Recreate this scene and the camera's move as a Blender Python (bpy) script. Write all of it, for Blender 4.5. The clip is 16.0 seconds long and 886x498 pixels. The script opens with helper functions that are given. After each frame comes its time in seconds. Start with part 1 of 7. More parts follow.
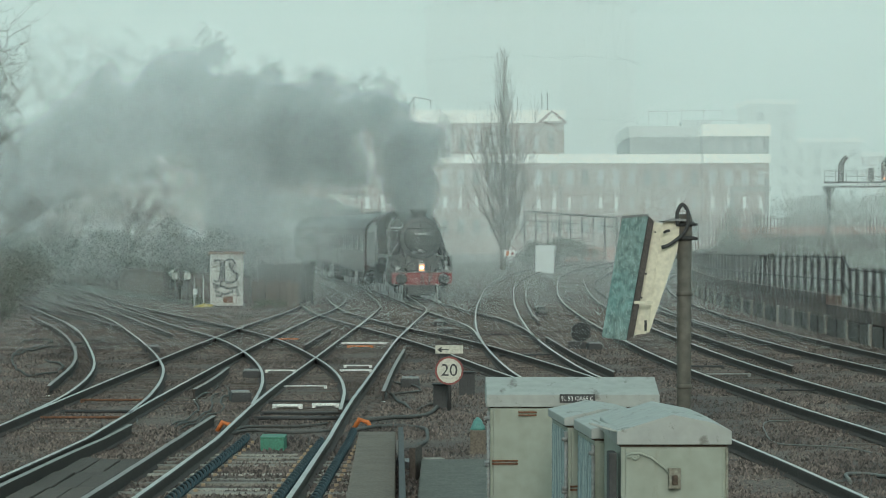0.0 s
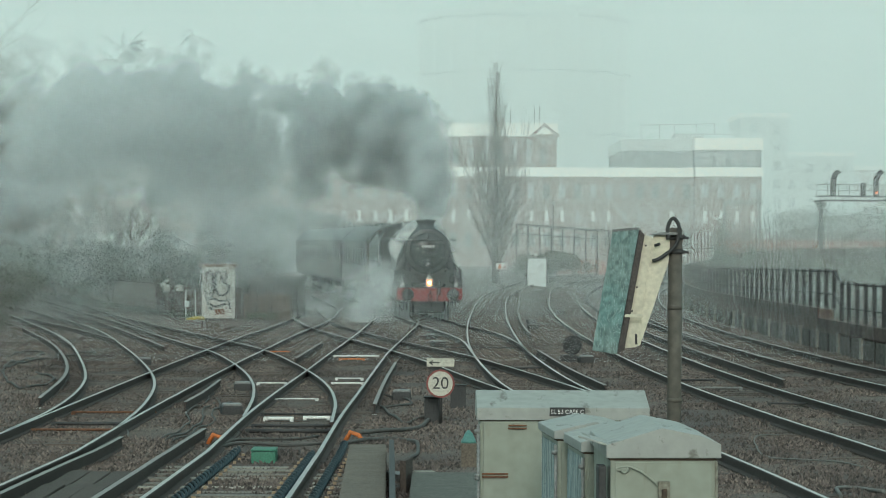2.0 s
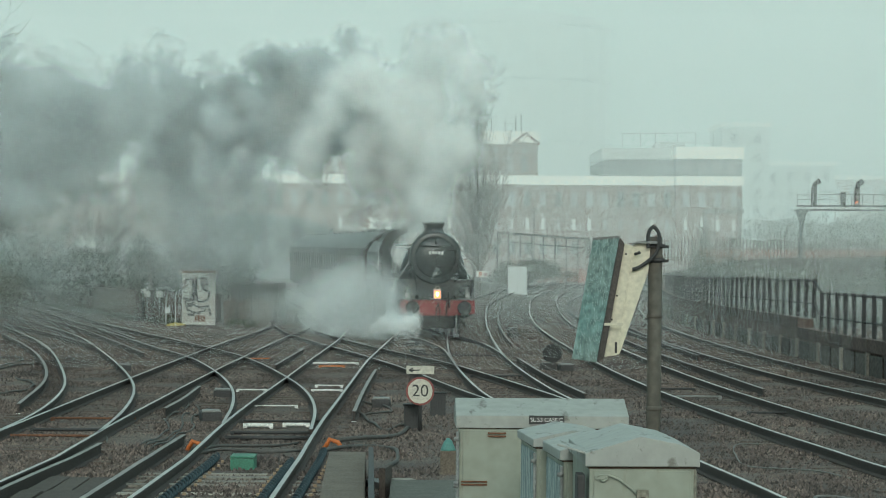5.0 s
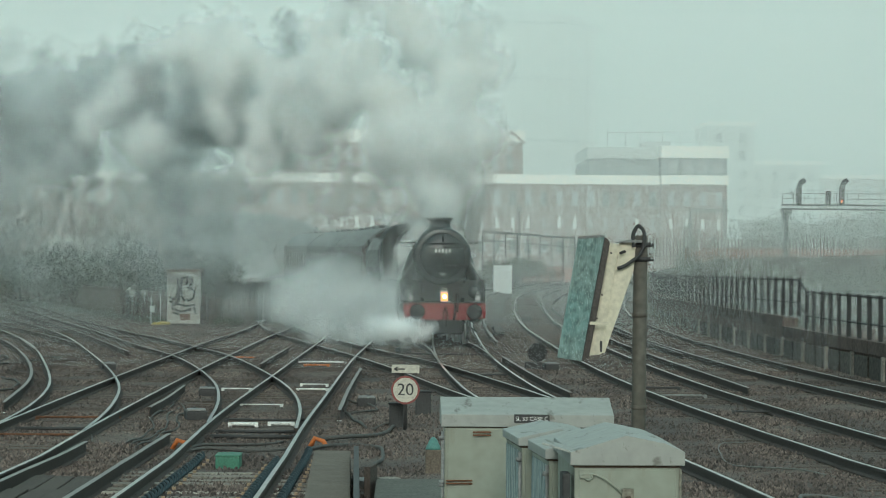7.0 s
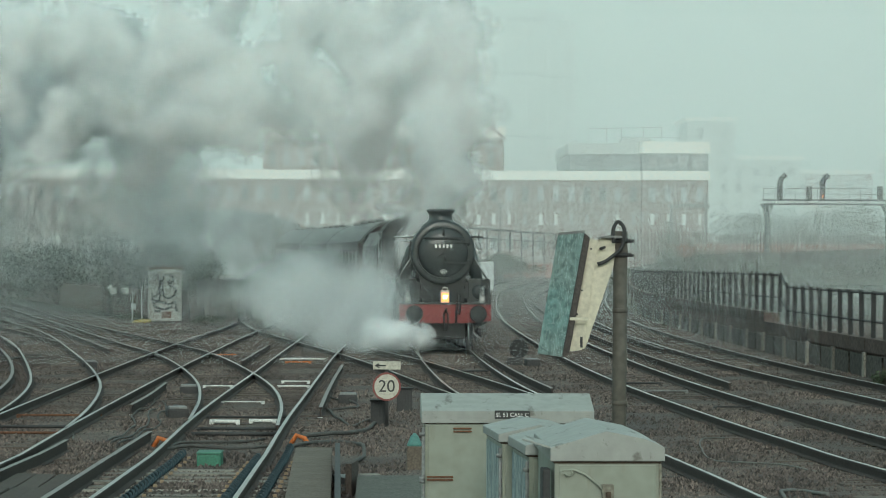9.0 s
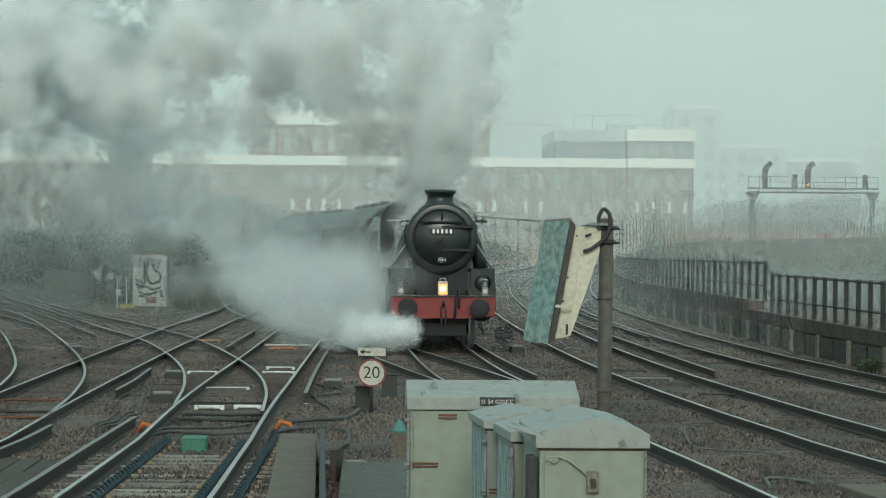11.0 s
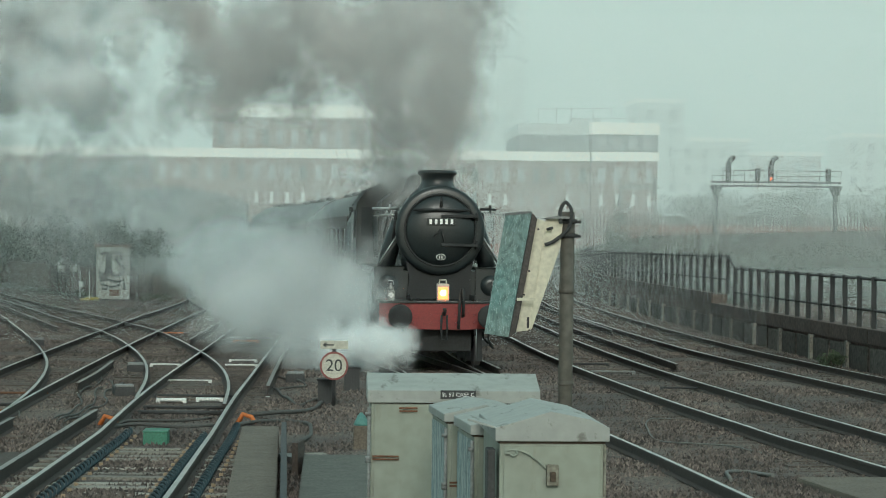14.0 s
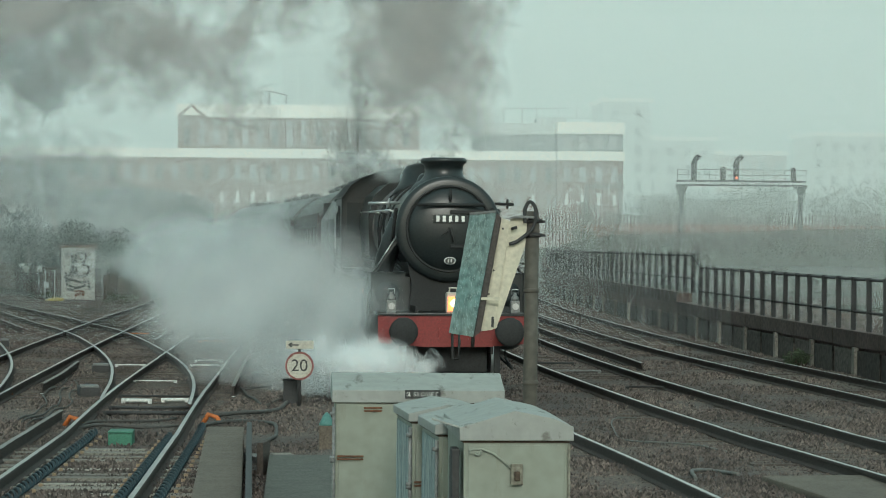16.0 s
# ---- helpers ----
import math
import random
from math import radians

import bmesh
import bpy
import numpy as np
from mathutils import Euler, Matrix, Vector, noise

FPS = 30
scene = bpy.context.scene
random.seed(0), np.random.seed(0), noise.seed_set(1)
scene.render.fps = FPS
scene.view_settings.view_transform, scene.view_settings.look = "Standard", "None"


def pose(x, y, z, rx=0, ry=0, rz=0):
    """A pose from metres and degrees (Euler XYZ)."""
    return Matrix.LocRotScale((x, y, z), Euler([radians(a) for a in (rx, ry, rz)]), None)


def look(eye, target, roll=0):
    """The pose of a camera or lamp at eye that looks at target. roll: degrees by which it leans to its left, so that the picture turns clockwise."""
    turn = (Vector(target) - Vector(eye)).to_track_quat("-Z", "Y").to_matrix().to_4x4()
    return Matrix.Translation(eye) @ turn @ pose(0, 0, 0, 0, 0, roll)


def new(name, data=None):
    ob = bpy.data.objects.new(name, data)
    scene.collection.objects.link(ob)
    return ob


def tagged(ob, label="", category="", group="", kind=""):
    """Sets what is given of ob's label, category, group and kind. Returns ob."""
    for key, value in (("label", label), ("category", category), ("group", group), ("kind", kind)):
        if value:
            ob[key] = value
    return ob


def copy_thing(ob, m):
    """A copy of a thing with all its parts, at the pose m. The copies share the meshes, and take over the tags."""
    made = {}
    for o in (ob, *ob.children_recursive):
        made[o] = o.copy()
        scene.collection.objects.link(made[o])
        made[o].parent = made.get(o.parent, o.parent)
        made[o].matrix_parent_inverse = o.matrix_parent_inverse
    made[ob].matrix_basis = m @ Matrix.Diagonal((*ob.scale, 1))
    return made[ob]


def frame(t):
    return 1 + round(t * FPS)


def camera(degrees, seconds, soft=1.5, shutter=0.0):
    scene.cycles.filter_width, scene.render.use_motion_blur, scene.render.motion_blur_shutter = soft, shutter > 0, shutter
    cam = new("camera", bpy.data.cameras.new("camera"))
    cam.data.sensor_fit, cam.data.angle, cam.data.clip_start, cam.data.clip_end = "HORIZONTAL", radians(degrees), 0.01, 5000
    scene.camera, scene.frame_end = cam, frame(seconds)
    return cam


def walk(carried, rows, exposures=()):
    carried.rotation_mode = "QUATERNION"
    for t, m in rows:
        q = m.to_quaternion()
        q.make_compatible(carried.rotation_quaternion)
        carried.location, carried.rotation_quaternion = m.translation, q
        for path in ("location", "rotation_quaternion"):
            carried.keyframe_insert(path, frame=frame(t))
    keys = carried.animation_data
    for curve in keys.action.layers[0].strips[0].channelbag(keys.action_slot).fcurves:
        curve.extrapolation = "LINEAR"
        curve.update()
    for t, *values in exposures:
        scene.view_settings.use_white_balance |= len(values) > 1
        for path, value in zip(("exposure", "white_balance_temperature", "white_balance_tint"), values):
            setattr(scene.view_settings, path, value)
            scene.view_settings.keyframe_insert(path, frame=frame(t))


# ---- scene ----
# camera on a tripod at the platform end: seconds, x, yaw, pitch, roll
cam = camera(18.94, 16.0, soft=1.0)
EYE = 2.52
VIEW = [
    (0.0, 0.000, -0.002, -0.158, -0.002),
    (0.5, 0.009, -0.019, -0.104, -0.048),
    (1.0, 0.008, -0.078, -0.036, -0.091),
    (1.5, 0.013, -0.121, 0.052, -0.122),
    (2.0, 0.014, -0.166, 0.122, -0.137),
    (2.5, 0.007, -0.195, 0.174, -0.237),
    (3.0, 0.010, -0.260, 0.218, -0.391),
    (3.5, 0.011, -0.329, 0.257, -0.328),
    (4.0, 0.015, -0.432, 0.289, -0.468),
    (6.5, 0.019, -0.820, 0.270, -0.284),
    (7.0, 0.018, -0.901, 0.265, -0.448),
    (7.5, 0.021, -0.991, 0.288, -0.417),
    (8.0, 0.027, -1.058, 0.276, -0.300),
    (8.5, 0.024, -1.189, 0.226, -0.381),
    (9.0, 0.031, -1.298, 0.190, -0.216),
    (11.5, 0.024, -1.689, -0.155, -0.494),
    (12.0, 0.036, -1.802, -0.196, -0.405),
    (12.5, 0.043, -1.931, -0.236, -0.406),
    (13.0, 0.052, -2.080, -0.237, -0.487),
    (13.5, 0.045, -2.240, -0.262, -0.597),
    (14.0, 0.047, -2.395, -0.239, -0.573),
    (14.5, 0.048, -2.550, -0.230, -0.512),
    (15.0, 0.046, -2.728, -0.240, -0.446),
    (15.5, 0.053, -2.921, -0.208, -0.428),
    (16.0, 0.060, -3.128, -0.240, -0.438),
]
walk(cam, [(t, pose(x, 0, EYE, 90 + pitch, roll, yaw)) for t, x, yaw, pitch, roll in VIEW], [(0.0, 0.0, 5880, 3), (3.0, 0.0, 5880, 3), (6.5, -0.08, 5900, 3), (9.5, -0.08, 5920, 3), (12.0, -0.06, 5930, 3), (16.0, -0.05, 5950, 3)])

# ---- light: weak winter sun behind the camera, through thin overcast ----
SUN_ELEV, SUN_TURN = 24.0, 180.0
world = bpy.data.worlds.new("world")
scene.world = world
world.use_nodes = True
wn, wl = world.node_tree.nodes, world.node_tree.links
wn.clear()
w_out = wn.new("ShaderNodeOutputWorld")
sky = wn.new("ShaderNodeTexSky")
sky.sky_type = 'NISHITA'
sky.sun_disc = False
sky.sun_elevation = radians(SUN_ELEV)
sky.sun_rotation = radians(SUN_TURN)
sky.dust_density = 6.0
bg_sky = wn.new("ShaderNodeBackground")
bg_sky.inputs[1].default_value = 0.035
wl.new(sky.outputs[0], bg_sky.inputs[0])
bg_cloud = wn.new("ShaderNodeBackground")
bg_cloud.inputs[0].default_value = (0.47, 0.62, 0.55, 1)
bg_cloud.inputs[1].default_value = 1.06
w_add = wn.new("ShaderNodeAddShader")
wl.new(bg_sky.outputs[0], w_add.inputs[0])
wl.new(bg_cloud.outputs[0], w_add.inputs[1])
wl.new(w_add.outputs[0], w_out.inputs[0])

sun_data = bpy.data.lights.new("sun", 'SUN')
sun_data.energy = 1.1
sun_data.angle = radians(14)
sun_data.color = (1.0, 0.95, 0.86)
sun = new("sun", sun_data)
_az, _el = radians(SUN_TURN), radians(SUN_ELEV)
sun.matrix_world = look((0, 0, 60), Vector((0, 0, 60)) - 10 * Vector((math.sin(_az) * math.cos(_el), math.cos(_az) * math.cos(_el), math.sin(_el))))


# ---- materials ----
def mat(name, colour, rough=0.7, metal=0.0, vary=0.25, scale=3.0, bump=0.15, dirt=None, fine=40.0, island=0.0, rand=0.0, spec=0.5):
    """Principled surface with two scales of variation (object space, metres), optional dirt colour and relief."""
    m = bpy.data.materials.new(name)
    m.use_nodes = True
    n, l = m.node_tree.nodes, m.node_tree.links
    p = n["Principled BSDF"]
    p.inputs["Roughness"].default_value = rough
    p.inputs["Metallic"].default_value = metal
    p.inputs["Specular IOR Level"].default_value = spec
    tc = n.new("ShaderNodeTexCoord")
    big = n.new("ShaderNodeTexNoise")
    big.inputs["Scale"].default_value = scale
    big.inputs["Detail"].default_value = 5
    small = n.new("ShaderNodeTexNoise")
    small.inputs["Scale"].default_value = fine
    small.inputs["Detail"].default_value = 3
    for q in (big, small):
        l.new(tc.outputs["Object"], q.inputs["Vector"])
    ramp = n.new("ShaderNodeValToRGB")
    dark = dirt or tuple(c * 0.45 for c in colour)
    ramp.color_ramp.elements[0].position, ramp.color_ramp.elements[0].color = 0.5 - 0.28, (*dark, 1)
    ramp.color_ramp.elements[1].position, ramp.color_ramp.elements[1].color = 0.5 + 0.12, (*colour, 1)
    l.new(big.outputs["Fac"], ramp.inputs["Fac"])
    mix = n.new("ShaderNodeMix")
    mix.data_type = 'RGBA'
    mix.inputs[0].default_value = vary
    mix.inputs[6].default_value = (*colour, 1)
    l.new(ramp.outputs["Color"], mix.inputs[7])
    mul = n.new("ShaderNodeHueSaturation")
    val = n.new("ShaderNodeMapRange")
    val.inputs["From Min"].default_value, val.inputs["From Max"].default_value = 0.3, 0.7
    val.inputs["To Min"].default_value, val.inputs["To Max"].default_value = 1 - vary * 0.6, 1 + vary * 0.6
    l.new(small.outputs["Fac"], val.inputs["Value"])
    src = val.outputs["Result"]
    if island or rand:
        info = n.new("ShaderNodeNewGeometry") if island else n.new("ShaderNodeObjectInfo")
        sock = info.outputs["Random Per Island"] if island else info.outputs["Random"]
        r = n.new("ShaderNodeMapRange")
        amt = island or rand
        r.inputs["To Min"].default_value, r.inputs["To Max"].default_value = 1 - amt, 1 + amt
        l.new(sock, r.inputs["Value"])
        m2 = n.new("ShaderNodeMath")
        m2.operation = 'MULTIPLY'
        l.new(src, m2.inputs[0])
        l.new(r.outputs["Result"], m2.inputs[1])
        src = m2.outputs[0]
    l.new(src, mul.inputs["Value"])
    l.new(mix.outputs[2], mul.inputs["Color"])
    l.new(mul.outputs["Color"], p.inputs["Base Color"])
    if bump:
        b = n.new("ShaderNodeBump")
        b.inputs["Strength"].default_value = bump
        b.inputs["Distance"].default_value = 0.02
        l.new(small.outputs["Fac"], b.inputs["Height"])
        l.new(b.outputs["Normal"], p.inputs["Normal"])
    return m


def glow(name, colour, strength):
    m = bpy.data.materials.new(name)
    m.use_nodes = True
    p = m.node_tree.nodes["Principled BSDF"]
    p.inputs["Base Color"].default_value = (*colour, 1)
    p.inputs["Emission Color"].default_value = (*colour, 1)
    p.inputs["Emission Strength"].default_value = strength
    return m


M_BALLAST = mat("ballast", (0.118, 0.094, 0.08), 0.95, vary=0.8, scale=0.3, fine=22, bump=1.0, dirt=(0.04, 0.036, 0.034))
M_STONE = mat("ballast_stone", (0.13, 0.104, 0.09), 0.95, vary=0.6, scale=0.3, fine=30, island=0.7, bump=0.3, dirt=(0.045, 0.04, 0.038))
M_RAIL = mat("rail_side", (0.048, 0.037, 0.032), 0.85, vary=0.5, scale=2, fine=60, dirt=(0.03, 0.022, 0.02))
M_RAILTOP = mat("rail_polished_head", (0.42, 0.4, 0.38), 0.3, 0.9, vary=0.45, scale=1.5, fine=20, bump=0.03, dirt=(0.18, 0.16, 0.14))
M_CONDTOP = mat("conductor_rail_top", (0.2, 0.18, 0.165), 0.5, 0.3, vary=0.3, scale=1.5, fine=20, bump=0.03)
M_SLEEPER = mat("sleeper_timber", (0.088, 0.07, 0.058), 0.9, vary=0.6, scale=3, fine=40, rand=0.3, bump=0.5)
M_CONCRETE = mat("sleeper_concrete", (0.27, 0.25, 0.215), 0.9, vary=0.7, scale=2, fine=30, rand=0.35, dirt=(0.09, 0.075, 0.065))
M_BLACK = mat("loco_black", (0.012, 0.017, 0.018), 0.32, vary=0.5, scale=2.5, fine=30, bump=0.05, dirt=(0.03, 0.03, 0.028))
M_SOOT = mat("sooty_iron", (0.02, 0.021, 0.021), 0.75, vary=0.5, scale=3, fine=30, bump=0.1)
M_RED = mat("buffer_beam_red", (0.2, 0.018, 0.016), 0.5, vary=0.4, scale=4, fine=30, bump=0.05, dirt=(0.12, 0.02, 0.018))
M_SIGNPALE = mat("pale_lamp_paint", (0.5, 0.46, 0.4), 0.5, vary=0.2, bump=0.02)
M_STEEL = mat("bright_steel", (0.5, 0.5, 0.5), 0.35, 0.9, vary=0.2, bump=0.02)
M_WHITE = mat("white_paint", (0.75, 0.75, 0.72), 0.6, vary=0.2, bump=0.02)
M_COACH = mat("coach_dark_maroon", (0.055, 0.03, 0.028), 0.4, vary=0.4, scale=2, bump=0.02)
M_COACHROOF = mat("coach_roof_grey", (0.2, 0.2, 0.195), 0.7, vary=0.5, scale=1, bump=0.05)
M_PANE = mat("dark_glass", (0.03, 0.035, 0.036), 0.12, vary=0.2, bump=0)
M_CASE = mat("case_cream", (0.25, 0.27, 0.225), 0.62, vary=0.16, scale=2.2, fine=9, bump=0.03, dirt=(0.25, 0.24, 0.18))
M_CASEROOF = mat("case_roof_grey", (0.3, 0.31, 0.29), 0.65, vary=0.14, scale=5, fine=12, bump=0.08, dirt=(0.25, 0.24, 0.2))


def streaks(m, colour, low, high, scale=(9, 9, 1.3), amount=0.8):
    """Runs of rust or dirt down an upright surface."""
    n, l = m.node_tree.nodes, m.node_tree.links
    p = n["Principled BSDF"]
    tc, mp, ns, r, mx = (n.new(k) for k in ("ShaderNodeTexCoord", "ShaderNodeMapping", "ShaderNodeTexNoise", "ShaderNodeMapRange", "ShaderNodeMix"))
    mp.inputs["Scale"].default_value = scale
    ns.inputs["Detail"].default_value = 6
    ns.inputs["Roughness"].default_value = 0.65
    l.new(tc.outputs["Object"], mp.inputs["Vector"])
    l.new(mp.outputs["Vector"], ns.inputs["Vector"])
    ns.inputs["Scale"].default_value = 1.0
    r.inputs["From Min"].default_value, r.inputs["From Max"].default_value, r.inputs["To Max"].default_value = low, high, amount
    l.new(ns.outputs["Fac"], r.inputs["Value"])
    mx.data_type = 'RGBA'
    l.new(r.outputs["Result"], mx.inputs[0])
    l.new(p.inputs["Base Color"].links[0].from_socket, mx.inputs[6])
    mx.inputs[7].default_value = (*colour, 1)
    l.new(mx.outputs[2], p.inputs["Base Color"])


streaks(M_BALLAST, (0.026, 0.024, 0.023), 0.47, 0.62, (0.75, 0.11, 1.0), 0.5)
streaks(M_STONE, (0.03, 0.027, 0.026), 0.47, 0.62, (0.75, 0.11, 1.0), 0.5)
streaks(M_CASE, (0.15, 0.11, 0.07), 0.58, 0.78, (7, 7, 1.6), 0.6)
streaks(M_CASEROOF, (0.1, 0.09, 0.075), 0.58, 0.68, (9, 3, 9), 0.75)
M_RUST = mat("rust", (0.16, 0.075, 0.04), 0.9, vary=0.7, scale=8, fine=50, bump=0.3)
M_GREY = mat("galvanised_grey", (0.2, 0.205, 0.2), 0.6, vary=0.5, scale=3, bump=0.08, dirt=(0.1, 0.09, 0.08))
M_DARK = mat("dark_paint", (0.04, 0.04, 0.04), 0.7, vary=0.5, bump=0.08)
M_GREEN = mat("green_plastic", (0.045, 0.17, 0.11), 0.6, vary=0.4, scale=6, bump=0.04)
M_ORANGE = mat("orange_paint", (0.52, 0.15, 0.035), 0.7, vary=0.6, scale=8, bump=0.04)
M_BRICK = mat("brick_wall", (0.19, 0.1, 0.08), 0.9, vary=0.5, scale=0.5, fine=6, bump=0.2)
M_BRICKDARK = mat("dark_engineering_brick", (0.11, 0.08, 0.068), 0.9, vary=0.6, scale=0.7, fine=8, bump=0.3)
M_PARAPET = mat("white_parapet_cladding", (0.98, 0.95, 0.88), 0.5, vary=0.08, scale=0.3, fine=3, bump=0.02)
M_RENDER = mat("pale_grey_render", (0.55, 0.58, 0.57), 0.8, vary=0.2, scale=0.3, fine=3, bump=0.03)
M_SLATE = mat("dark_roof_cladding", (0.16, 0.18, 0.19), 0.8, vary=0.3, scale=0.3, fine=4, bump=0.05)
M_BARK = mat("bark", (0.085, 0.065, 0.052), 0.95, vary=0.5, scale=4, fine=30, bump=0.4)
M_TWIG = mat("twigs", (0.085, 0.064, 0.05), 0.95, vary=0.4, scale=4, fine=30, bump=0.0)
M_LEAF = mat("dark_evergreen_leaves", (0.04, 0.055, 0.034), 0.8, vary=0.4, scale=1, fine=6, island=0.2, bump=0)
M_SCRUB = mat("winter_scrub", (0.07, 0.07, 0.05), 0.9, vary=0.4, scale=1, fine=6, island=0.2, bump=0)
M_GRASS = mat("weeds_green", (0.045, 0.062, 0.03), 0.8, vary=0.5, scale=2, fine=10, island=0.5, bump=0)
M_TIMBER = mat("weathered_timber", (0.135, 0.112, 0.088), 0.9, vary=0.5, scale=3, fine=40, bump=0.4)


# ---- helpers for building ----
def ground_z(y):
    """Height of the rail tops: nearly level, a little higher at the platform end and far off."""
    near = 0.14 * min(max((34 - y) / 9, 0), 1.5)
    far = 0.006 * min(max(0, y - 110), 190)
    return near + far


def part(name, bm, material, parent=None, label="", smooth=False):
    me = bpy.data.meshes.new(name)
    bm.normal_update()
    bm.to_mesh(me)
    bm.free()
    for m in (material if isinstance(material, (list, tuple)) else [material]):
        me.materials.append(m)
    if smooth:
        for p in me.polygons:
            p.use_smooth = True
    ob = new(name, me)
    if parent is not None:
        ob.parent = parent
    if label:
        tagged(ob, label)
    return ob


def thing(name, label, category, m=None, group="", kind=""):
    ob = tagged(new(name), label, category, group, kind)
    ob.empty_display_size = 0.1
    if m is not None:
        ob.matrix_basis = m
    return ob


def box(bm, x0, x1, y0, y1, z0, z1, bevel=0.0, m=None, mi=0):
    """An axis-aligned box, optionally bevelled and moved by m."""
    t = bmesh.new() if bevel else bm
    vs = [t.verts.new((x, y, z)) for z in (z0, z1) for y in (y0, y1) for x in (x0, x1)]
    fs = [t.faces.new([vs[i] for i in f]) for f in ((0, 2, 3, 1), (4, 5, 7, 6), (0, 1, 5, 4), (2, 6, 7, 3), (0, 4, 6, 2), (1, 3, 7, 5))]
    for f in fs:
        f.material_index = mi
    if bevel:
        bmesh.ops.bevel(t, geom=list(t.edges), offset=bevel, segments=2, profile=0.6, affect='EDGES')
        merge(bm, t, m)
    elif m is not None:
        bmesh.ops.transform(t, matrix=m, verts=vs)
    return bm


def merge(bm, t, m=None):
    mp = {}
    for v in t.verts:
        mp[v] = bm.verts.new(m @ v.co if m is not None else v.co)
    for f in t.faces:
        try:
            g = bm.faces.new([mp[v] for v in f.verts])
            g.material_index, g.smooth = f.material_index, f.smooth
        except ValueError:
            pass
    t.free()


def tube(bm, pts, r, seg=8, r2=None, cap=True, mi=0):
    """A round bar along points, tapering from r to r2."""
    pts = [Vector(p) for p in pts]
    r2 = r if r2 is None else r2
    rings = []
    for i, p in enumerate(pts):
        d = (pts[min(i + 1, len(pts) - 1)] - pts[max(i - 1, 0)]).normalized()
        a = d.orthogonal().normalized() if i == 0 else (a - d * a.dot(d)).normalized()
        b = d.cross(a)
        k = r + (r2 - r) * i / max(1, len(pts) - 1)
        rings.append([bm.verts.new(p + k * (a * math.cos(2 * math.pi * j / seg) + b * math.sin(2 * math.pi * j / seg))) for j in range(seg)])
    for u, v in zip(rings, rings[1:]):
        for j in range(seg):
            f = bm.faces.new((u[j], u[(j + 1) % seg], v[(j + 1) % seg], v[j]))
            f.smooth, f.material_index = True, mi
    if cap:
        for ring, rev in ((rings[0], True), (rings[-1], False)):
            f = bm.faces.new(ring[::-1] if rev else ring)
            f.material_index = mi
    return bm


def lathe(bm, profile, axis='Y', seg=32, centre=(0, 0, 0), mi=0, arc=None):
    """Turns (radius, along) pairs round an axis through centre."""
    c = Vector(centre)
    ring = []
    for r, h in profile:
        row = []
        for j in range(seg):
            a = 2 * math.pi * j / seg
            u, v = r * math.cos(a), r * math.sin(a)
            row.append(bm.verts.new(c + (Vector((u, h, v)) if axis == 'Y' else Vector((u, v, h)) if axis == 'Z' else Vector((h, u, v)))))
        ring.append(row)
    for p, q in zip(ring, ring[1:]):
        for j in range(seg):
            f = bm.faces.new((p[j], p[(j + 1) % seg], q[(j + 1) % seg], q[j]))
            f.smooth, f.material_index = True, mi
    for row in (ring[0], ring[-1]):
        f = bm.faces.new(row)
        f.material_index = mi
    bmesh.ops.recalc_face_normals(bm, faces=bm.faces)
    return bm


def prism(bm, outline, y0, y1, mi=0, m=None):
    """Extrudes an (x, z) outline from y0 to y1."""
    a = [bm.verts.new((x, y0, z)) for x, z in outline]
    b = [bm.verts.new((x, y1, z)) for x, z in outline]
    k = len(outline)
    fs = [bm.faces.new(a), bm.faces.new(b[::-1])]
    for i in range(k):
        fs.append(bm.faces.new((a[i], b[i], b[(i + 1) % k], a[(i + 1) % k])))
    for f in fs:
        f.material_index = mi
    bmesh.ops.recalc_face_normals(bm, faces=fs)
    if m is not None:
        bmesh.ops.transform(bm, matrix=m, verts=a + b)
    return bm


def spline(pts, step=1.0):
    """A smooth way through (x, y) points, as points about step apart."""
    P = [Vector((x, y, 0)) for x, y in pts]
    P = [2 * P[0] - P[1]] + P + [2 * P[-1] - P[-2]]
    out = []
    for a, b, c, d in zip(P, P[1:], P[2:], P[3:]):
        n = max(2, int((c - b).length / step))
        for i in range(n):
            t = i / n
            t0, t1 = 0, max((b - a).length, 1e-3) ** 0.5
            t2 = t1 + max((c - b).length, 1e-3) ** 0.5
            t3 = t2 + max((d - c).length, 1e-3) ** 0.5
            s = t1 + (t2 - t1) * t
            a1 = a * (t1 - s) / t1 + b * s / t1
            a2 = b * (t2 - s) / (t2 - t1) + c * (s - t1) / (t2 - t1)
            a3 = c * (t3 - s) / (t3 - t2) + d * (s - t2) / (t3 - t2)
            b1 = a1 * (t2 - s) / t2 + a2 * s / t2
            b2 = a2 * (t3 - s) / (t3 - t1) + a3 * (s - t1) / (t3 - t1)
            out.append(b1 * (t2 - s) / (t2 - t1) + b2 * (s - t1) / (t2 - t1))
    out.append(P[-2])
    return out


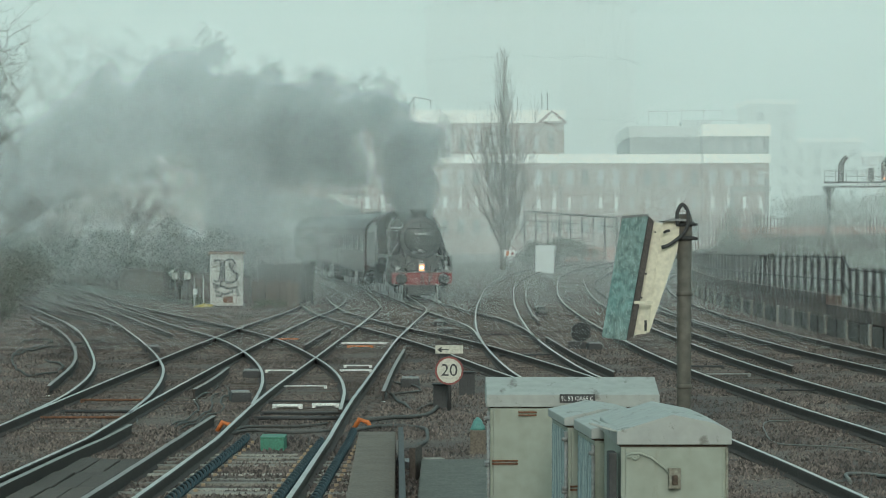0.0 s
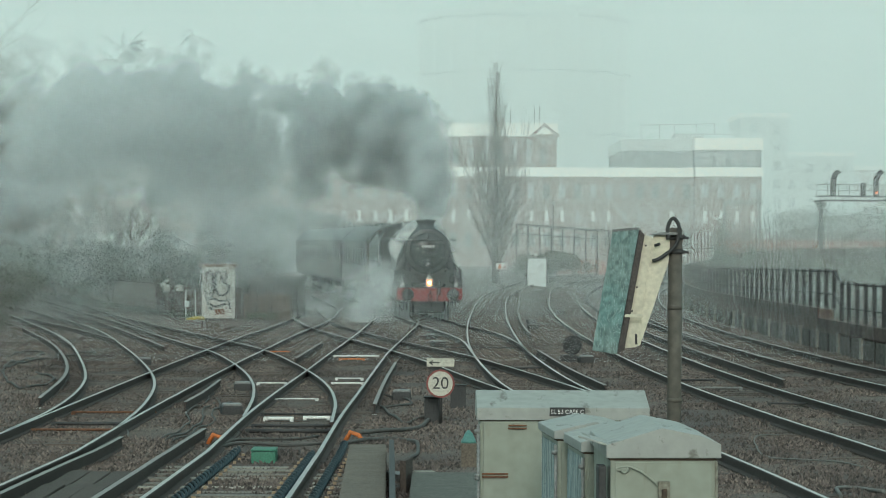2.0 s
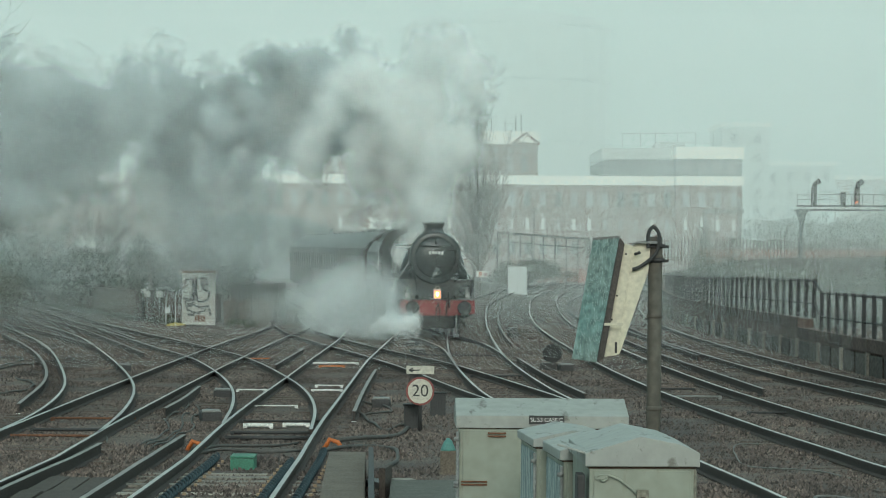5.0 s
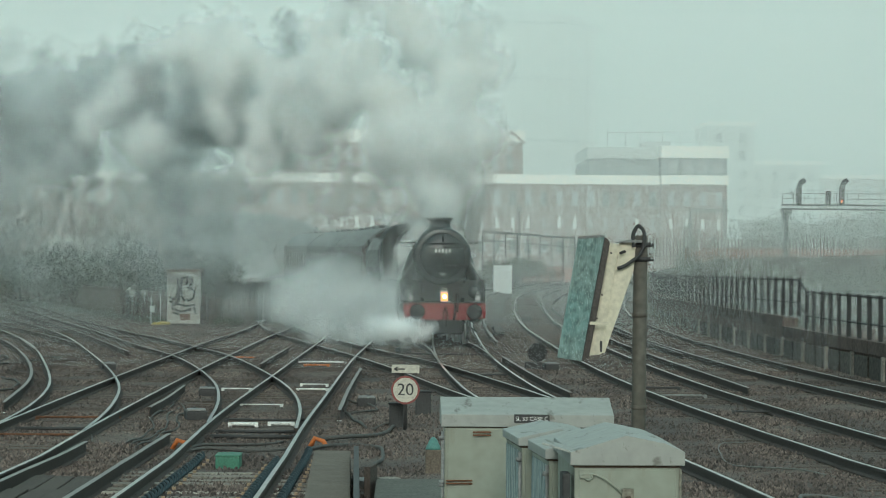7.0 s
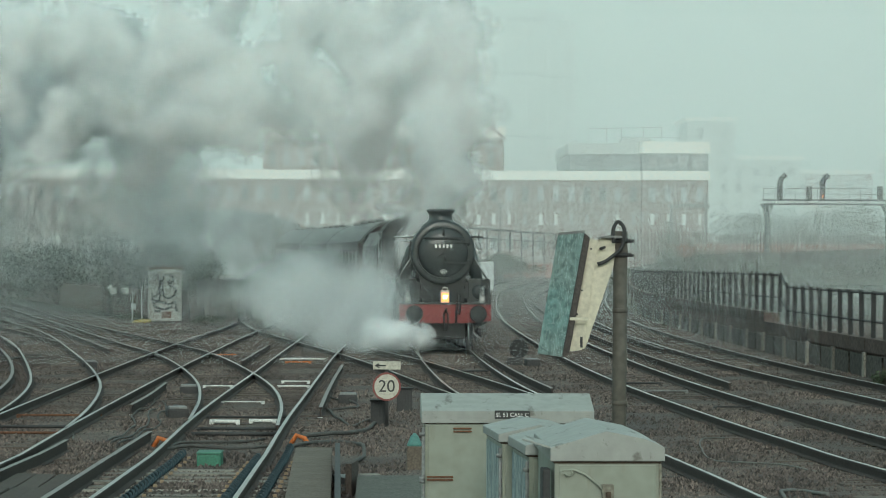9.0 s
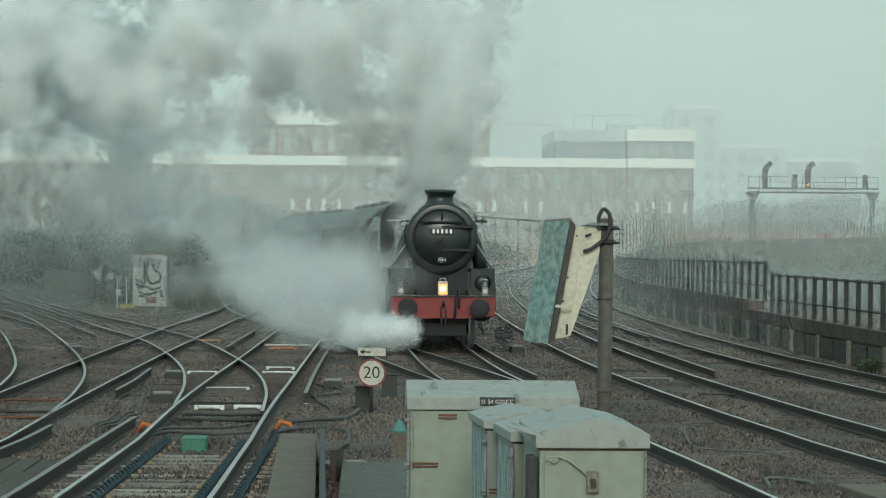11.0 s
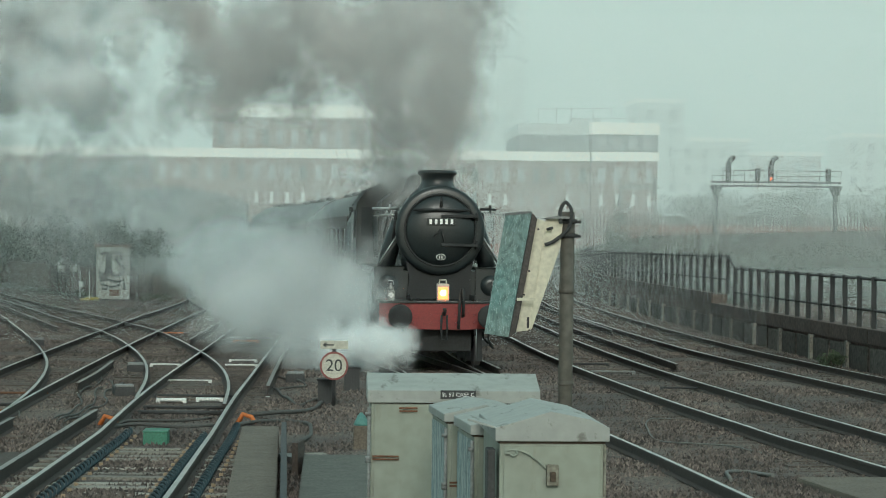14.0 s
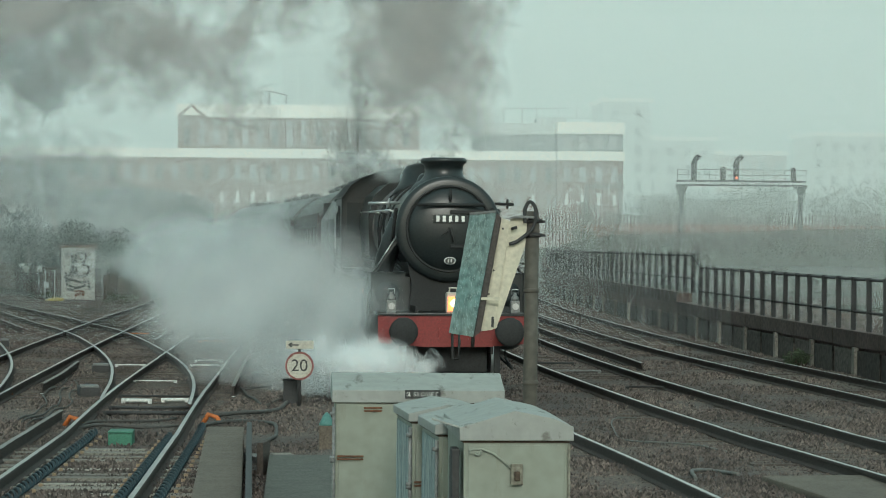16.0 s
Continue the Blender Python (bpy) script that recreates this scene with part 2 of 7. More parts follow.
# ---- ground ----
def build_ground():
    ys = [-60, -20, 0, 8] + [12 + 0.5 * i for i in range(200)] + [112 + 4 * i for i in range(60)] + [370, 450, 600, 1000, 2000, 4500]
    xs = [-2500, -600, -150, -60, -40] + [-30 + 0.6 * i for i in range(90)] + [26, 40, 60, 150, 600, 2500]
    bm = bmesh.new()
    grid = []
    for y in ys:
        row = []
        for x in xs:
            k = 0.035 if 10 < y < 125 and -30 < x < 26 else 0.0
            z = ground_z(y) - 0.155 + k * (noise.noise((x * 0.9, y * 0.5, 0)) + 0.6 * noise.noise((x * 2.3, y * 1.7, 5)))
            row.append(bm.verts.new((x, y, z)))
        grid.append(row)
    for a, b in zip(grid, grid[1:]):
        for i in range(len(xs) - 1):
            f = bm.faces.new((a[i], a[i + 1], b[i + 1], b[i]))
            f.smooth = True
    tagged(part("ground", bm, M_BALLAST), "dirty brown-grey railway ballast with oil stains", "ground", kind="structure")


build_ground()

# ---- tracks ----
RAIL_PROFILE = ((-0.07, -0.14), (0.07, -0.14), (0.07, -0.128), (0.01, -0.112), (0.01, -0.04), (0.034, -0.03), (0.034, -0.006), (0.026, 0.0), (-0.026, 0.0), (-0.034, -0.006), (-0.034, -0.03), (-0.01, -0.04), (-0.01, -0.112), (-0.07, -0.128))
COND_PROFILE = ((-0.055, -0.15), (0.055, -0.15), (0.055, -0.135), (0.012, -0.12), (0.012, -0.02), (0.034, -0.01), (0.034, 0.016), (0.028, 0.02), (-0.028, 0.02), (-0.034, 0.016), (-0.034, -0.01), (-0.012, -0.02), (-0.012, -0.12), (-0.055, -0.135))


def sweep(pts, profile, top_from, lift=0.0):
    """A rolled-steel bar along plan points; the faces above top_from are the worn top."""
    bm = bmesh.new()
    way = spline(pts, 1.2)
    rings = []
    for i, p in enumerate(way):
        d = (way[min(i + 1, len(way) - 1)] - way[max(i - 1, 0)]).normalized()
        s = Vector((d.y, -d.x, 0))
        z = ground_z(p.y) + lift
        rings.append([bm.verts.new((p.x + s.x * u, p.y + s.y * u, z + v)) for u, v in profile])
    k = len(profile)
    for a, b in zip(rings, rings[1:]):
        for j in range(k):
            f = bm.faces.new((a[j], a[(j + 1) % k], b[(j + 1) % k], b[j]))
            if min(profile[j][1], profile[(j + 1) % k][1]) >= top_from:
                f.material_index = 1
    bm.faces.new(rings[0])
    bm.faces.new(rings[-1][::-1])
    bmesh.ops.recalc_face_normals(bm, faces=bm.faces)
    return bm


def chunk_mesh(name, x, y, z, material, worn=0.012):
    bm = bmesh.new()
    box(bm, -x / 2, x / 2, -y / 2, y / 2, -z, 0)
    for v in bm.verts:
        v.co += Vector((random.uniform(-worn, worn), random.uniform(-worn, worn), random.uniform(-worn, worn) * 0.4))
    me = bpy.data.meshes.new(name)
    bm.to_mesh(me)
    bm.free()
    me.materials.append(material)
    return me


SLEEPERS = [chunk_mesh("sleeper", 2.6, 0.26, 0.13, M_SLEEPER) for _ in range(4)]
CONCRETES = [chunk_mesh("sleeper", 2.5, 0.22, 0.13, M_CONCRETE, 0.008) for _ in range(3)]
CHAIR = chunk_mesh("rail_chair", 0.2, 0.16, 0.09, M_RAIL)
tracks = []


def track(label, left, right, ties, concrete=(0, 0), gap=0.72):
    """Two rails through their own points; ties: the stretch of y over which sleepers lie."""
    t = thing("railway_track", label, "railway track", kind="structure")
    part("rail", sweep(left, RAIL_PROFILE, -0.001), [M_RAIL, M_RAILTOP], t)
    part("rail", sweep(right, RAIL_PROFILE, -0.001), [M_RAIL, M_RAILTOP], t)
    tracks.append((t, left, right, ties, concrete, gap))
    return t


def lay_sleepers():
    for t, left, right, (y0, y1), (c0, c1), gap in tracks:
        a, b = spline(left, 0.5), spline(right, 0.5)
        fa = sorted((p.y, p.x) for p in a)
        fb = sorted((p.y, p.x) for p in b)
        ya, xa = zip(*fa)
        yb, xb = zip(*fb)
        y = y0
        count = 0
        while y < y1 and count < 290:
            x0, x1 = np.interp(y, ya, xa), np.interp(y, yb, xb)
            x2, x3 = np.interp(y + 1, ya, xa), np.interp(y + 1, yb, xb)
            turn = -math.degrees(math.atan(((x2 + x3) - (x0 + x1)) / 2))
            data = random.choice(CONCRETES if c0 <= y <= c1 else SLEEPERS)
            ob = new("sleeper", data)
            ob.parent = t
            up = 0.015 if c0 <= y <= c1 else 0.0
            ob.matrix_basis = pose((x0 + x1) / 2 + random.uniform(-0.05, 0.05), y, ground_z(y) - 0.152 + up + random.uniform(-0.01, 0.012), 0, 0, turn + random.uniform(-1.2, 1.2))
            count += 1
            y += gap + random.uniform(-0.04, 0.04)


def conductor(label, pts):
    t = thing("conductor_rail", label, "third rail", kind="structure", group="conductor rails")
    part("rail", sweep(pts, COND_PROFILE, 0.015), [M_RAIL, M_CONDTOP], t)
    way = spline(pts, 2.6)
    bm = bmesh.new()
    for p in way:
        lathe(bm, [(0.045, -0.24), (0.045, -0.19), (0.06, -0.18), (0.04, -0.15)], 'Z', 8, (p.x, p.y, ground_z(p.y)))
    part("insulator", bm, M_WHITE, t)


IN_L = ((-1.62, 110), (-3.25, 129), (-5.25, 149), (-7.45, 169), (-10.15, 190), (-15.3, 225))
IN_R = ((-0.1, 110), (-1.75, 129), (-3.75, 149), (-5.95, 169), (-8.65, 190), (-13.9, 225))
track("straight main line of worn rails on concrete and timber sleepers",
      ((-2.84, 4), (-2.86, 24.6), (-2.9, 34), (-2.94, 41.7), (-2.9, 48), (-2.77, 58.1), (-2.66, 68.5), (-2.45, 88.4), (-2.5, 106), (-3.8, 129)),
      ((-1.41, 4), (-1.43, 24.6), (-1.46, 34), (-1.45, 41.7), (-1.39, 48), (-1.3, 58.1), (-1.19, 68.5), (-0.82, 86), (-0.62, 100), (-1.3, 115), (-2.35, 129)), (20, 120), (20, 33.3), 0.68)
track("through line with worn rails on timber sleepers",
      ((-6.08, 15), (-6.08, 36.6), (-6.08, 48.9), (-6.06, 60), (-6.0, 70.1), (-5.9, 82), (-5.6, 98.7), (-5.9, 120), (-8.5, 150)),
      ((-4.54, 10), (-4.55, 31.3), (-4.62, 40), (-4.62, 52), (-4.58, 61.1), (-4.5, 70.1), (-4.3, 88), (-4.05, 100.4), (-4.4, 120), (-7, 150)), (25, 110))
track("curved line crossing the others and joining the straight",
      ((-27.9, 177.5), (-19.2, 138), (-11.4, 101.2), (-6.1, 77.9), (-4.5, 70.1), (-2.8, 58.1), (-2.05, 51.1), (-1.68, 45.2), (-1.54, 39.9)),
      ((-31, 177.5), (-22.0, 144), (-13.1, 104.8), (-7.35, 76.4), (-6.0, 70.1), (-4.62, 61.3), (-3.68, 53.4), (-3.2, 47.0), (-2.96, 41.3)), (42, 150))
track("curved turnout line joining the through line",
      ((-21, 128), (-17.3, 114.8), (-11.5, 89.7), (-8.4, 72), (-6.2, 57.8), (-5.38, 51.1), (-4.86, 44.4), (-4.62, 39)),
      ((-23, 128), (-18.9, 114.8), (-13.2, 89.7), (-10.8, 77.9), (-8.5, 63.8), (-7.02, 53.4), (-6.42, 47.0), (-6.17, 42.3), (-6.1, 38.0)), (40, 125))
track("curving line used by the train",
      ((24.5, 310), (17.2, 270), (10.6, 232), (5.4, 186), (2.75, 149), (1.6, 114.8), (1.1, 89.7), (0.98, 68.9), (1.27, 53.5), (1.55, 47.5), (2.2, 34.1), (2.48, 24.6), (2.75, 6)),
      ((26.2, 310), (18.9, 270), (12.2, 232), (6.9, 186), (4.2, 149), (3.07, 114.8), (2.6, 89.7), (2.45, 68.9), (2.74, 53.5), (3.02, 47.5), (3.67, 34.1), (3.93, 24.6), (4.2, 6)), (20, 190))
track("crossover line leading the train onto the curve",
      ((0.98, 68.0), (0.77, 79.0), (-0.08, 90.5), (-0.85, 99.5)) + IN_L, ((2.45, 68.9), (2.38, 76), (1.95, 86.5), (1.1, 95.5), (0.4, 104)) + IN_R, (72, 200))
track("slanting crossover line",
      ((-6.6, 118), (-4.6, 94.5), (-3.3, 84.6), (-2.2, 77.2), (-1.1, 69.7), (-0.25, 63.2), (0.9, 52.9), (1.5, 48.0)),
      ((-5.2, 118), (-3.6, 97.1), (-2.4, 87.1), (-1.05, 77.9), (0.2, 70.6), (0.95, 65.8), (2.4, 53.4), (2.97, 47.8)), (50, 100))
track("outer curving line with bright rails",
      ((23.5, 280), (16.4, 242), (8.6, 182), (5.85, 136), (4.9, 106), (4.62, 76.4), (4.8, 55.3), (5.39, 41.1), (5.8, 34.6), (6.3, 22)),
      ((25, 280), (17.9, 242), (10.1, 182), (7.35, 136), (6.4, 106), (6.12, 78), (6.3, 55.3), (6.9, 41.1), (7.3, 34.6), (7.8, 22)), (28, 180))
track("outermost curving line beside the parapet",
      ((22, 230), (13.2, 170), (9.6, 130), (8.6, 108), (8.1, 85.8), (8.25, 63.0), (8.7, 52.2), (9.3, 42), (9.9, 32)),
      ((23.5, 230), (14.7, 170), (11.1, 130), (10.1, 108), (9.6, 85.8), (9.72, 63.0), (10.15, 52.2), (10.75, 42), (11.4, 32)), (36, 160))
COND_LABEL = "rusty conductor rail on white insulators"
conductor(COND_LABEL, ((-3.3, 12), (-3.3, 24.6), (-3.34, 30), (-3.37, 34), (-3.3, 38.2)))
conductor(COND_LABEL, ((-4.3, 14), (-4.32, 25.9), (-4.33, 31), (-4.28, 36.4)))
conductor(COND_LABEL, ((-13.9, 89.7), (-10.65, 74), (-8.55, 61.7), (-7.6, 54.6), (-6.85, 46.1)))
conductor(COND_LABEL, ((-0.9, 62), (-0.98, 53), (-1.0, 44.4)))
conductor(COND_LABEL, ((-4.28, 53), (-4.2, 48), (-4.22, 45)))
conductor(COND_LABEL, ((5.2, 160), (4.45, 140), (3.6, 114.8), (3.15, 95), (3.03, 83.4)))
conductor(COND_LABEL, ((2.72, 70.1), (3.0, 58.1), (3.3, 51)))
conductor(COND_LABEL, ((13.5, 201), (9.9, 166), (8.0, 140), (7.3, 117), (6.95, 91), (6.85, 74), (7.05, 53.5)))
conductor(COND_LABEL, ((8.6, 125), (7.95, 101), (7.8, 73)))
conductor(COND_LABEL, ((-24.4, 158.7), (-14.5, 116.6)))
conductor(COND_LABEL, ((-17.6, 121.3), (-12.4, 97.9), (-9.2, 81.7), (-7.3, 71.8)))
conductor(COND_LABEL, ((-16.0, 103.9), (-11.9, 88.4), (-9.4, 78.0)))
conductor(COND_LABEL, ((-12.0, 101.2), (-9.1, 85.8)))
conductor(COND_LABEL, ((-11.6, 81.7), (-10.0, 73.1)))
conductor(COND_LABEL, ((-3.2, 76), (-3.3, 68.5), (-3.35, 64)))


# ---- the train ----
def wheelset(parent, name, r, y, gauge=1.435, spokes=14, crank=0.0):
    """Two spoked wheels on an axle; origin on the axle."""
    ws = thing(name, "", "")
    ws.parent = parent
    ws.matrix_basis = pose(0, y, r)
    for s in (-1, 1):
        x = s * gauge / 2
        bm = bmesh.new()
        lathe(bm, [(r - 0.07, -0.06), (r + 0.025, -0.06), (r + 0.025, -0.035), (r, -0.03), (r - 0.006, 0.07), (r - 0.07, 0.07)] if s > 0 else [(r - 0.07, 0.06), (r + 0.025, 0.06), (r + 0.025, 0.035), (r, 0.03), (r - 0.006, -0.07), (r - 0.07, -0.07)], 'X', 36, (x, 0, 0))
        part("tyre", bm, M_STEEL, ws, "steel tyre worn bright")
        bm = bmesh.new()
        for i in range(spokes):
            a = 2 * math.pi * i / spokes
            tube(bm, [(x, 0.1 * math.cos(a), 0.1 * math.sin(a)), (x, (r - 0.05) * math.cos(a), (r - 0.05) * math.sin(a))], 0.035, 6)
        lathe(bm, [(0.16, -0.09), (0.18, 0.0), (0.16, 0.09)], 'X', 16, (x, 0, 0))
        if crank:
            box(bm, x - 0.04, x + 0.04, -0.2, 0.2, -crank - 0.1, 0.12, 0.02)
            tube(bm, [(x, 0, -crank), (x + s * 0.2, 0, -crank)], 0.06, 10)
        part("wheel_centre", bm, M_SOOT, ws)
    part("axle", tube(bmesh.new(), [(-gauge / 2, 0, 0), (gauge / 2, 0, 0)], 0.08, 10), M_SOOT, ws)
    return ws


wheels = []


def lamp(parent, x, y, z, lit):
    bm = bmesh.new()
    if lit:
        box(bm, -0.12, 0.12, -0.1, 0.1, 0, 0.34, 0.02)
        tube(bm, [(-0.07, 0, 0.33), (-0.06, 0, 0.41), (0.06, 0, 0.41), (0.07, 0, 0.33)], 0.016, 6)
        body = part("headlamp", bm, M_SIGNPALE, parent, "pale painted square headlamp")
        body.matrix_basis = pose(x, y, z)
        part("lens", box(bmesh.new(), -0.1, 0.1, -0.125, -0.1, 0.03, 0.27, 0.01), GLOW_LAMP, body, "lit headlamp lens, its orange glow also standing for the halo")
        part("bulb", lathe(bmesh.new(), [(0.055, -0.135), (0.06, -0.122)], 'Y', 20, (0, 0, 0.16)), GLOW_CORE, body, "white-hot headlamp bulb")
    else:
        box(bm, -0.09, 0.09, -0.09, 0.09, 0, 0.24, 0.02)
        lathe(bm, [(0.07, 0.24), (0.075, 0.3), (0.03, 0.36), (0.03, 0.4)], 'Z', 12)
        body = part("oil_lamp", bm, M_GREY, parent)
        body.matrix_basis = pose(x, y, z) @ Matrix.Scale(0.85, 4)
        part("lens", lathe(bmesh.new(), [(0.065, -0.12), (0.06, -0.08)], 'Y', 16, (0, 0, 0.13)), M_STEEL, body)
        bm = bmesh.new()
        tube(bm, [(-0.06, 0, 0.36), (-0.06, 0, 0.46), (0.06, 0, 0.46), (0.06, 0, 0.36)], 0.01, 6)
        part("handle", bm, M_STEEL, body)


# lens glow is set orange to imitate the halo round the bright core
GLOW_LAMP = glow("headlamp_glow", (1.0, 0.22, 0.06), 2.6)
GLOW_CORE = glow("headlamp_core", (1.0, 0.62, 0.34), 22.0)


def build_loco():
    lo = thing("steam_locomotive", "black steam locomotive with red buffer beam and lit headlamp", "locomotive")
    # frames and buffer beam
    bm = bmesh.new()
    for s in (-1, 1):
        box(bm, s * 0.62 - 0.02, s * 0.62 + 0.02, 0.42, 10.8, 0.62, 1.4)
    box(bm, -0.6, 0.6, 0.6, 3.0, 0.75, 1.2)
    box(bm, -0.58, 0.58, 0.75, 4.0, 0.3, 0.75, 0.03)
    box(bm, -0.6, 0.6, 4.3, 9.5, 0.35, 0.8)
    part("frames", bm, M_SOOT, lo)
    bm = bmesh.new()
    prism(bm, ((-1.25, 0.8), (-0.5, 0.74), (0.5, 0.74), (1.25, 0.8), (1.25, 1.25), (-1.25, 1.25)), 0.4, 0.44)
    beam = part("buffer_beam", bm, M_RED, lo, "red buffer beam")
    for x in (-1.18, -0.6, -0.25, 0.25, 0.6, 1.18):
        for z in (0.87, 1.02, 1.18):
            part("rivet", lathe(bmesh.new(), [(0.016, 0.385), (0.02, 0.4)], 'Y', 8, (x, 0, z)), M_RED, beam)
    for s in (-1, 1):
        bm = bmesh.new()
        lathe(bm, [(0.2, 0.4), (0.17, 0.34), (0.13, 0.1), (0.09, 0.09), (0.09, 0.02)], 'Y', 24, (s * 0.865, 0, 1.0))
        b = part("buffer", bm, M_SOOT, lo)
        bm = bmesh.new()
        lathe(bm, [(0.05, -0.045), (0.2, -0.02), (0.235, 0.0), (0.23, 0.025), (0.09, 0.04)], 'Y', 28, (s * 0.865, 0, 1.0))
        part("buffer_head", bm, M_SOOT, b)
        bm = bmesh.new()
        box(bm, s * 0.72 - 0.05, s * 0.72 + 0.05, 0.5, 0.56, 0.12, 0.85, 0.01)
        part("guard_iron", bm, M_SOOT, lo)
        # vacuum hoses
    bm = bmesh.new()
    tube(bm, [(0.38, 0.4, 1.0), (0.38, 0.3, 1.05), (0.38, 0.25, 1.3), (0.38, 0.28, 1.5), (0.36, 0.35, 1.55), (0.3, 0.25, 1.2), (0.28, 0.22, 0.75)], 0.03, 8)
    part("brake_hose", bm, M_SOOT, lo)
    bm = bmesh.new()
    tube(bm, [(0, 0.4, 1.05), (0, 0.2, 1.05), (0, 0.1, 1.1), (0, 0.08, 1.16)], 0.035, 8)
    tube(bm, [(-0.05, 0.2, 1.03), (-0.06, 0.16, 0.8), (-0.05, 0.2, 0.55), (0.05, 0.2, 0.55), (0.06, 0.16, 0.8), (0.05, 0.2, 1.03)], 0.022, 8)
    part("screw_coupling", bm, M_SOOT, lo)
    # front platform and running plates
    bm = bmesh.new()
    box(bm, -1.25, 1.25, 0.36, 1.52, 1.25, 1.29, 0.008)
    prism(bm, ((-1.3, 1.9), (1.3, 1.9), (1.3, 1.94), (-1.3, 1.94)), 2.1, 3.7)
    for s in (-1, 1):
        box(bm, s * 1.02 - 0.29, s * 1.02 + 0.29, 3.7, 9.0, 1.9, 1.94)
        box(bm, s * 1.3 - 0.012, s * 1.3 + 0.012, 2.1, 9.0, 1.8, 1.94)
        # dropped front end of the plates
        prism(bm, ((s * 0.72, 1.29), (s * 1.3, 1.29), (s * 1.3, 1.94), (s * 0.72, 1.94)), 1.5, 1.53)
        box(bm, s * 1.02 - 0.29, s * 1.02 + 0.29, 1.5, 2.1, 1.9, 1.94)
        box(bm, s * 1.29 - 0.015, s * 1.29 + 0.015, 1.3, 2.1, 1.29, 1.92)
    part("running_plate", bm, M_BLACK, lo)
    # cylinders
    for s in (-1, 1):
        bm = bmesh.new()
        lathe(bm, [(0.1, 1.52), (0.3, 1.54), (0.36, 1.6), (0.36, 2.9), (0.3, 2.96), (0.12, 2.98)], 'Y', 24, (s * 1.0, 0, 1.0))
        lathe(bm, [(0.08, 1.45), (0.2, 1.48), (0.22, 1.55), (0.22, 3.0), (0.1, 3.05)], 'Y', 20, (s * 1.02, 0, 1.58))
        prism(bm, ((s * 0.62, 0.9), (s * 1.355, 0.95), (s * 1.345, 1.5), (s * 1.27, 1.86), (s * 0.62, 1.86)), 1.62, 2.88)
        c = part("cylinder", bm, M_BLACK, lo)
        bm = bmesh.new()
        for y in (1.7, 2.8):
            tube(bm, [(s * 1.0, y, 0.66), (s * 1.0, y - 0.05, 0.5), (s * 1.02, 0.9, 0.36)], 0.02, 6)
        part("drain_pipe", bm, M_SOOT, c)
        # steam pipe from smokebox to cylinder
        bm = bmesh.new()
        tube(bm, [(s * 1.02, 2.35, 1.9), (s * 0.98, 2.35, 2.15), (s * 0.86, 2.3, 2.5), (s * 0.74, 2.25, 2.8)], 0.17, 14, 0.19)
        part("steam_pipe", bm, M_BLACK, lo)
        bm = bmesh.new()
        prism(bm, ((s * 1.26, 1.94), (s * 1.2, 1.95), (s * 0.8, 2.5), (s * 0.82, 2.62)), 1.55, 1.58)
        part("front_step_plate", bm, M_BLACK, lo)
        # bright bar added to imitate the lit edge of the step plate
        bm = bmesh.new()
        tube(bm, [(s * 1.24, 1.53, 1.96), (s * 0.83, 1.53, 2.6)], 0.014, 6)
        part("handrail", bm, M_STEEL, lo)
    # saddle, smokebox, boiler
    bm = bmesh.new()
    prism(bm, ((-0.66, 1.3), (0.66, 1.3), (0.6, 1.7), (0.68, 2.1), (-0.68, 2.1), (-0.6, 1.7)), 1.5, 3.2)
    part("saddle", bm, M_SOOT, lo)
    bm = bmesh.new()
    lathe(bm, [(0.70, 1.36), (0.80, 1.36), (0.86, 1.38), (0.885, 1.43), (0.885, 1.52), (0.85, 1.54), (0.85, 3.3), (0.80, 3.32)], 'Y', 56, (0, 0, 2.67))
    sb = part("smokebox", bm, M_BLACK, lo)
    bm = bmesh.new()
    lathe(bm, [(0.02, 1.19), (0.25, 1.2), (0.45, 1.235), (0.6, 1.285), (0.68, 1.335), (0.70, 1.37)], 'Y', 56, (0, 0, 2.67))
    door = part("smokebox_door", bm, M_BLACK, lo)
    bm = bmesh.new()
    lathe(bm, [(0.695, 1.35), (0.70, 1.325), (0.725, 1.325), (0.73, 1.36)], 'Y', 56, (0, 0, 2.67))
    part("door_rim", bm, M_SOOT, door)
    for z in (2.95, 2.38):
        bm = bmesh.new()
        box(bm, 0.0, 0.72, 1.17, 1.3, z - 0.03, z + 0.03, 0.01)
        tube(bm, [(0.72, 1.3, z - 0.08), (0.72, 1.3, z + 0.08)], 0.03, 8)
        part("hinge_strap", bm, M_SOOT, door)
    bm = bmesh.new()
    tube(bm, [(-0.56, 1.16, 3.07), (0.56, 1.16, 3.07)], 0.03, 8)
    for x in (-0.45, 0, 0.45):
        tube(bm, [(x, 1.16, 3.07), (x, 1.3, 3.07)], 0.014, 6)
    tube(bm, [(0, 1.2, 3.13), (0, 1.2, 3.33)], 0.028, 6)
    part("door_handrail", bm, M_SOOT, door)
    bm = bmesh.new()
    tube(bm, [(0, 1.1, 2.67), (0, 1.2, 2.67)], 0.04, 10)
    tube(bm, [(0, 1.12, 2.67), (-0.16, 1.1, 2.55)], 0.015, 6)
    tube(bm, [(0, 1.1, 2.67), (0.05, 1.1, 2.45)], 0.015, 6)
    part("door_dart", bm, M_SOOT, door)
    bm = bmesh.new()
    box(bm, -0.29, 0.29, 1.155, 1.18, 2.77, 2.91, 0.005)
    plate = part("front_plate", bm, M_BLACK, door, "black plate with unreadable white marks")
    for i in range(5):
        x = -0.21 + 0.105 * i
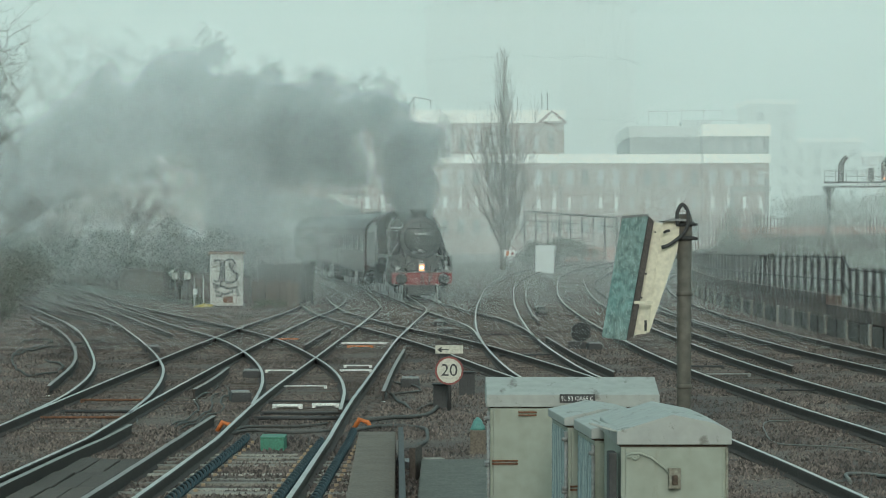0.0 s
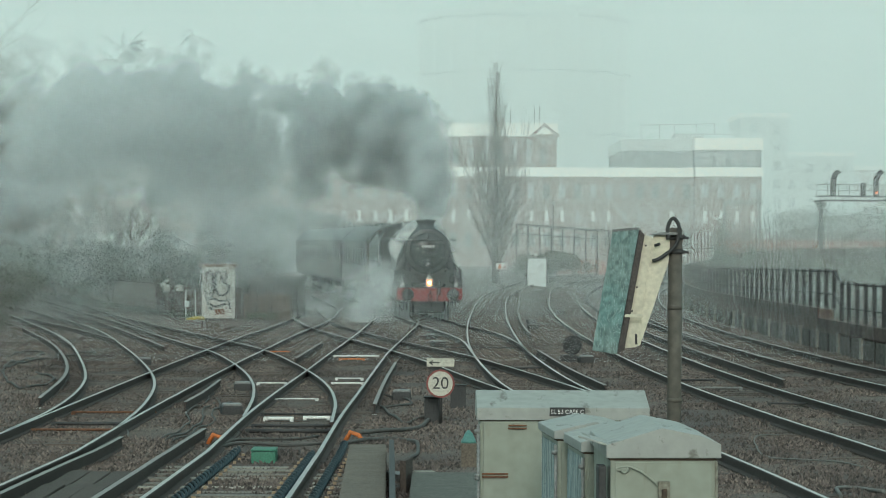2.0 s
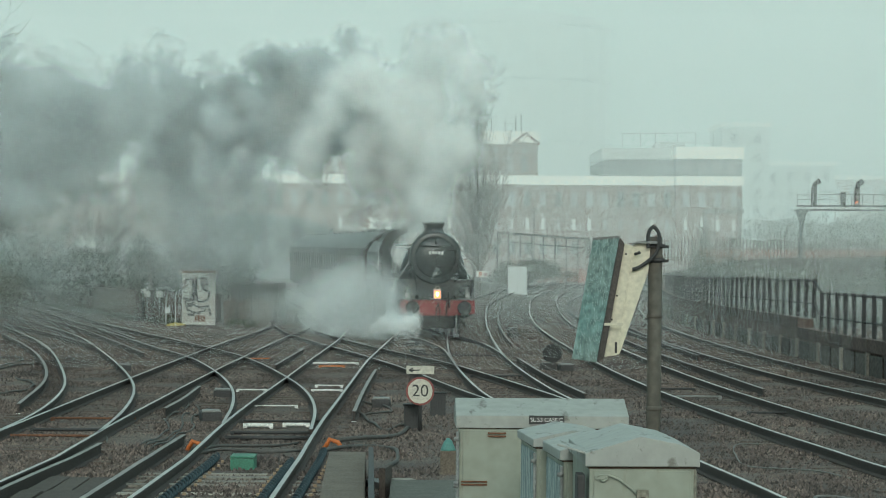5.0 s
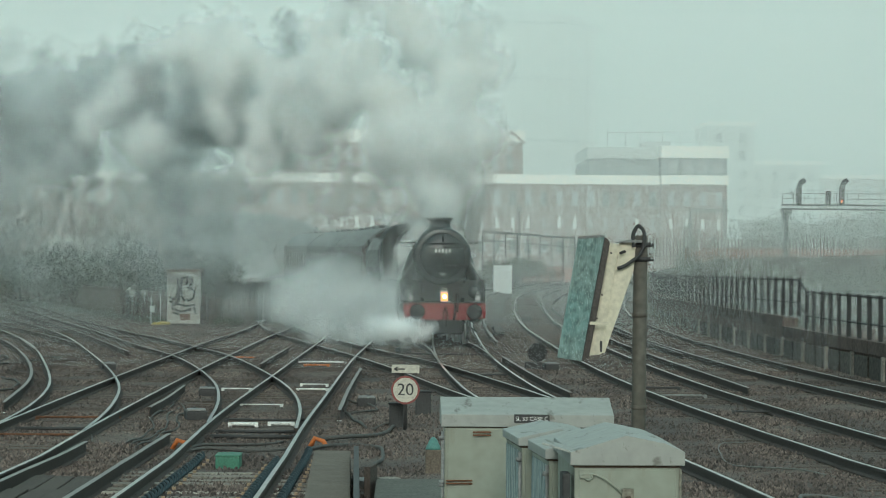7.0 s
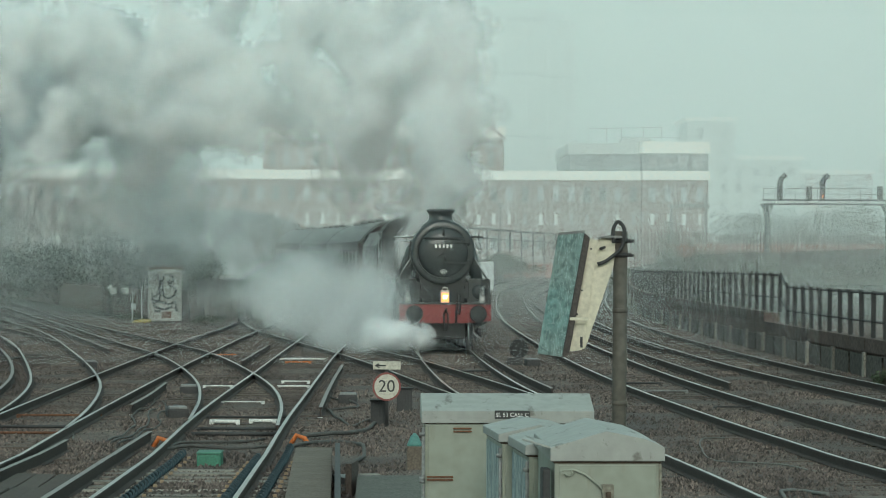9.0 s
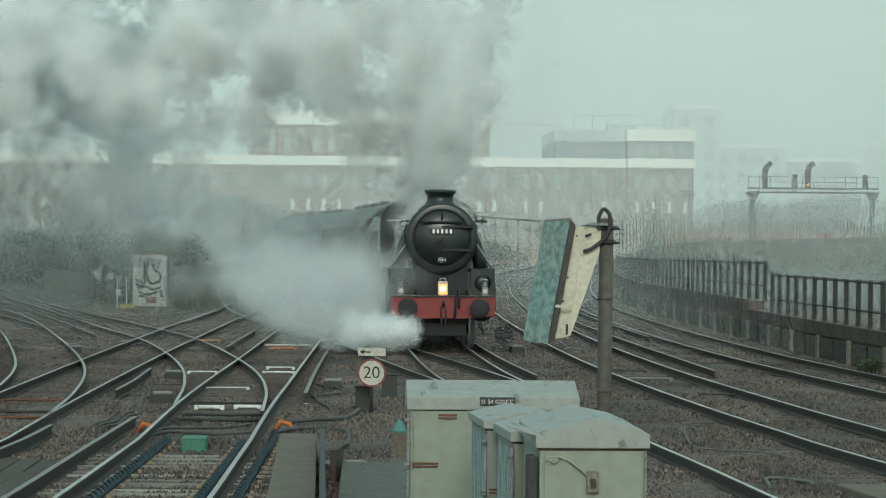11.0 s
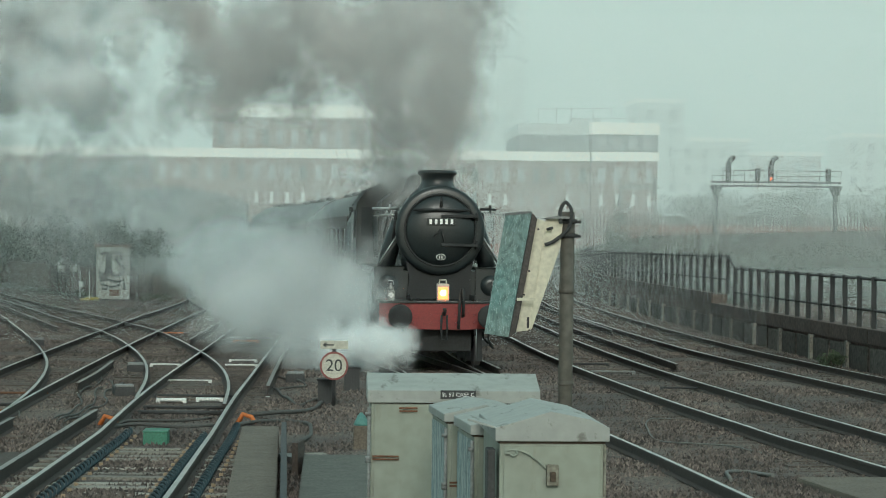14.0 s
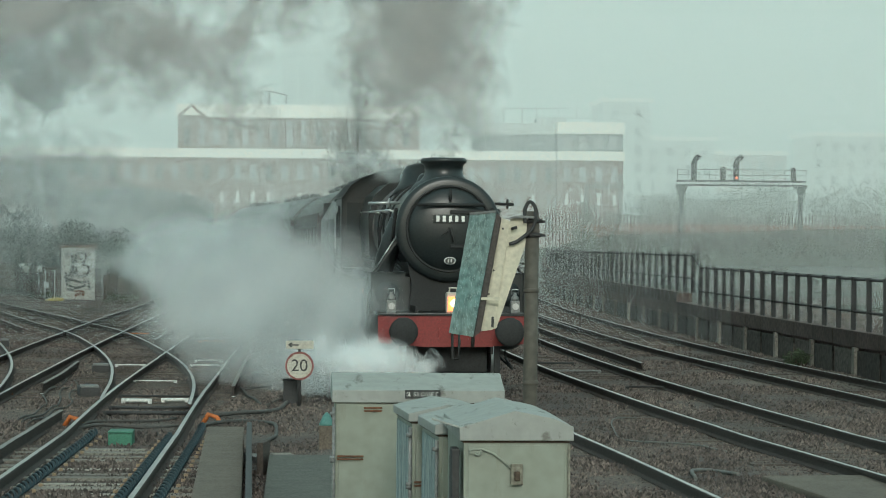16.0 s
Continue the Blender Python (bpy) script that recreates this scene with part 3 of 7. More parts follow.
        part("plate_mark", box(bmesh.new(), x - 0.026, x + 0.026, 1.149, 1.154, 2.79, 2.89), M_WHITE, plate)
    bm = bmesh.new()
    lathe(bm, [(0.09, 1.19), (0.095, 1.2), (0.095, 1.22)], 'Y', 20, (0, 0, 2.22))
    oval = part("oval_plate", bm, M_WHITE, door, "small oval white-rimmed plate")
    oval.matrix_basis = Matrix.Translation((0, 0, 2.14)) @ Matrix.Diagonal((1.0, 1, 0.66, 1)) @ Matrix.Translation((0, 0, -2.22))
    part("plate_face", lathe(bmesh.new(), [(0.082, 1.185), (0.082, 1.195)], 'Y', 20, (0, 0, 2.22)), M_BLACK, oval)
    for x in (-0.035, 0.01):
        part("plate_mark", box(bmesh.new(), x, x + 0.02, 1.18, 1.186, 2.18, 2.26), M_WHITE, oval)
    bm = bmesh.new()
    lathe(bm, [(0.83, 3.3), (0.84, 3.32), (0.84, 4.6), (0.86, 7.0), (0.7, 7.02)], 'Y', 48, (0, 0, 2.68))
    boiler = part("boiler", bm, M_BLACK, lo)
    for y in (3.34, 4.5, 5.7, 6.9):
        bm = bmesh.new()
        lathe(bm, [(0.84, y - 0.03), (0.872, y - 0.03), (0.875, y + 0.03), (0.84, y + 0.03)], 'Y', 48, (0, 0, 2.68))
        part("boiler_band", bm, M_GREY if y > 6 else M_SOOT, boiler)
    bm = bmesh.new()
    prism(bm, ((-0.72, 1.4), (0.72, 1.4), (0.92, 2.2), (0.95, 2.9), (0.85, 3.3), (0.6, 3.52), (-0.6, 3.52), (-0.85, 3.3), (-0.95, 2.9), (-0.92, 2.2)), 6.95, 9.2)
    part("firebox", bm, M_BLACK, lo)
    for s in (-1, 1):
        bm = bmesh.new()
        tube(bm, [(s * 0.95, 1.8, 2.98), (s * 0.95, 8.9, 3.0)], 0.018, 6)
        for y in (2.0, 3.6, 5.4, 7.2):
            tube(bm, [(s * 0.84, y, 2.95), (s * 0.95, y, 2.98)], 0.02, 6)
        part("boiler_handrail", bm, M_STEEL, lo)
        bm = bmesh.new()
        tube(bm, [(s * 0.8, 1.62, 3.1), (s * (1.34 if s < 0 else 1.12), 1.62, 3.09)], 0.026, 8)
        tube(bm, [(s * 1.0, 1.55, 3.02), (s * 1.0, 1.55, 3.18)], 0.02, 6)
        part("lamp_bracket", bm, M_STEEL if s < 0 else M_SOOT, lo)
        bm = bmesh.new()
        tube(bm, [(s * 0.86, 1.7, 3.0), (s * 0.9, 2.2, 2.4), (s * 0.92, 3.0, 2.1), (s * 0.92, 8.8, 2.1)], 0.03, 8)
        tube(bm, [(s * 0.87, 4.0, 3.1), (s * 0.96, 4.05, 2.6), (s * 0.95, 4.1, 2.0)], 0.025, 8)
        part("injector_pipe", bm, M_SOOT, lo)
    # chimney, dome, safety valves, whistle
    bm = bmesh.new()
    lathe(bm, [(0.62, 3.25), (0.52, 3.42), (0.40, 3.5), (0.34, 3.58), (0.32, 3.66), (0.335, 3.76), (0.39, 3.8), (0.40, 3.84), (0.37, 3.88), (0.28, 3.88), (0.27, 3.5)], 'Z', 40, (0, 2.35, 0))
    part("chimney", bm, M_BLACK, lo)
    bm = bmesh.new()
    lathe(bm, [(0.64, 3.3), (0.52, 3.48), (0.46, 3.6), (0.435, 3.74), (0.37, 3.83), (0.2, 3.88), (0.01, 3.89)], 'Z', 32, (0, 5.4, 0))
    part("dome", bm, M_BLACK, lo)
    bm = bmesh.new()
    lathe(bm, [(0.4, 3.3), (0.3, 3.52), (0.26, 3.62), (0.2, 3.66)], 'Z', 24, (0, 4.2, 0))
    part("top_feed", bm, M_BLACK, lo)
    for x in (-0.18, 0.18):
        part("safety_valve", lathe(bmesh.new(), [(0.09, 3.5), (0.08, 3.7), (0.05, 3.74)], 'Z', 14, (x, 8.2, 0)), M_STEEL, lo)
    # cab
    roof = [(-1.32 + 2.64 * i / 14, 3.28 + 0.6 * (1 - ((i - 7) / 7) ** 2) ** 0.6) for i in range(15)]
    bm = bmesh.new()
    for s in (-1, 1):
        box(bm, s * 1.3 - 0.015, s * 1.3 + 0.015, 9.2, 10.9, 1.5, 2.5)
        box(bm, s * 1.3 - 0.015, s * 1.3 + 0.015, 9.2, 9.5, 2.5, 3.3)
        box(bm, s * 1.3 - 0.015, s * 1.3 + 0.015, 10.25, 10.4, 2.5, 3.3)
        box(bm, s * 1.3 - 0.015, s * 1.3 + 0.015, 9.2, 10.9, 3.15, 3.3)
    prism(bm, ((-1.3, 1.5), (1.3, 1.5), (1.3, 2.55), (-1.3, 2.55)), 9.2, 9.24)
    prism(bm, [(-1.3, 3.2)] + roof[1:-1] + [(1.3, 3.2)], 9.2, 9.24)
    for x0, x1 in ((-1.3, -1.2), (-0.82, 0.82), (1.2, 1.3)):
        box(bm, x0, x1, 9.2, 9.24, 2.55, 3.25)
    cab = part("cab", bm, M_BLACK, lo)
    bm = bmesh.new()
    inner = [(x * 0.985, z - 0.04) for x, z in roof]
    prism(bm, roof + inner[::-1], 9.0, 11.5)
    part("cab_roof", bm, M_SOOT, cab)
    for s in (-1, 1):
        part("cab_window", box(bmesh.new(), s * 1.01 - 0.19, s * 1.01 + 0.19, 9.21, 9.225, 2.55, 3.2), M_PANE, cab)
        bm = bmesh.new()
        tube(bm, [(s * 1.33, 10.95, 1.5), (s * 1.33, 10.95, 3.1)], 0.02, 6)
        part("cab_handrail", bm, M_STEEL, cab)
    lamp(lo, 0.0, 0.62, 1.29, True)
    lamp(lo, -1.02, 0.62, 1.29, False)
    lamp(lo, 1.02, 0.62, 1.29, False)
    # wheels and rods
    for y in (1.35, 3.3):
        wheels.append((wheelset(lo, "bogie_wheelset", 0.5, y, spokes=10), 0.5, y))
    for y in (4.75, 6.9, 9.35):
        wheels.append((wheelset(lo, "driving_wheelset", 0.915, y, spokes=19, crank=0.33), 0.915, y))
    for s in (-1, 1):
        bm = bmesh.new()
        box(bm, s * 0.93 - 0.03, s * 0.93 + 0.03, 4.6, 9.5, -0.06, 0.06, 0.015)
        rod = part("coupling_rod", bm, M_STEEL, lo)
        rods.append(rod)
    return lo


rods = []


def build_tender():
    te = thing("tender", "black locomotive tender heaped with coal", "tender")
    bm = bmesh.new()
    prism(bm, ((-1.3, 1.3), (1.3, 1.3), (1.3, 2.9), (1.05, 3.35), (0.98, 3.35), (1.2, 2.9), (1.2, 1.4), (-1.2, 1.4), (-1.2, 2.9), (-0.98, 3.35), (-1.05, 3.35), (-1.3, 2.9)), 0.2, 6.9)
    box(bm, -1.25, 1.25, 0.2, 0.25, 1.3, 3.0)
    box(bm, -1.25, 1.25, 6.8, 6.9, 1.3, 3.3)
    part("tank", bm, M_BLACK, te)
    bm = bmesh.new()
    box(bm, -1.15, 1.15, 0.0, 7.2, 1.1, 1.3)
    for s in (-1, 1):
        box(bm, s * 0.95 - 0.02, s * 0.95 + 0.02, 0.3, 6.9, 0.55, 1.15)
    part("frames", bm, M_SOOT, te)
    bm = bmesh.new()
    for _ in range(220):
        x, y = random.uniform(-0.95, 0.95), random.uniform(0.6, 5.2)
        z = 2.6 + 0.5 * (1 - x * x) + random.uniform(-0.1, 0.1)
        t = bmesh.new()
        bmesh.ops.create_icosphere(t, subdivisions=1, radius=random.uniform(0.08, 0.2))
        for v in t.verts:
            v.co *= random.uniform(0.7, 1.2)
        merge(bm, t, Matrix.Translation((x, y, z)))
    tagged(part("coal", bm, M_SOOT, te, "heaped black coal"), kind="stuff")
    for y in (1.2, 3.3, 5.5):
        wheels.append((wheelset(te, "tender_wheelset", 0.65, y, spokes=10), 0.65, y))
    return te


def build_coach():
    co = thing("railway_coach", "dark maroon passenger coach with grey roof", "coach", group="train coaches")
    roof = [(-1.38 + 2.76 * i / 16, 3.05 + 0.78 * (1 - abs((i - 8) / 8) ** 2.4)) for i in range(17)]
    bm = bmesh.new()
    for s in (-1, 1):
        # side wall in pieces round the windows
        x0, x1 = (s * 1.4 - 0.03, s * 1.4 + 0.0) if s > 0 else (-1.4, -1.37)
        box(bm, x0, x1, 0.1, 19.7, 1.0, 1.95)
        box(bm, x0, x1, 0.1, 19.7, 2.75, 3.08)
        y = 0.1
        for i in range(10):
            c = 1.35 + 1.9 * i
            box(bm, x0, x1, y, c - 0.55, 1.95, 2.75)
            y = c + 0.55
        box(bm, x0, x1, y, 19.7, 1.95, 2.75)
    for y in (0.1, 19.66):
        prism(bm, [(-1.38, 1.0), (1.38, 1.0), (1.38, 3.05)] + roof[::-1][1:-1] + [(-1.38, 3.05)], y, y + 0.04)
    body = part("body", bm, M_COACH, co)
    for s in (-1, 1):
        for i in range(10):
            c = 1.35 + 1.9 * i
            part("window", box(bmesh.new(), s * 1.375 - 0.006, s * 1.375 + 0.006, c - 0.56, c + 0.56, 1.94, 2.76), M_PANE, body)
    bm = bmesh.new()
    prism(bm, roof + [(x * 0.97, z - 0.06) for x, z in roof][::-1], 0.05, 19.75)
    rf = part("roof", bm, M_COACHROOF, co)
    for i in range(9):
        bm = bmesh.new()
        lathe(bm, [(0.16, 3.8), (0.16, 3.88), (0.1, 3.92)], 'Z', 10, (0.35 * (-1) ** i, 1.6 + 2.0 * i, 0))
        part("roof_ventilator", bm, M_COACHROOF, rf)
    bm = bmesh.new()
    for s in (-1, 1):
        box(bm, s * 1.2 - 0.05, s * 1.2 + 0.05, 0.1, 19.7, 0.85, 1.02)
    box(bm, -0.5, 0.5, 7.0, 12.5, 0.5, 1.0)
    part("underframe", bm, M_SOOT, co)
    bm = bmesh.new()
    box(bm, -0.5, 0.5, -0.25, 0.1, 1.1, 3.3, 0.04)
    part("gangway", bm, M_SOOT, co)
    for y in (2.8, 17.0):
        bm = bmesh.new()
        for s in (-1, 1):
            box(bm, s * 0.95 - 0.06, s * 0.95 + 0.06, y - 1.8, y + 1.8, 0.4, 0.75, 0.03)
        box(bm, -0.95, 0.95, y - 0.2, y + 0.2, 0.5, 0.8)
        part("bogie", bm, M_SOOT, co)
        for k in (-1.3, 1.3):
            wheels.append((wheelset(co, "wheelset", 0.46, y + k, spokes=8), 0.46, y + k))
    return co


loco = build_loco()
tender = build_tender()
coach = build_coach()
coaches = [coach]

# the way of the train: plan points of the middle line, from the platform back to the curve
TRAIN_WAY = spline(((3.1, 16), (2.9, 30), (2.63, 42.7), (2.36, 49), (2.01, 57.2), (1.77, 68), (1.65, 74), (1.3, 81), (0.32, 94.4), (-0.83, 109), (-2.5, 129), (-4.5, 149), (-6.7, 169), (-9.4, 190), (-14.6, 225), (-20, 255)), 0.4)
WAY_S = np.concatenate(([0], np.cumsum([(b - a).length for a, b in zip(TRAIN_WAY, TRAIN_WAY[1:])])))
WAY_X = np.array([p.x for p in TRAIN_WAY])
WAY_Y = np.array([p.y for p in TRAIN_WAY])


def on_way(s):
    x, y = float(np.interp(s, WAY_S, WAY_X)), float(np.interp(s, WAY_S, WAY_Y))
    return Vector((x, y, ground_z(y)))


def vehicle_pose(s, front, rear):
    """Stands on two pivots front and rear metres behind its own front end, which is at s."""
    a, b = on_way(s + front), on_way(s + rear)
    d = b - a
    o = a - d.normalized() * front
    return Matrix.Translation(o) @ pose(0, 0, 0, math.degrees(math.atan2(d.z, d.xy.length)), 0, -math.degrees(math.atan2(d.x, d.y)))


FRONT0 = float(np.interp(109.0, WAY_Y, WAY_S))
SPEED = 4.14


def train_s(t):
    return FRONT0 - SPEED * t


# ---- lineside things near the platform ----
def location_case(label, x, y, w, d, eave, rise, turn=0.0, gable=True, hinges=True, side=None):
    """A steel equipment case with an overhanging roof; (x, y) is the middle of its front foot."""
    z0 = ground_z(y) - 0.22
    c = thing("location_case", label, "equipment case", pose(x, y, z0, 0, 0, turn), group="lineside cases")
    h = eave - z0
    bm = bmesh.new()
    box(bm, -w / 2, w / 2, 0, d, 0, h, 0.012)
    part("body", bm, M_CASE, c)
    o = 0.025
    bm = bmesh.new()
    if gable:
        prism(bm, ((-w / 2 - o, -0.012), (w / 2 + o, -0.012), (w / 2 + o, rise * 0.42), (w * 0.36, rise * 0.72), (-0.01, rise), (-w / 2 - o, rise * 0.4)), -o, d + o, m=Matrix.Translation((0, 0, h)))
    else:
        t = bmesh.new()
        prism(t, ((-o, -0.02), (-o, 0.07), (d * 0.62, rise), (d + o, rise * 0.75), (d + o, -0.02)), -w / 2 - o, w / 2 + o)
        merge(bm, t, Matrix.Translation((0, 0, h)) @ pose(0, 0, 0, 0, 0, 90) @ Matrix.Diagonal((1, -1, 1, 1)))
        bmesh.ops.recalc_face_normals(bm, faces=bm.faces)
    bmesh.ops.bevel(bm, geom=list(bm.edges), offset=0.004, segments=1, affect='EDGES')
    part("roof", bm, M_CASEROOF, c, "faded grey steel roof with dents and lichen")
    if side:
        part("side_sheet", box(bmesh.new(), -w / 2 - 0.007, -w / 2 - 0.003, 0.04, d - 0.04, 0.05, h - 0.05), side, c, "flaking pale blue side sheet")
    a, b = -w / 2 + 0.025, w / 2 - 0.025
    # dark strip paints in the roof overhang's shade along the joint
    part("seam", box(bmesh.new(), -w / 2 - 0.003, w / 2 + 0.003, -0.003, d + 0.003, h - 0.026, h - 0.014), M_SHADE_AND_LOCK, c, "dark joint under the roof with the overhang's shade painted in")
    dr = part("door", box(bmesh.new(), a, b, -0.012, 0.004, 0.06, h - 0.035, 0.005), M_CASE, c)
    if hinges:
        for z, k in ((h - 0.07, 0.5), (h - 0.42, 1.0), (h - 0.95, 1.0)):
            bm = bmesh.new()
            x0 = a + 0.02 + (0.16 if k < 1 else -0.03)
            for dz in (-0.009, 0.013):
                box(bm, x0, x0 + 0.19 * (0.7 if k < 1 else 1), -0.026, -0.012, z + dz - 0.006, z + dz + 0.006, 0.002)
            part("hinge", bm, M_RUST, dr, "rusty strap hinge")
        bm = bmesh.new()
        tube(bm, [(-w / 2 - 0.012, -0.01, 0.1), (-w / 2 - 0.012, -0.01, h - 0.05)], 0.012, 6)
        for z in (h - 0.1, h - 0.42, h - 0.44):
            lathe(bm, [(0.02, z - 0.012), (0.02, z + 0.012)], 'Z', 8, (-w / 2 - 0.02, -0.015, 0))
        part("hinge_bar", bm, M_GREY, c)
    return c


def lettering(words, size, m, material, parent, name="lettering"):
    cu = bpy.data.curves.new(name, 'FONT')
    cu.body, cu.size, cu.align_x, cu.align_y = words, size, 'CENTER', 'CENTER'
    cu.extrude = 0.001
    cu.materials.append(material)
    ob = new(name, cu)
    ob.parent = parent
    ob.matrix_basis = m
    return ob


def build_cases():
    # large case at the back, with its name board
    big = location_case("long cream steel equipment case with rusty hinges and name board", 0.94, 19.2, 1.2, 0.7, 1.345, 0.175, 0, False)
    h = 1.345 - (ground_z(19.2) - 0.22)
    nb = part("name_board", box(bmesh.new(), -0.128, 0.128, -0.006, 0.0, -0.031, 0.031, 0.002), M_DARK, big, "black board with white letters")
    nb.matrix_basis = pose(0.03, -0.03, h + 0.043)
    lettering("SL 53 CASE C", 0.041, pose(0, -0.0085, -0.001, 90, 0, 0), M_WHITE, nb)
    location_case("narrow cream equipment case with flaking pale blue side", 1.06, 17.3, 0.5, 0.9, 1.335, 0.1, 4, side=M_FLAKING)
    location_case("weathered cream equipment case beside the others", 1.2, 16.3, 0.54, 0.85, 1.325, 0.12, 4, side=M_FLAKING)
    c = location_case("cream equipment case with gabled roof and padlocked door", 1.305, 15.0, 0.6, 1.2, 1.386, 0.16, 1, hinges=False)
    h = 1.386 - (ground_z(15.0) - 0.22)
    bm = bmesh.new()
    box(bm, -0.034, 0.034, -0.045, 0, -0.06, 0.06, 0.008)
    lb = part("lock_hasp", bm, M_HASP, c, "rusty grey lock hasp")
    lb.matrix_basis = pose(0.0, -0.014, h - 0.2)
    part("padlock", box(bmesh.new(), -0.016, 0.016, -0.06, -0.044, -0.035, 0.02, 0.006), M_SHADE_AND_LOCK, lb)
    bm = bmesh.new()
    tube(bm, [(-0.27, -0.02, h - 0.075), (-0.24, -0.03, h - 0.06), (-0.19, -0.03, h - 0.06), (-0.13, -0.03, h - 0.085), (-0.06, -0.03, h - 0.14), (-0.02, -0.03, h - 0.18)], 0.007, 6)
    tube(bm, [(-0.21, -0.03, h - 0.06), (-0.2, -0.03, h - 0.08), (-0.22, -0.03, h - 0.095), (-0.24, -0.03, h - 0.085)], 0.007, 6)
    box(bm, -0.27, -0.21, -0.03, -0.01, h - 0.085, h - 0.065, 0.004)
    part("handle_wire", bm, M_CASE, c)
    bm = bmesh.new()
    box(bm, -0.5, -0.325, -0.02, 0.28, -0.006, 0.006, 0.003, pose(0, 0, h - 0.03, 0, 16, -6))
    part("bent_flap", bm, M_CASEROOF, c, "bent pale sheet flap")
    # solid dark block imitates the shaded gap beside the bent flap
    part("side_box", box(bmesh.new(), -0.365, -0.32, 0.02, 0.2, h - 0.6, h - 0.06, 0.008), M_DARK, c, "solid dark block standing in for the shaded gap by the flap")
    bm = bmesh.new()
    tube(bm, [(0.3, -0.006, 0.05), (0.3, -0.006, h - 0.03)], 0.008, 6)
    part("door_edge", bm, M_HASP, c)


M_SHADE_AND_LOCK = mat("eave_shade_and_lock_brown", (0.07, 0.05, 0.035), 0.9, vary=0.6, scale=7, bump=0.1)
M_HASP = mat("dirty_hasp", (0.2, 0.19, 0.15), 0.8, vary=0.5, scale=10, bump=0.1, dirt=(0.08, 0.06, 0.04))
M_FLAKING = mat("flaking_pale_blue_paint", (0.24, 0.3, 0.305), 0.8, vary=0.5, scale=6, fine=30, bump=0.25, dirt=(0.12, 0.13, 0.12))
streaks(M_FLAKING, (0.46, 0.5, 0.47), 0.5, 0.58, (34, 34, 2.2), 0.85)
streaks(M_FLAKING, (0.06, 0.06, 0.055), 0.58, 0.66, (26, 26, 1.8), 0.8)
build_cases()


M_POLE = mat("weathered_brown_pole", (0.085, 0.078, 0.064), 0.7, vary=0.4, scale=2.5, fine=14, bump=0.06, dirt=(0.08, 0.065, 0.05))


def build_pole():
    p = thing("leaning_sign_pole", "grey steel pole holding a tilted teal-faced sign board", "sign pole", pose(2.027, 22.4, ground_z(22.4) - 0.2))
    h = 2.75 - (ground_z(22.4) - 0.2)
    bm = bmesh.new()
    tube(bm, [(0, 0, 0), (0.005, 0, h * 0.5), (0.012, 0, h)], 0.06, 16)
    for z in (0.9, 1.32, 2.1, 2.6):
        lathe(bm, [(0.06, z - 0.02), (0.067, z - 0.015), (0.067, z + 0.015), (0.06, z + 0.02)], 'Z', 16, (0.008, 0, 0))
    part("pole", bm, M_POLE, p)
    up = 0.2 - ground_z(22.4)
    bm = bmesh.new()
    loop = spline(((-0.055, 2.65), (-0.06, 2.76), (-0.02, 2.83), (0.026, 2.787), (0.03, 2.677), (0.0, 2.596), (-0.07, 2.534), (-0.14, 2.487), (-0.19, 2.472)), 0.02)
    tube(bm, [(v.x, -0.1, v.y + up) for v in loop], 0.016, 8)
    part("cable_loop", bm, M_DARK, p, "black cable looped over the pole top")
    for z in (h - 0.08, h - 0.2):
        bm = bmesh.new()
        tube(bm, [(-0.05, -0.06, z), (0.12, -0.06, z - 0.005)], 0.011, 6)
        lathe(bm, [(0.02, 0.075), (0.02, 0.09)], 'X', 6, (0, -0.06, z))
        lathe(bm, [(0.068, z - 0.02), (0.068, z + 0.02)], 'Z', 14, (0.012, 0, 0))
        part("clamp", bm, M_DARK, p)
    # the board: teal face, dark edge, cream housing tapering to the pole
    def plate(name, outline, y0, y1, material, label, shear=0.0, bevel=0.006):
        bm = bmesh.new()
        prism(bm, outline, y0, y1)
        for v in bm.verts:
            v.co.y += shear * (v.co.x + 0.4 - 0.17 * (v.co.z - 2.2))
        bmesh.ops.bevel(bm, geom=list(bm.edges), offset=bevel, segments=2, affect='EDGES')
        ob = part(name, bm, material, p, label)
        ob.matrix_basis = pose(0, 0, 0.2 - ground_z(22.4))
        return ob
    face = plate("face", ((-0.685, 1.715), (-0.49, 1.69), (-0.305, 2.735), (-0.515, 2.715)), -0.14, -0.12, M_TEAL, "scratched teal face", -0.8, 0.003)
    plate("face_rim", ((-0.515, 2.715), (-0.305, 2.735), (-0.3, 2.755), (-0.52, 2.735)), -0.15, -0.11, M_GREY, "grey rim with rivets", -0.8, 0.003)
    plate("gasket", ((-0.488, 1.69), (-0.43, 1.735), (-0.262, 2.69), (-0.303, 2.735)), -0.2, 0.12, M_EDGE, "dark edge strip")
    plate("housing", ((-0.425, 1.735), (-0.315, 1.75), (-0.185, 2.67), (-0.257, 2.69)), -0.1, 0.12, M_CREAM, "cream sheet-metal housing")
    plate("bracket_plate", ((-0.313, 1.755), (-0.29, 1.755), (-0.05, 2.46), (-0.03, 2.72), (-0.18, 2.68)), -0.06, -0.02, M_CREAM, "cream bracket plate tapering to its foot")
    plate("top_plate", ((-0.21, 2.69), (0.02, 2.69), (0.02, 2.71), (-0.1, 2.715)), -0.12, 0.08, M_GREY, "")
    bm = bmesh.new()
    box(bm, -0.43, -0.27, -0.215, -0.2, 2.0, 2.025, 0.004)
    bmesh.ops.translate(bm, verts=bm.verts, vec=(0, 0, 0.2 - ground_z(22.4)))
    part("catch", bm, M_CREAM, p)
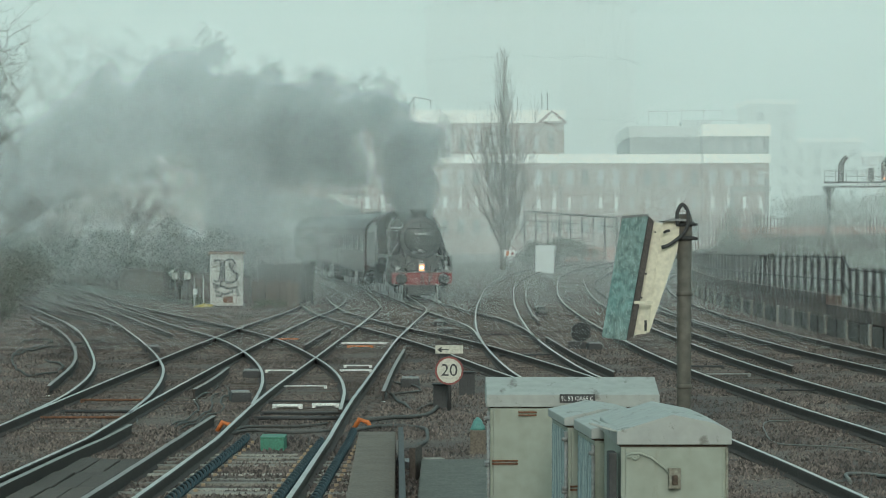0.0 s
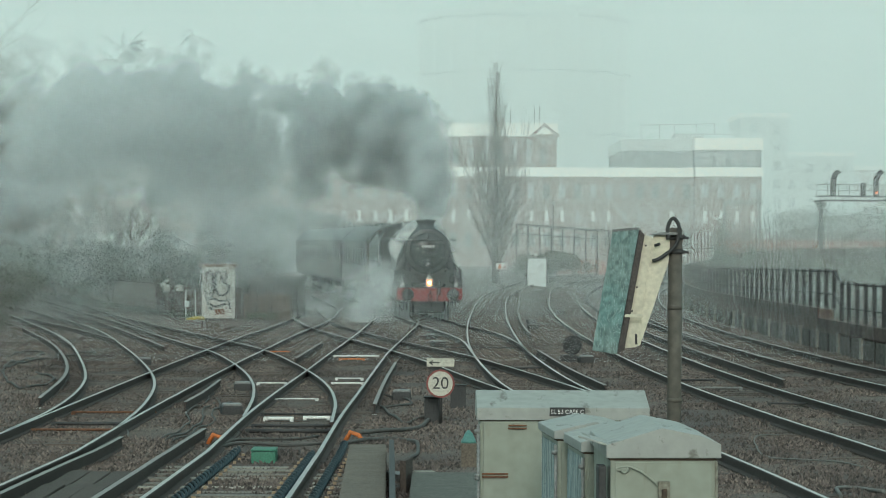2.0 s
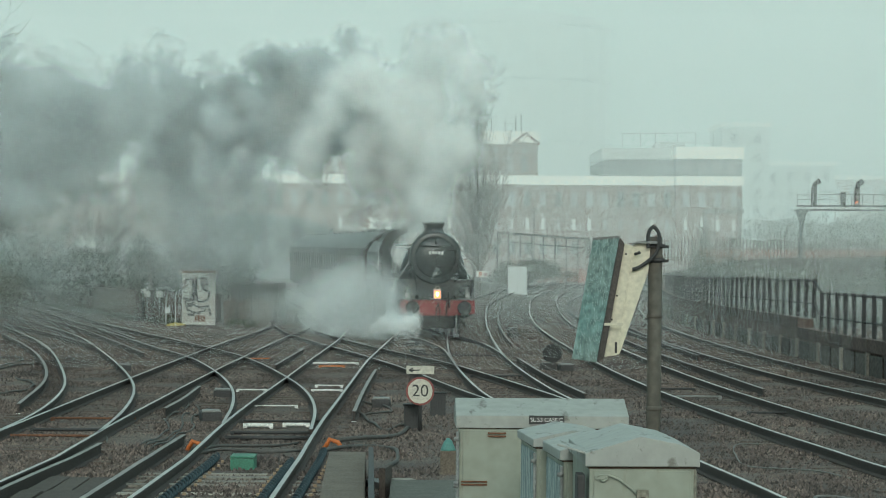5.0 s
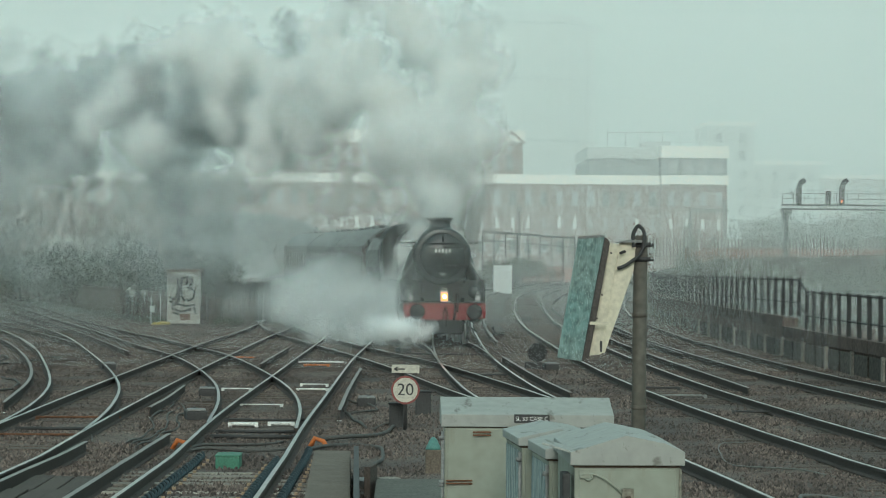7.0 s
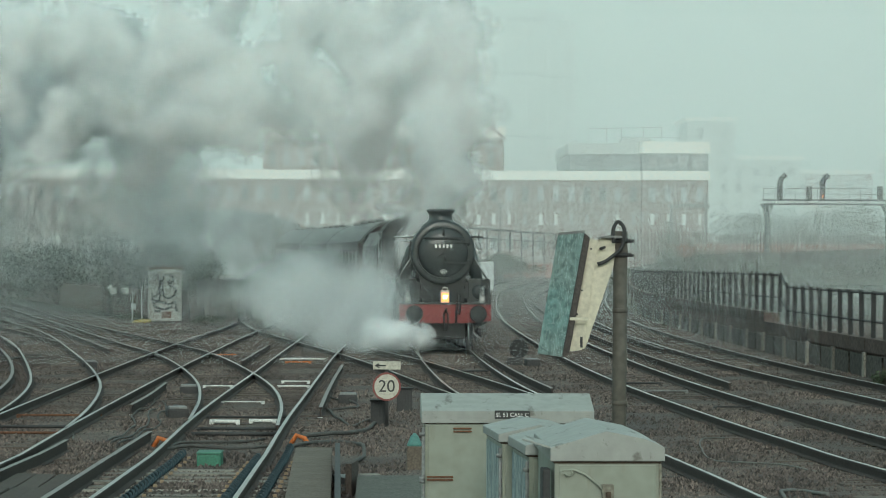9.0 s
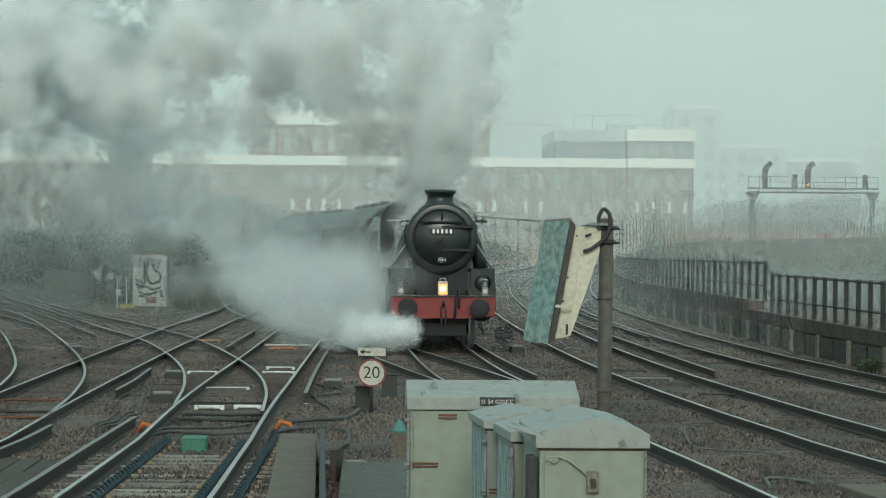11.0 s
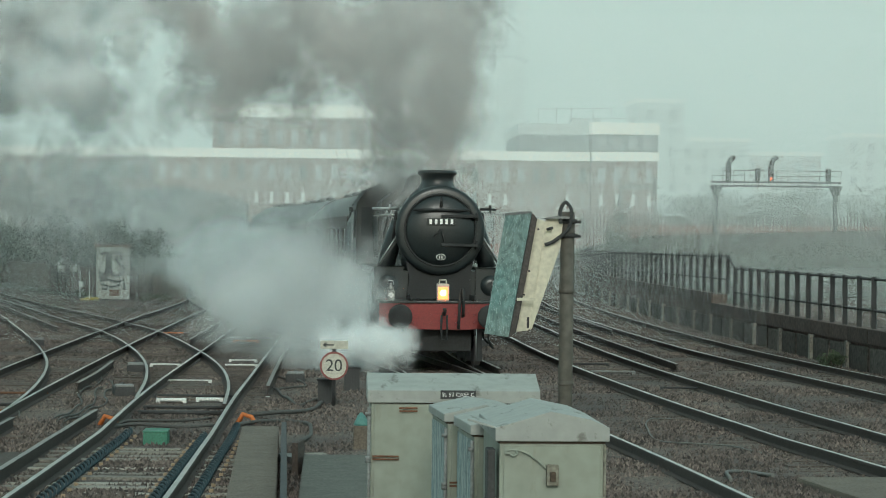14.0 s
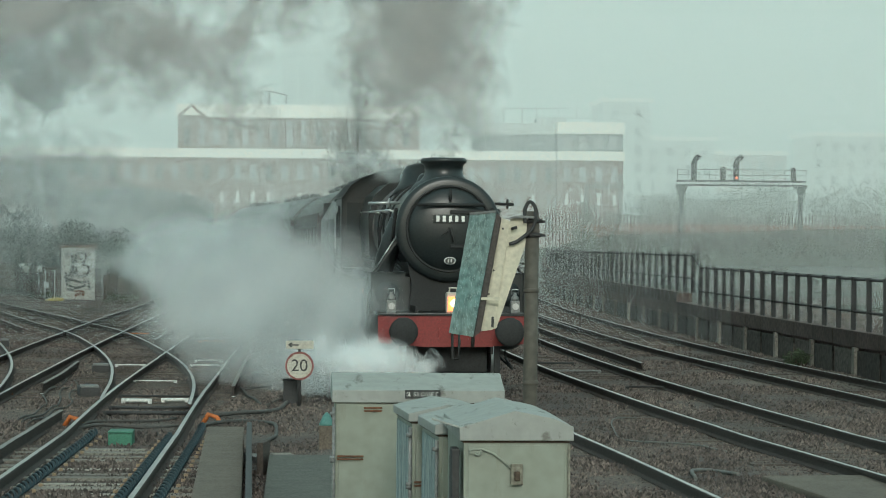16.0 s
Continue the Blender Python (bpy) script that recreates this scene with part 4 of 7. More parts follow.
    for nm, bm in (("slot", box(bmesh.new(), -0.335, -0.315, -0.108, -0.1, 1.77, 1.86)), ("cable_gland", tube(bmesh.new(), [(-0.17, -0.1, 2.6), (-0.13, -0.13, 2.615)], 0.012, 8))):
        bmesh.ops.translate(bm, verts=bm.verts, vec=(0, 0, 0.2 - ground_z(22.4)))
        part(nm, bm, M_DARK, p)
    for x, z in ((-0.32, 2.25), (-0.36, 2.05), (-0.245, 2.6)):
        part("bolt", lathe(bmesh.new(), [(0.009, -0.112), (0.009, -0.1)], 'Y', 8, (x, 0, z + 0.2 - ground_z(22.4))), M_DARK, p)


M_CREAM = mat("cream_enamel", (0.58, 0.55, 0.43), 0.55, vary=0.25, scale=4, fine=20, bump=0.04, dirt=(0.38, 0.34, 0.25))
M_EDGE = mat("dark_board_edge", (0.07, 0.06, 0.055), 0.85, vary=0.5, scale=5, bump=0.1)


def teal_material():
    m = mat("teal_scratched_paint", (0.16, 0.2, 0.185), 0.55, vary=0.7, scale=1.3, fine=18, bump=0.05, dirt=(0.07, 0.23, 0.23))
    n, l = m.node_tree.nodes, m.node_tree.links
    p = n["Principled BSDF"]
    tc = n.new("ShaderNodeTexCoord")
    mp = n.new("ShaderNodeMapping")
    mp.inputs["Scale"].default_value = (26, 26, 3.0)
    wv = n.new("ShaderNodeTexNoise")
    wv.inputs["Scale"].default_value = 1.6
    wv.inputs["Detail"].default_value = 3
    wv.inputs["Distortion"].default_value = 1.2
    l.new(tc.outputs["Object"], mp.inputs["Vector"])
    l.new(mp.outputs["Vector"], wv.inputs["Vector"])
    r = n.new("ShaderNodeValToRGB")
    e = r.color_ramp.elements
    e[0].position, e[0].color = 0.485, (0, 0, 0, 1)
    e[1].position, e[1].color = 0.5, (1, 1, 1, 1)
    k = e.new(0.515)
    k.color = (0, 0, 0, 1)
    l.new(wv.outputs["Fac"], r.inputs["Fac"])
    mx = n.new("ShaderNodeMix")
    mx.data_type = 'RGBA'
    old = p.inputs["Base Color"].links[0].from_socket
    l.new(r.outputs["Color"], mx.inputs[0])
    l.new(old, mx.inputs[6])
    mx.inputs[7].default_value = (0.42, 0.52, 0.5, 1)
    l.new(mx.outputs[2], p.inputs["Base Color"])
    return m


M_TEAL = teal_material()
build_pole()


def build_speed_sign():
    x, y = 0.1, 42.0
    g = ground_z(y) - 0.2
    s = thing("speed_sign", "white round 20 speed sign with red rim and arrow plate", "speed sign", pose(x, y, g))
    bm = bmesh.new()
    tube(bm, [(0, 0.03, 0), (0, 0.03, 0.95)], 0.03, 8)
    part("post", bm, M_DARK, s)
    zc = 0.68
    bm = bmesh.new()
    lathe(bm, [(0.225, -0.012), (0.225, 0.012)], 'Y', 36, (0, 0, zc))
    disc = part("disc", bm, M_SIGNRED, s, "red sign rim")
    part("disc_face", lathe(bmesh.new(), [(0.195, -0.018), (0.195, -0.012)], 'Y', 36, (0, 0, zc)), M_SIGNWHITE, disc, "dirty white sign face")
    lettering("20", 0.27, pose(0, -0.02, zc, 90, 0, 0), M_DARK, disc)
    bm = bmesh.new()
    box(bm, -0.22, 0.22, -0.012, 0.006, zc + 0.27, zc + 0.4, 0.006)
    ap = part("arrow_plate", bm, M_SIGNWHITE, s, "cream plate with black arrow")
    bm = bmesh.new()
    box(bm, -0.17, -0.01, -0.017, -0.013, zc + 0.322, zc + 0.342)
    prism(bm, ((-0.19, zc + 0.332), (-0.13, zc + 0.372), (-0.11, zc + 0.362), (-0.15, zc + 0.332), (-0.11, zc + 0.302), (-0.13, zc + 0.292)), -0.017, -0.013)
    part("arrow", bm, M_DARK, ap)


M_SIGNWHITE = mat("sign_cream", (0.48, 0.46, 0.39), 0.6, vary=0.35, scale=6, bump=0.02)
M_SIGNRED = mat("sign_red", (0.2, 0.05, 0.045), 0.6, vary=0.35, scale=6, bump=0.02)
build_speed_sign()


M_OLIVE = mat("dark_olive_boards", (0.1, 0.1, 0.085), 0.9, vary=0.6, scale=5, fine=30, bump=0.3)
M_TEALCAP = mat("teal_cap", (0.08, 0.2, 0.18), 0.6, vary=0.3, scale=9, bump=0.05)


def build_small_boxes():
    def simple(name, label, cat, x, y, w, d, h, material, bevel=0.015, turn=0, sink=0.2):
        t = thing(name, label, cat, pose(x, y, ground_z(y) - sink, 0, 0, turn))
        part("body", box(bmesh.new(), -w / 2, w / 2, -d / 2, d / 2, 0, h, bevel), material, t)
        return t
    g = simple("junction_box", "green plastic track junction box with lid", "junction box", -2.18, 34.2, 0.31, 0.5, 0.2, M_GREEN, 0.02)
    part("lid", box(bmesh.new(), -0.16, 0.16, -0.26, 0.26, 0.2, 0.225, 0.01), M_GREEN, g)
    for x, y in ((-0.02, 42.6), (0.42, 46.5)):
        b = simple("relay_box", "dark iron trackside relay box", "relay box", x, y, 0.27, 0.3, 0.42, M_DARK)
        part("lid", box(bmesh.new(), -0.15, 0.15, -0.17, 0.17, 0.42, 0.45, 0.01), M_SOOT, b)
    # broad timber walkway board and duct lids
    simple("walkway_board", "broad weathered timber walkway board over cable ducts", "walkway", -0.72, 27.5, 0.46, 11.0, 0.26, M_TIMBER, 0.02, 1)
    # dark strip added to give the walkway board its shaded right side
    simple("duct_wall", "dark strip standing in for the walkway board's shaded side", "duct", -0.42, 27.0, 0.06, 9.5, 0.4, M_DARK, 0.01, 1)
    simple("loose_slab", "loose pale grey slab lying tilted", "slab", -0.14, 30.5, 0.36, 1.6, 0.12, M_GREY, 0.01, 20)
    simple("duct_chest", "low dark steel duct chest", "duct", 0.12, 26.0, 0.72, 6.5, 0.2, M_OLIVE, 0.02)
    tr = thing("timber_decking", "brown timber decking planks between the conductor rails", "decking", pose(-3.85, 25.5, 0))
    for i in range(5):
        y = -5.0 + 1.05 * 2 * i
        for k in range(3):
            pl = part("plank", box(bmesh.new(), -0.115, 0.115, 0, 2.05, -0.1, 0, 0.012), M_SLEEPER, tr)
            pl.matrix_basis = pose(-0.26 + 0.25 * k, y, ground_z(26.5 + y) - 0.075 + random.uniform(-0.012, 0.012), 0, random.uniform(-1.5, 1.5), random.uniform(-0.6, 0.6))
    simple("upright_board", "short brown board standing on edge by the duct", "board", -0.3, 29.2, 0.07, 0.5, 0.4, M_SLEEPER, 0.01, -8)
    simple("paving_slab", "pale loose paving slab lying on the duct", "slab", 0.05, 29.0, 0.22, 1.7, 0.22, M_CONCRETE, 0.01, 12)
    k = simple("marker_post", "small yellowish stone marker with teal cap", "marker", 0.44, 33.5, 0.2, 0.26, 0.34, M_TIMBER)
    part("cap", lathe(bmesh.new(), [(0.1, 0.34), (0.09, 0.37), (0.05, 0.46), (0.012, 0.5)], 'Z', 10), M_TEALCAP, k)
    simple("concrete_slab", "low grey concrete access slab beside the line", "slab", 5.75, 26.6, 1.3, 2.6, 0.12, M_TIMBER, 0.03, 6)
    m = simple("ground_signal", "round dark ground signal disc seen from behind", "ground signal", 3.35, 66.5, 0.4, 0.3, 0.22, M_DARK)
    part("disc", lathe(bmesh.new(), [(0.22, -0.05), (0.24, 0.0), (0.22, 0.05)], 'Y', 24, (0.1, 0, 0.46)), M_SOOT, m)
    # orange rail clips
    for x, y in ((-1.15, 37.8), (-3.05, 37.2)):
        t = thing("rail_clamp", "orange painted rail clamp", "rail clamp", pose(x, y, ground_z(y) - 0.17), group="rail clamps")
        bm = bmesh.new()
        tube(bm, [(-0.12, 0, 0.02), (-0.04, 0, 0.16), (0.08, 0, 0.12), (0.14, 0, 0.02)], 0.035, 8)
        part("clamp", bm, M_ORANGE, t)


build_small_boxes()


# ---- cables, hoses, bars and rods on the ballast ----
def cable(pts, r=0.022, material=None, label="grey trackside cable lying in loops on the ballast", lift=-0.115):
    way = spline(pts, 0.25)
    c = tagged(part("cable", tube(bmesh.new(), [(p.x, p.y, ground_z(p.y) + lift + 0.02 * math.sin(i * 0.7)) for i, p in enumerate(way)], 0.7 * r, 6), material or M_CABLE), label, "cable", "trackside cables")
    return c


M_CABLE = mat("dusty_cable", (0.075, 0.073, 0.068), 0.8, vary=0.5, scale=6, bump=0.05)
M_PALECABLE = mat("pale_cable", (0.13, 0.13, 0.12), 0.7, vary=0.4, scale=6, bump=0.05)
cable(((-3.89, 37.8), (-3.82, 39.6), (-3.84, 41.8), (-4.13, 44.2), (-4.11, 46.1), (-4.07, 47.9), (-4.42, 51.4)))
cable(((-3.68, 37.2), (-3.58, 39), (-3.55, 40.5), (-3.46, 41.8), (-3.69, 44.2), (-3.72, 46.1), (-3.99, 48.8)))
cable(((-3.8, 37.6), (-3.65, 40.2), (-3.7, 42.6), (-3.9, 44.8), (-3.9, 47.2)))
cable(((-1.29, 36.9), (-0.84, 37.8), (-0.59, 38.3), (-0.31, 37.6), (-0.21, 35.9), (-0.31, 34.2), (-0.46, 33.7)), 0.04)
cable(((-0.92, 46.1), (-0.74, 44.2), (-0.44, 41.8), (-0.22, 42.7), (-0.05, 42.9)), 0.032)
cable(((-0.92, 45.8), (-0.63, 46.1), (-0.39, 47.5), (-0.76, 49.4), (-1.01, 50.6)), 0.028)
cable(((-1.19, 39), (-0.71, 39.6), (-0.21, 40.9), (-0.08, 42.4)), 0.045)
cable(((-9.62, 59.2), (-10.22, 63.7), (-10.19, 67.1), (-10.47, 70.9), (-11.05, 71.7), (-10.94, 68.2)), 0.035)
cable(((-9.62, 59.2), (-8.62, 54.1), (-8.05, 52.3), (-7.87, 54.1), (-8.08, 56.5), (-8.87, 59.2)), 0.035)
cable(((-9.9, 61), (-10.0, 65), (-9.5, 68), (-9.0, 70.5), (-9.8, 72)), 0.035)
cable(((5.07, 39), (4.75, 38.7), (4.48, 36.9), (4.38, 35.2), (4.63, 34.2), (5.13, 33.7), (5.41, 32.8)), 0.016, M_PALECABLE)
cable(((-2.92, 36.7), (-2.75, 37.6), (-2.14, 38), (-1.68, 38.7)), 0.03)
cable(((-2.95, 36.2), (-2.62, 36.9), (-2.06, 36.7), (-1.54, 37.2)), 0.035)
cable(((-5.26, 39.6), (-4.85, 39.7), (-4.67, 40), (-4.41, 38.3)), 0.02, M_PALECABLE)
cable(((4.3, 28), (4.45, 29.2), (4.7, 29.6), (4.85, 28.6)), 0.03, M_PALECABLE)


def rod(x0, x1, y, r, material, label, y1=None):
    z = ground_z(y) - 0.1
    bm = bmesh.new()
    tube(bm, [(x0, y, z), (x1, y1 or y, z)], r * 0.6, 8)
    for x in (x0 + 0.03, x1 - 0.03):
        box(bm, x - 0.03, x + 0.03, y - 0.05, y + 0.05, z - 0.05, z + 0.004, 0.004)
    tagged(part("point_rod", bm, material), label, "point rod", "point rods")


M_PALEBAR = mat("pale_worn_bar", (0.72, 0.72, 0.69), 0.5, vary=0.6, scale=5, bump=0.03)
for x0, x1, y, r, m in ((-2.72, -2.24, 42.4, 0.05, M_PALEBAR), (-2.1, -1.66, 42.6, 0.05, M_PALEBAR), (-2.62, -1.44, 68.6, 0.04, M_PALEBAR), (-2.4, -1.75, 66.6, 0.035, M_ORANGE), (-2.1, -1.44, 54.1, 0.03, M_PALEBAR), (-3.62, -3.0, 54.1, 0.025, M_PALEBAR),
                        (-2.1, -1.5, 56.2, 0.025, M_PALEBAR), (-2.9, -2.1, 48.2, 0.02, M_PALEBAR), (-2.8, -1.5, 40.6, 0.04, M_DARK), (-2.8, -1.5, 39.4, 0.05, M_DARK), (-2.85, -1.5, 43.6, 0.03, M_DARK), (-5.9, -4.7, 41.0, 0.04, M_DARK), (-6.0, -4.7, 39.6, 0.03, M_RUST), (-6.0, -4.6, 44.0, 0.03, M_RUST),
                        (5.9, 6.9, 47.0, 0.03, M_DARK), (4.9, 5.9, 55.8, 0.035, M_DARK), (5.2, 6.1, 52.6, 0.03, M_GREY), (1.3, 2.6, 61.5, 0.03, M_DARK), (-4.5, -3.9, 71.5, 0.03, M_ORANGE), (0.3, 2.4, 75, 0.035, M_DARK)):
    rod(x0, x1, y, r, m, "orange painted point rod across the sleepers" if m is M_ORANGE else "worn steel point rod across the sleepers")


def point_machine(x, y, turn, label):
    t = thing("point_machine", label, "point machine", pose(x, y, ground_z(y) - 0.2, 0, 0, turn), group="point machines")
    part("body", box(bmesh.new(), -0.17, 0.17, -0.4, 0.4, 0.03, 0.2, 0.03), M_DARK, t)
    part("lid", box(bmesh.new(), -0.15, 0.15, -0.38, 0.0, 0.2, 0.235, 0.015), M_GREY, t)
    part("motor", tube(bmesh.new(), [(0, 0.05, 0.17), (0, 0.36, 0.17)], 0.07, 12), M_SOOT, t)
    part("base_plate", box(bmesh.new(), -0.24, 0.24, -0.46, 0.46, 0.0, 0.03), M_RUST, t)


for x, y, a in ((-3.75, 52.0, 4), (-3.4, 44.5, 8), (0.1, 77.0, 10), (-0.1, 84.0, -8), (3.55, 96, 5), (3.75, 103, 5), (3.75, 66, 3), (5.6, 118, -6), (-7.0, 64, 8), (-0.6, 49, 0)):
    point_machine(x, y, a, "small dark point machine bolted beside the rails")


def hose(x, y0, y1, side):
    """Blue-black hose wound in a long open coil, with pale beads along one side."""
    t = thing("coiled_hose", "blue-black hose coiled along the rail with tan beads", "hose", group="coiled hoses")
    n = int((y1 - y0) * 26)
    pts = []
    for i in range(n + 1):
        y = y0 + (y1 - y0) * i / n
        a = 2 * math.pi * (y - y0) / 0.36
        pts.append((x + 0.038 * math.cos(a), y, ground_z(y) - 0.075 + 0.045 * math.sin(a)))
    part("tube", tube(bmesh.new(), pts, 0.017, 5), M_HOSE, t)
    y = y0 + 0.3
    me = chunk_mesh("bead", 0.04, 0.04, 0.03, M_CLIP, 0.006)
    while y < y1:
        ob = new("bead", me)
        ob.parent = t
        ob.matrix_basis = pose(x + side * random.uniform(0.1, 0.12), y, ground_z(y) - 0.085)
        y += 0.72


M_HOSE = mat("blue_black_rubber", (0.008, 0.022, 0.03), 0.55, vary=0.4, scale=6, bump=0.05)
M_CLIP = mat("tan_clip", (0.3, 0.22, 0.14), 0.7, vary=0.4, scale=9, bump=0.05)
hose(-2.6, 20, 35.2, 1)
hose(-1.22, 20, 36.4, 1)
hose(-1.58, 20, 34.5, -1)


def build_stones():
    """Loose ballast stones, nearest stretch of the yard."""
    rng = np.random.default_rng(8)
    k = 270000
    y = 17 + 98 * rng.random(k) ** 1.75
    x = -0.185 * y - 0.4 + rng.random(k) * (0.385 * y + 2.4)
    s = rng.uniform(0.016, 0.038, k) * np.clip(y / 55, 1, 1.6)
    gz = 0.14 * np.clip((34 - y) / 9, 0, 1.5)
    z = gz - 0.148 + 0.022 * np.sin(x * 2.1 + 0.7 * np.sin(y)) * np.sin(y * 1.3) + rng.uniform(-0.012, 0.012, k)
    vs = np.zeros((k, 5, 3))
    turn = rng.uniform(0, 6.28, k)
    for j in range(4):
        r = s * rng.uniform(0.75, 1.35, k)
        vs[:, j, 0] = x + r * np.cos(turn + j * 1.57)
        vs[:, j, 1] = y + r * np.sin(turn + j * 1.57)
        vs[:, j, 2] = z - s * 0.7
    vs[:, 4, 0] = x + s * rng.uniform(-0.6, 0.6, k)
    vs[:, 4, 1] = y + s * rng.uniform(-0.6, 0.6, k)
    vs[:, 4, 2] = z + s * rng.uniform(0.5, 1.1, k)
    i0 = 5 * np.arange(k)
    fs = np.stack([np.stack([i0 + j, i0 + (j + 1) % 4, i0 + 4], 1) for j in range(4)], 1).reshape(-1, 3)
    me = bpy.data.meshes.new("ballast_stones")
    me.from_pydata(vs.reshape(-1, 3).tolist(), [], fs.tolist())
    me.materials.append(M_STONE)
    tagged(new("ballast_stones", me), "loose brown and grey ballast stones", "stones", kind="stuff")


build_stones()


# ---- buildings and distance ----
def z_at(y, dist):
    return EYE + (428 - y) * dist / 4700.0


def window(parent, x, y, z, w, h, glass):
    bm = bmesh.new()
    box(bm, x - w / 2, x + w / 2, y - 0.1, y - 0.04, z - h / 2, z + h / 2)
    box(bm, x - w / 2 - 0.12, x + w / 2 + 0.12, y - 0.18, y - 0.02, z - h / 2 - 0.2, z - h / 2)
    return part("window", bm, [glass], parent)


M_WINPALE = mat("pale_window", (0.33, 0.34, 0.34), 0.4, vary=0.2, bump=0)


def build_hall():
    b = thing("brick_hall", "long brick warehouse hall with white parapets in mist", "warehouse", pose(-0.45, 350, 0.05))
    bm = bmesh.new()
    box(bm, -52, 34.5, 0, 30, -3, 12.8)
    box(bm, 34.5, 43.2, -2, 30, -3, 12.8)
    w = part("wall", bm, M_BRICK, b)
    bm = bmesh.new()
    box(bm, -52, 34.45, -0.25, 30, 12.8, 14.0)
    part("parapet", bm, M_PARAPET, b, "white parapet band")
    bm = bmesh.new()
    box(bm, 34.6, 43.4, -2.3, 30, 12.8, 14.0)
    part("parapet", bm, M_PARAPET, b, "white parapet band")
    # right upper storey
    bm = bmesh.new()
    box(bm, 25.2, 34.5, 1.5, 28, 14.0, 16.3)
    box(bm, 34.5, 43.2, -1.9, 28, 14.0, 16.3)
    part("upper_wall", bm, M_SLATE, b, "dark upper storey")
    bm = bmesh.new()
    box(bm, 25.0, 34.4, 1.3, 28.2, 16.3, 17.8)
    part("roof", bm, M_RENDER, b)
    part("parapet", box(bmesh.new(), 34.5, 43.4, -2.2, 28.2, 16.3, 17.85), M_PARAPET, b, "white parapet band")
    # left upper block with pediments
    bm = bmesh.new()
    box(bm, -15.4, 16.5, 2, 20, 14.0, 18.2)
    part("upper_wall", bm, M_BRICK, b)
    bm = bmesh.new()
    box(bm, -15.6, 16.7, 1.6, 20.2, 18.2, 19.9)
    part("parapet", bm, M_PARAPET, b, "white parapet band")
    for x in (-13.6, 14.9):
        bm = bmesh.new()
        prism(bm, ((x - 1.9, 18.1), (x + 1.9, 18.1), (x + 1.9, 18.35), (x, 19.9), (x - 1.9, 18.35)), 1.2, 1.6)
        pd = part("pediment", bm, M_BRICK, b)
        bm = bmesh.new()
        prism(bm, ((x - 1.2, 18.4), (x + 1.2, 18.4), (x, 19.45)), 1.1, 1.2)
        part("tympanum", bm, M_PARAPET, pd)
    for i in range(16):
        x = -14.2 + 1.93 * i
        window(w, x, 2, 15.7, 0.8, 1.9, M_WINPALE if i % 3 else M_PANE)
        bm = bmesh.new()
        lathe(bm, [(0.38, 1.9), (0.38, 1.98)], 'Y', 14, (x, 0, 17.4))
        part("window", bm, M_WINPALE, w)
    random.seed(4)
    for i in range(42):
        x = -50.5 + 2.05 * i
        window(w, x, 0, 11.0, 0.85, 1.7, M_WINPALE if random.random() < 0.6 else M_PANE)
        window(w, x, 0, 7.7, 0.42, 1.2, M_WHITE if random.random() < 0.6 else M_WINPALE)
        window(w, x, 0, 4.6, 0.85, 1.5, M_PANE)
    for i in range(4):
        x = 35.8 + 2.1 * i
        window(w, x, -2, 11.0, 0.85, 1.7, M_WINPALE)
        window(w, x, -2, 7.7, 0.42, 1.2, M_WHITE)
    for i in range(4):
        window(w, 35.9 + 2.0 * i, -1.9, 15.2, 1.1, 1.3, M_WINPALE)
    # roof clutter
    bm = bmesh.new()
    for x, h in ((-3.5, 2.2), (-1.2, 1.6), (10.5, 2.0), (13.8, 2.4), (14.5, 2.6)):
        tube(bm, [(x, 8, 19.9), (x, 8, 19.9 + h)], 0.07, 6)
    tube(bm, [(-3.5, 8, 22), (-1, 8, 21.5)], 0.06, 6)
    part("roof_rails", bm, M_DARK, b)
    bm = bmesh.new()
    for x in (28.5, 31, 33, 36, 38.5, 41):
        tube(bm, [(x, 12, 17.8), (x, 12, 20.6)], 0.07, 6)
    tube(bm, [(28.5, 12, 20.2), (38.5, 12, 20.4)], 0.06, 6)
    tube(bm, [(33, 12, 19.0), (41, 12, 19.0)], 0.06, 6)
    box(bm, 33, 37, 11, 16, 17.8, 18.9)
    part("roof_plant", bm, M_RENDER, b)


build_hall()


def build_gasholder():
    g = thing("gasholder", "huge pale cylindrical gasholder fading into mist", "gasholder", pose(20.5, 620, 0))
    part("shell", lathe(bmesh.new(), [(24, 3), (24, 57), (22, 59), (2, 62)], 'Z', 64), M_RENDER, g, smooth=False)
    for z in (16, 30, 44, 56.5):
        part("walkway_ring", lathe(bmesh.new(), [(24, z - 0.3), (25, z - 0.3), (25, z + 0.3), (24, z + 0.3)], 'Z', 64), M_SLATE, g)
    for i in range(24):
        bm = bmesh.new()
        a = 2 * math.pi * i / 24
        tube(bm, [(24.1 * math.cos(a), 24.1 * math.sin(a), 3), (24.1 * math.cos(a), 24.1 * math.sin(a), 57)], 0.35, 6)
        part("buttress", bm, M_RENDER, g)


build_gasholder()


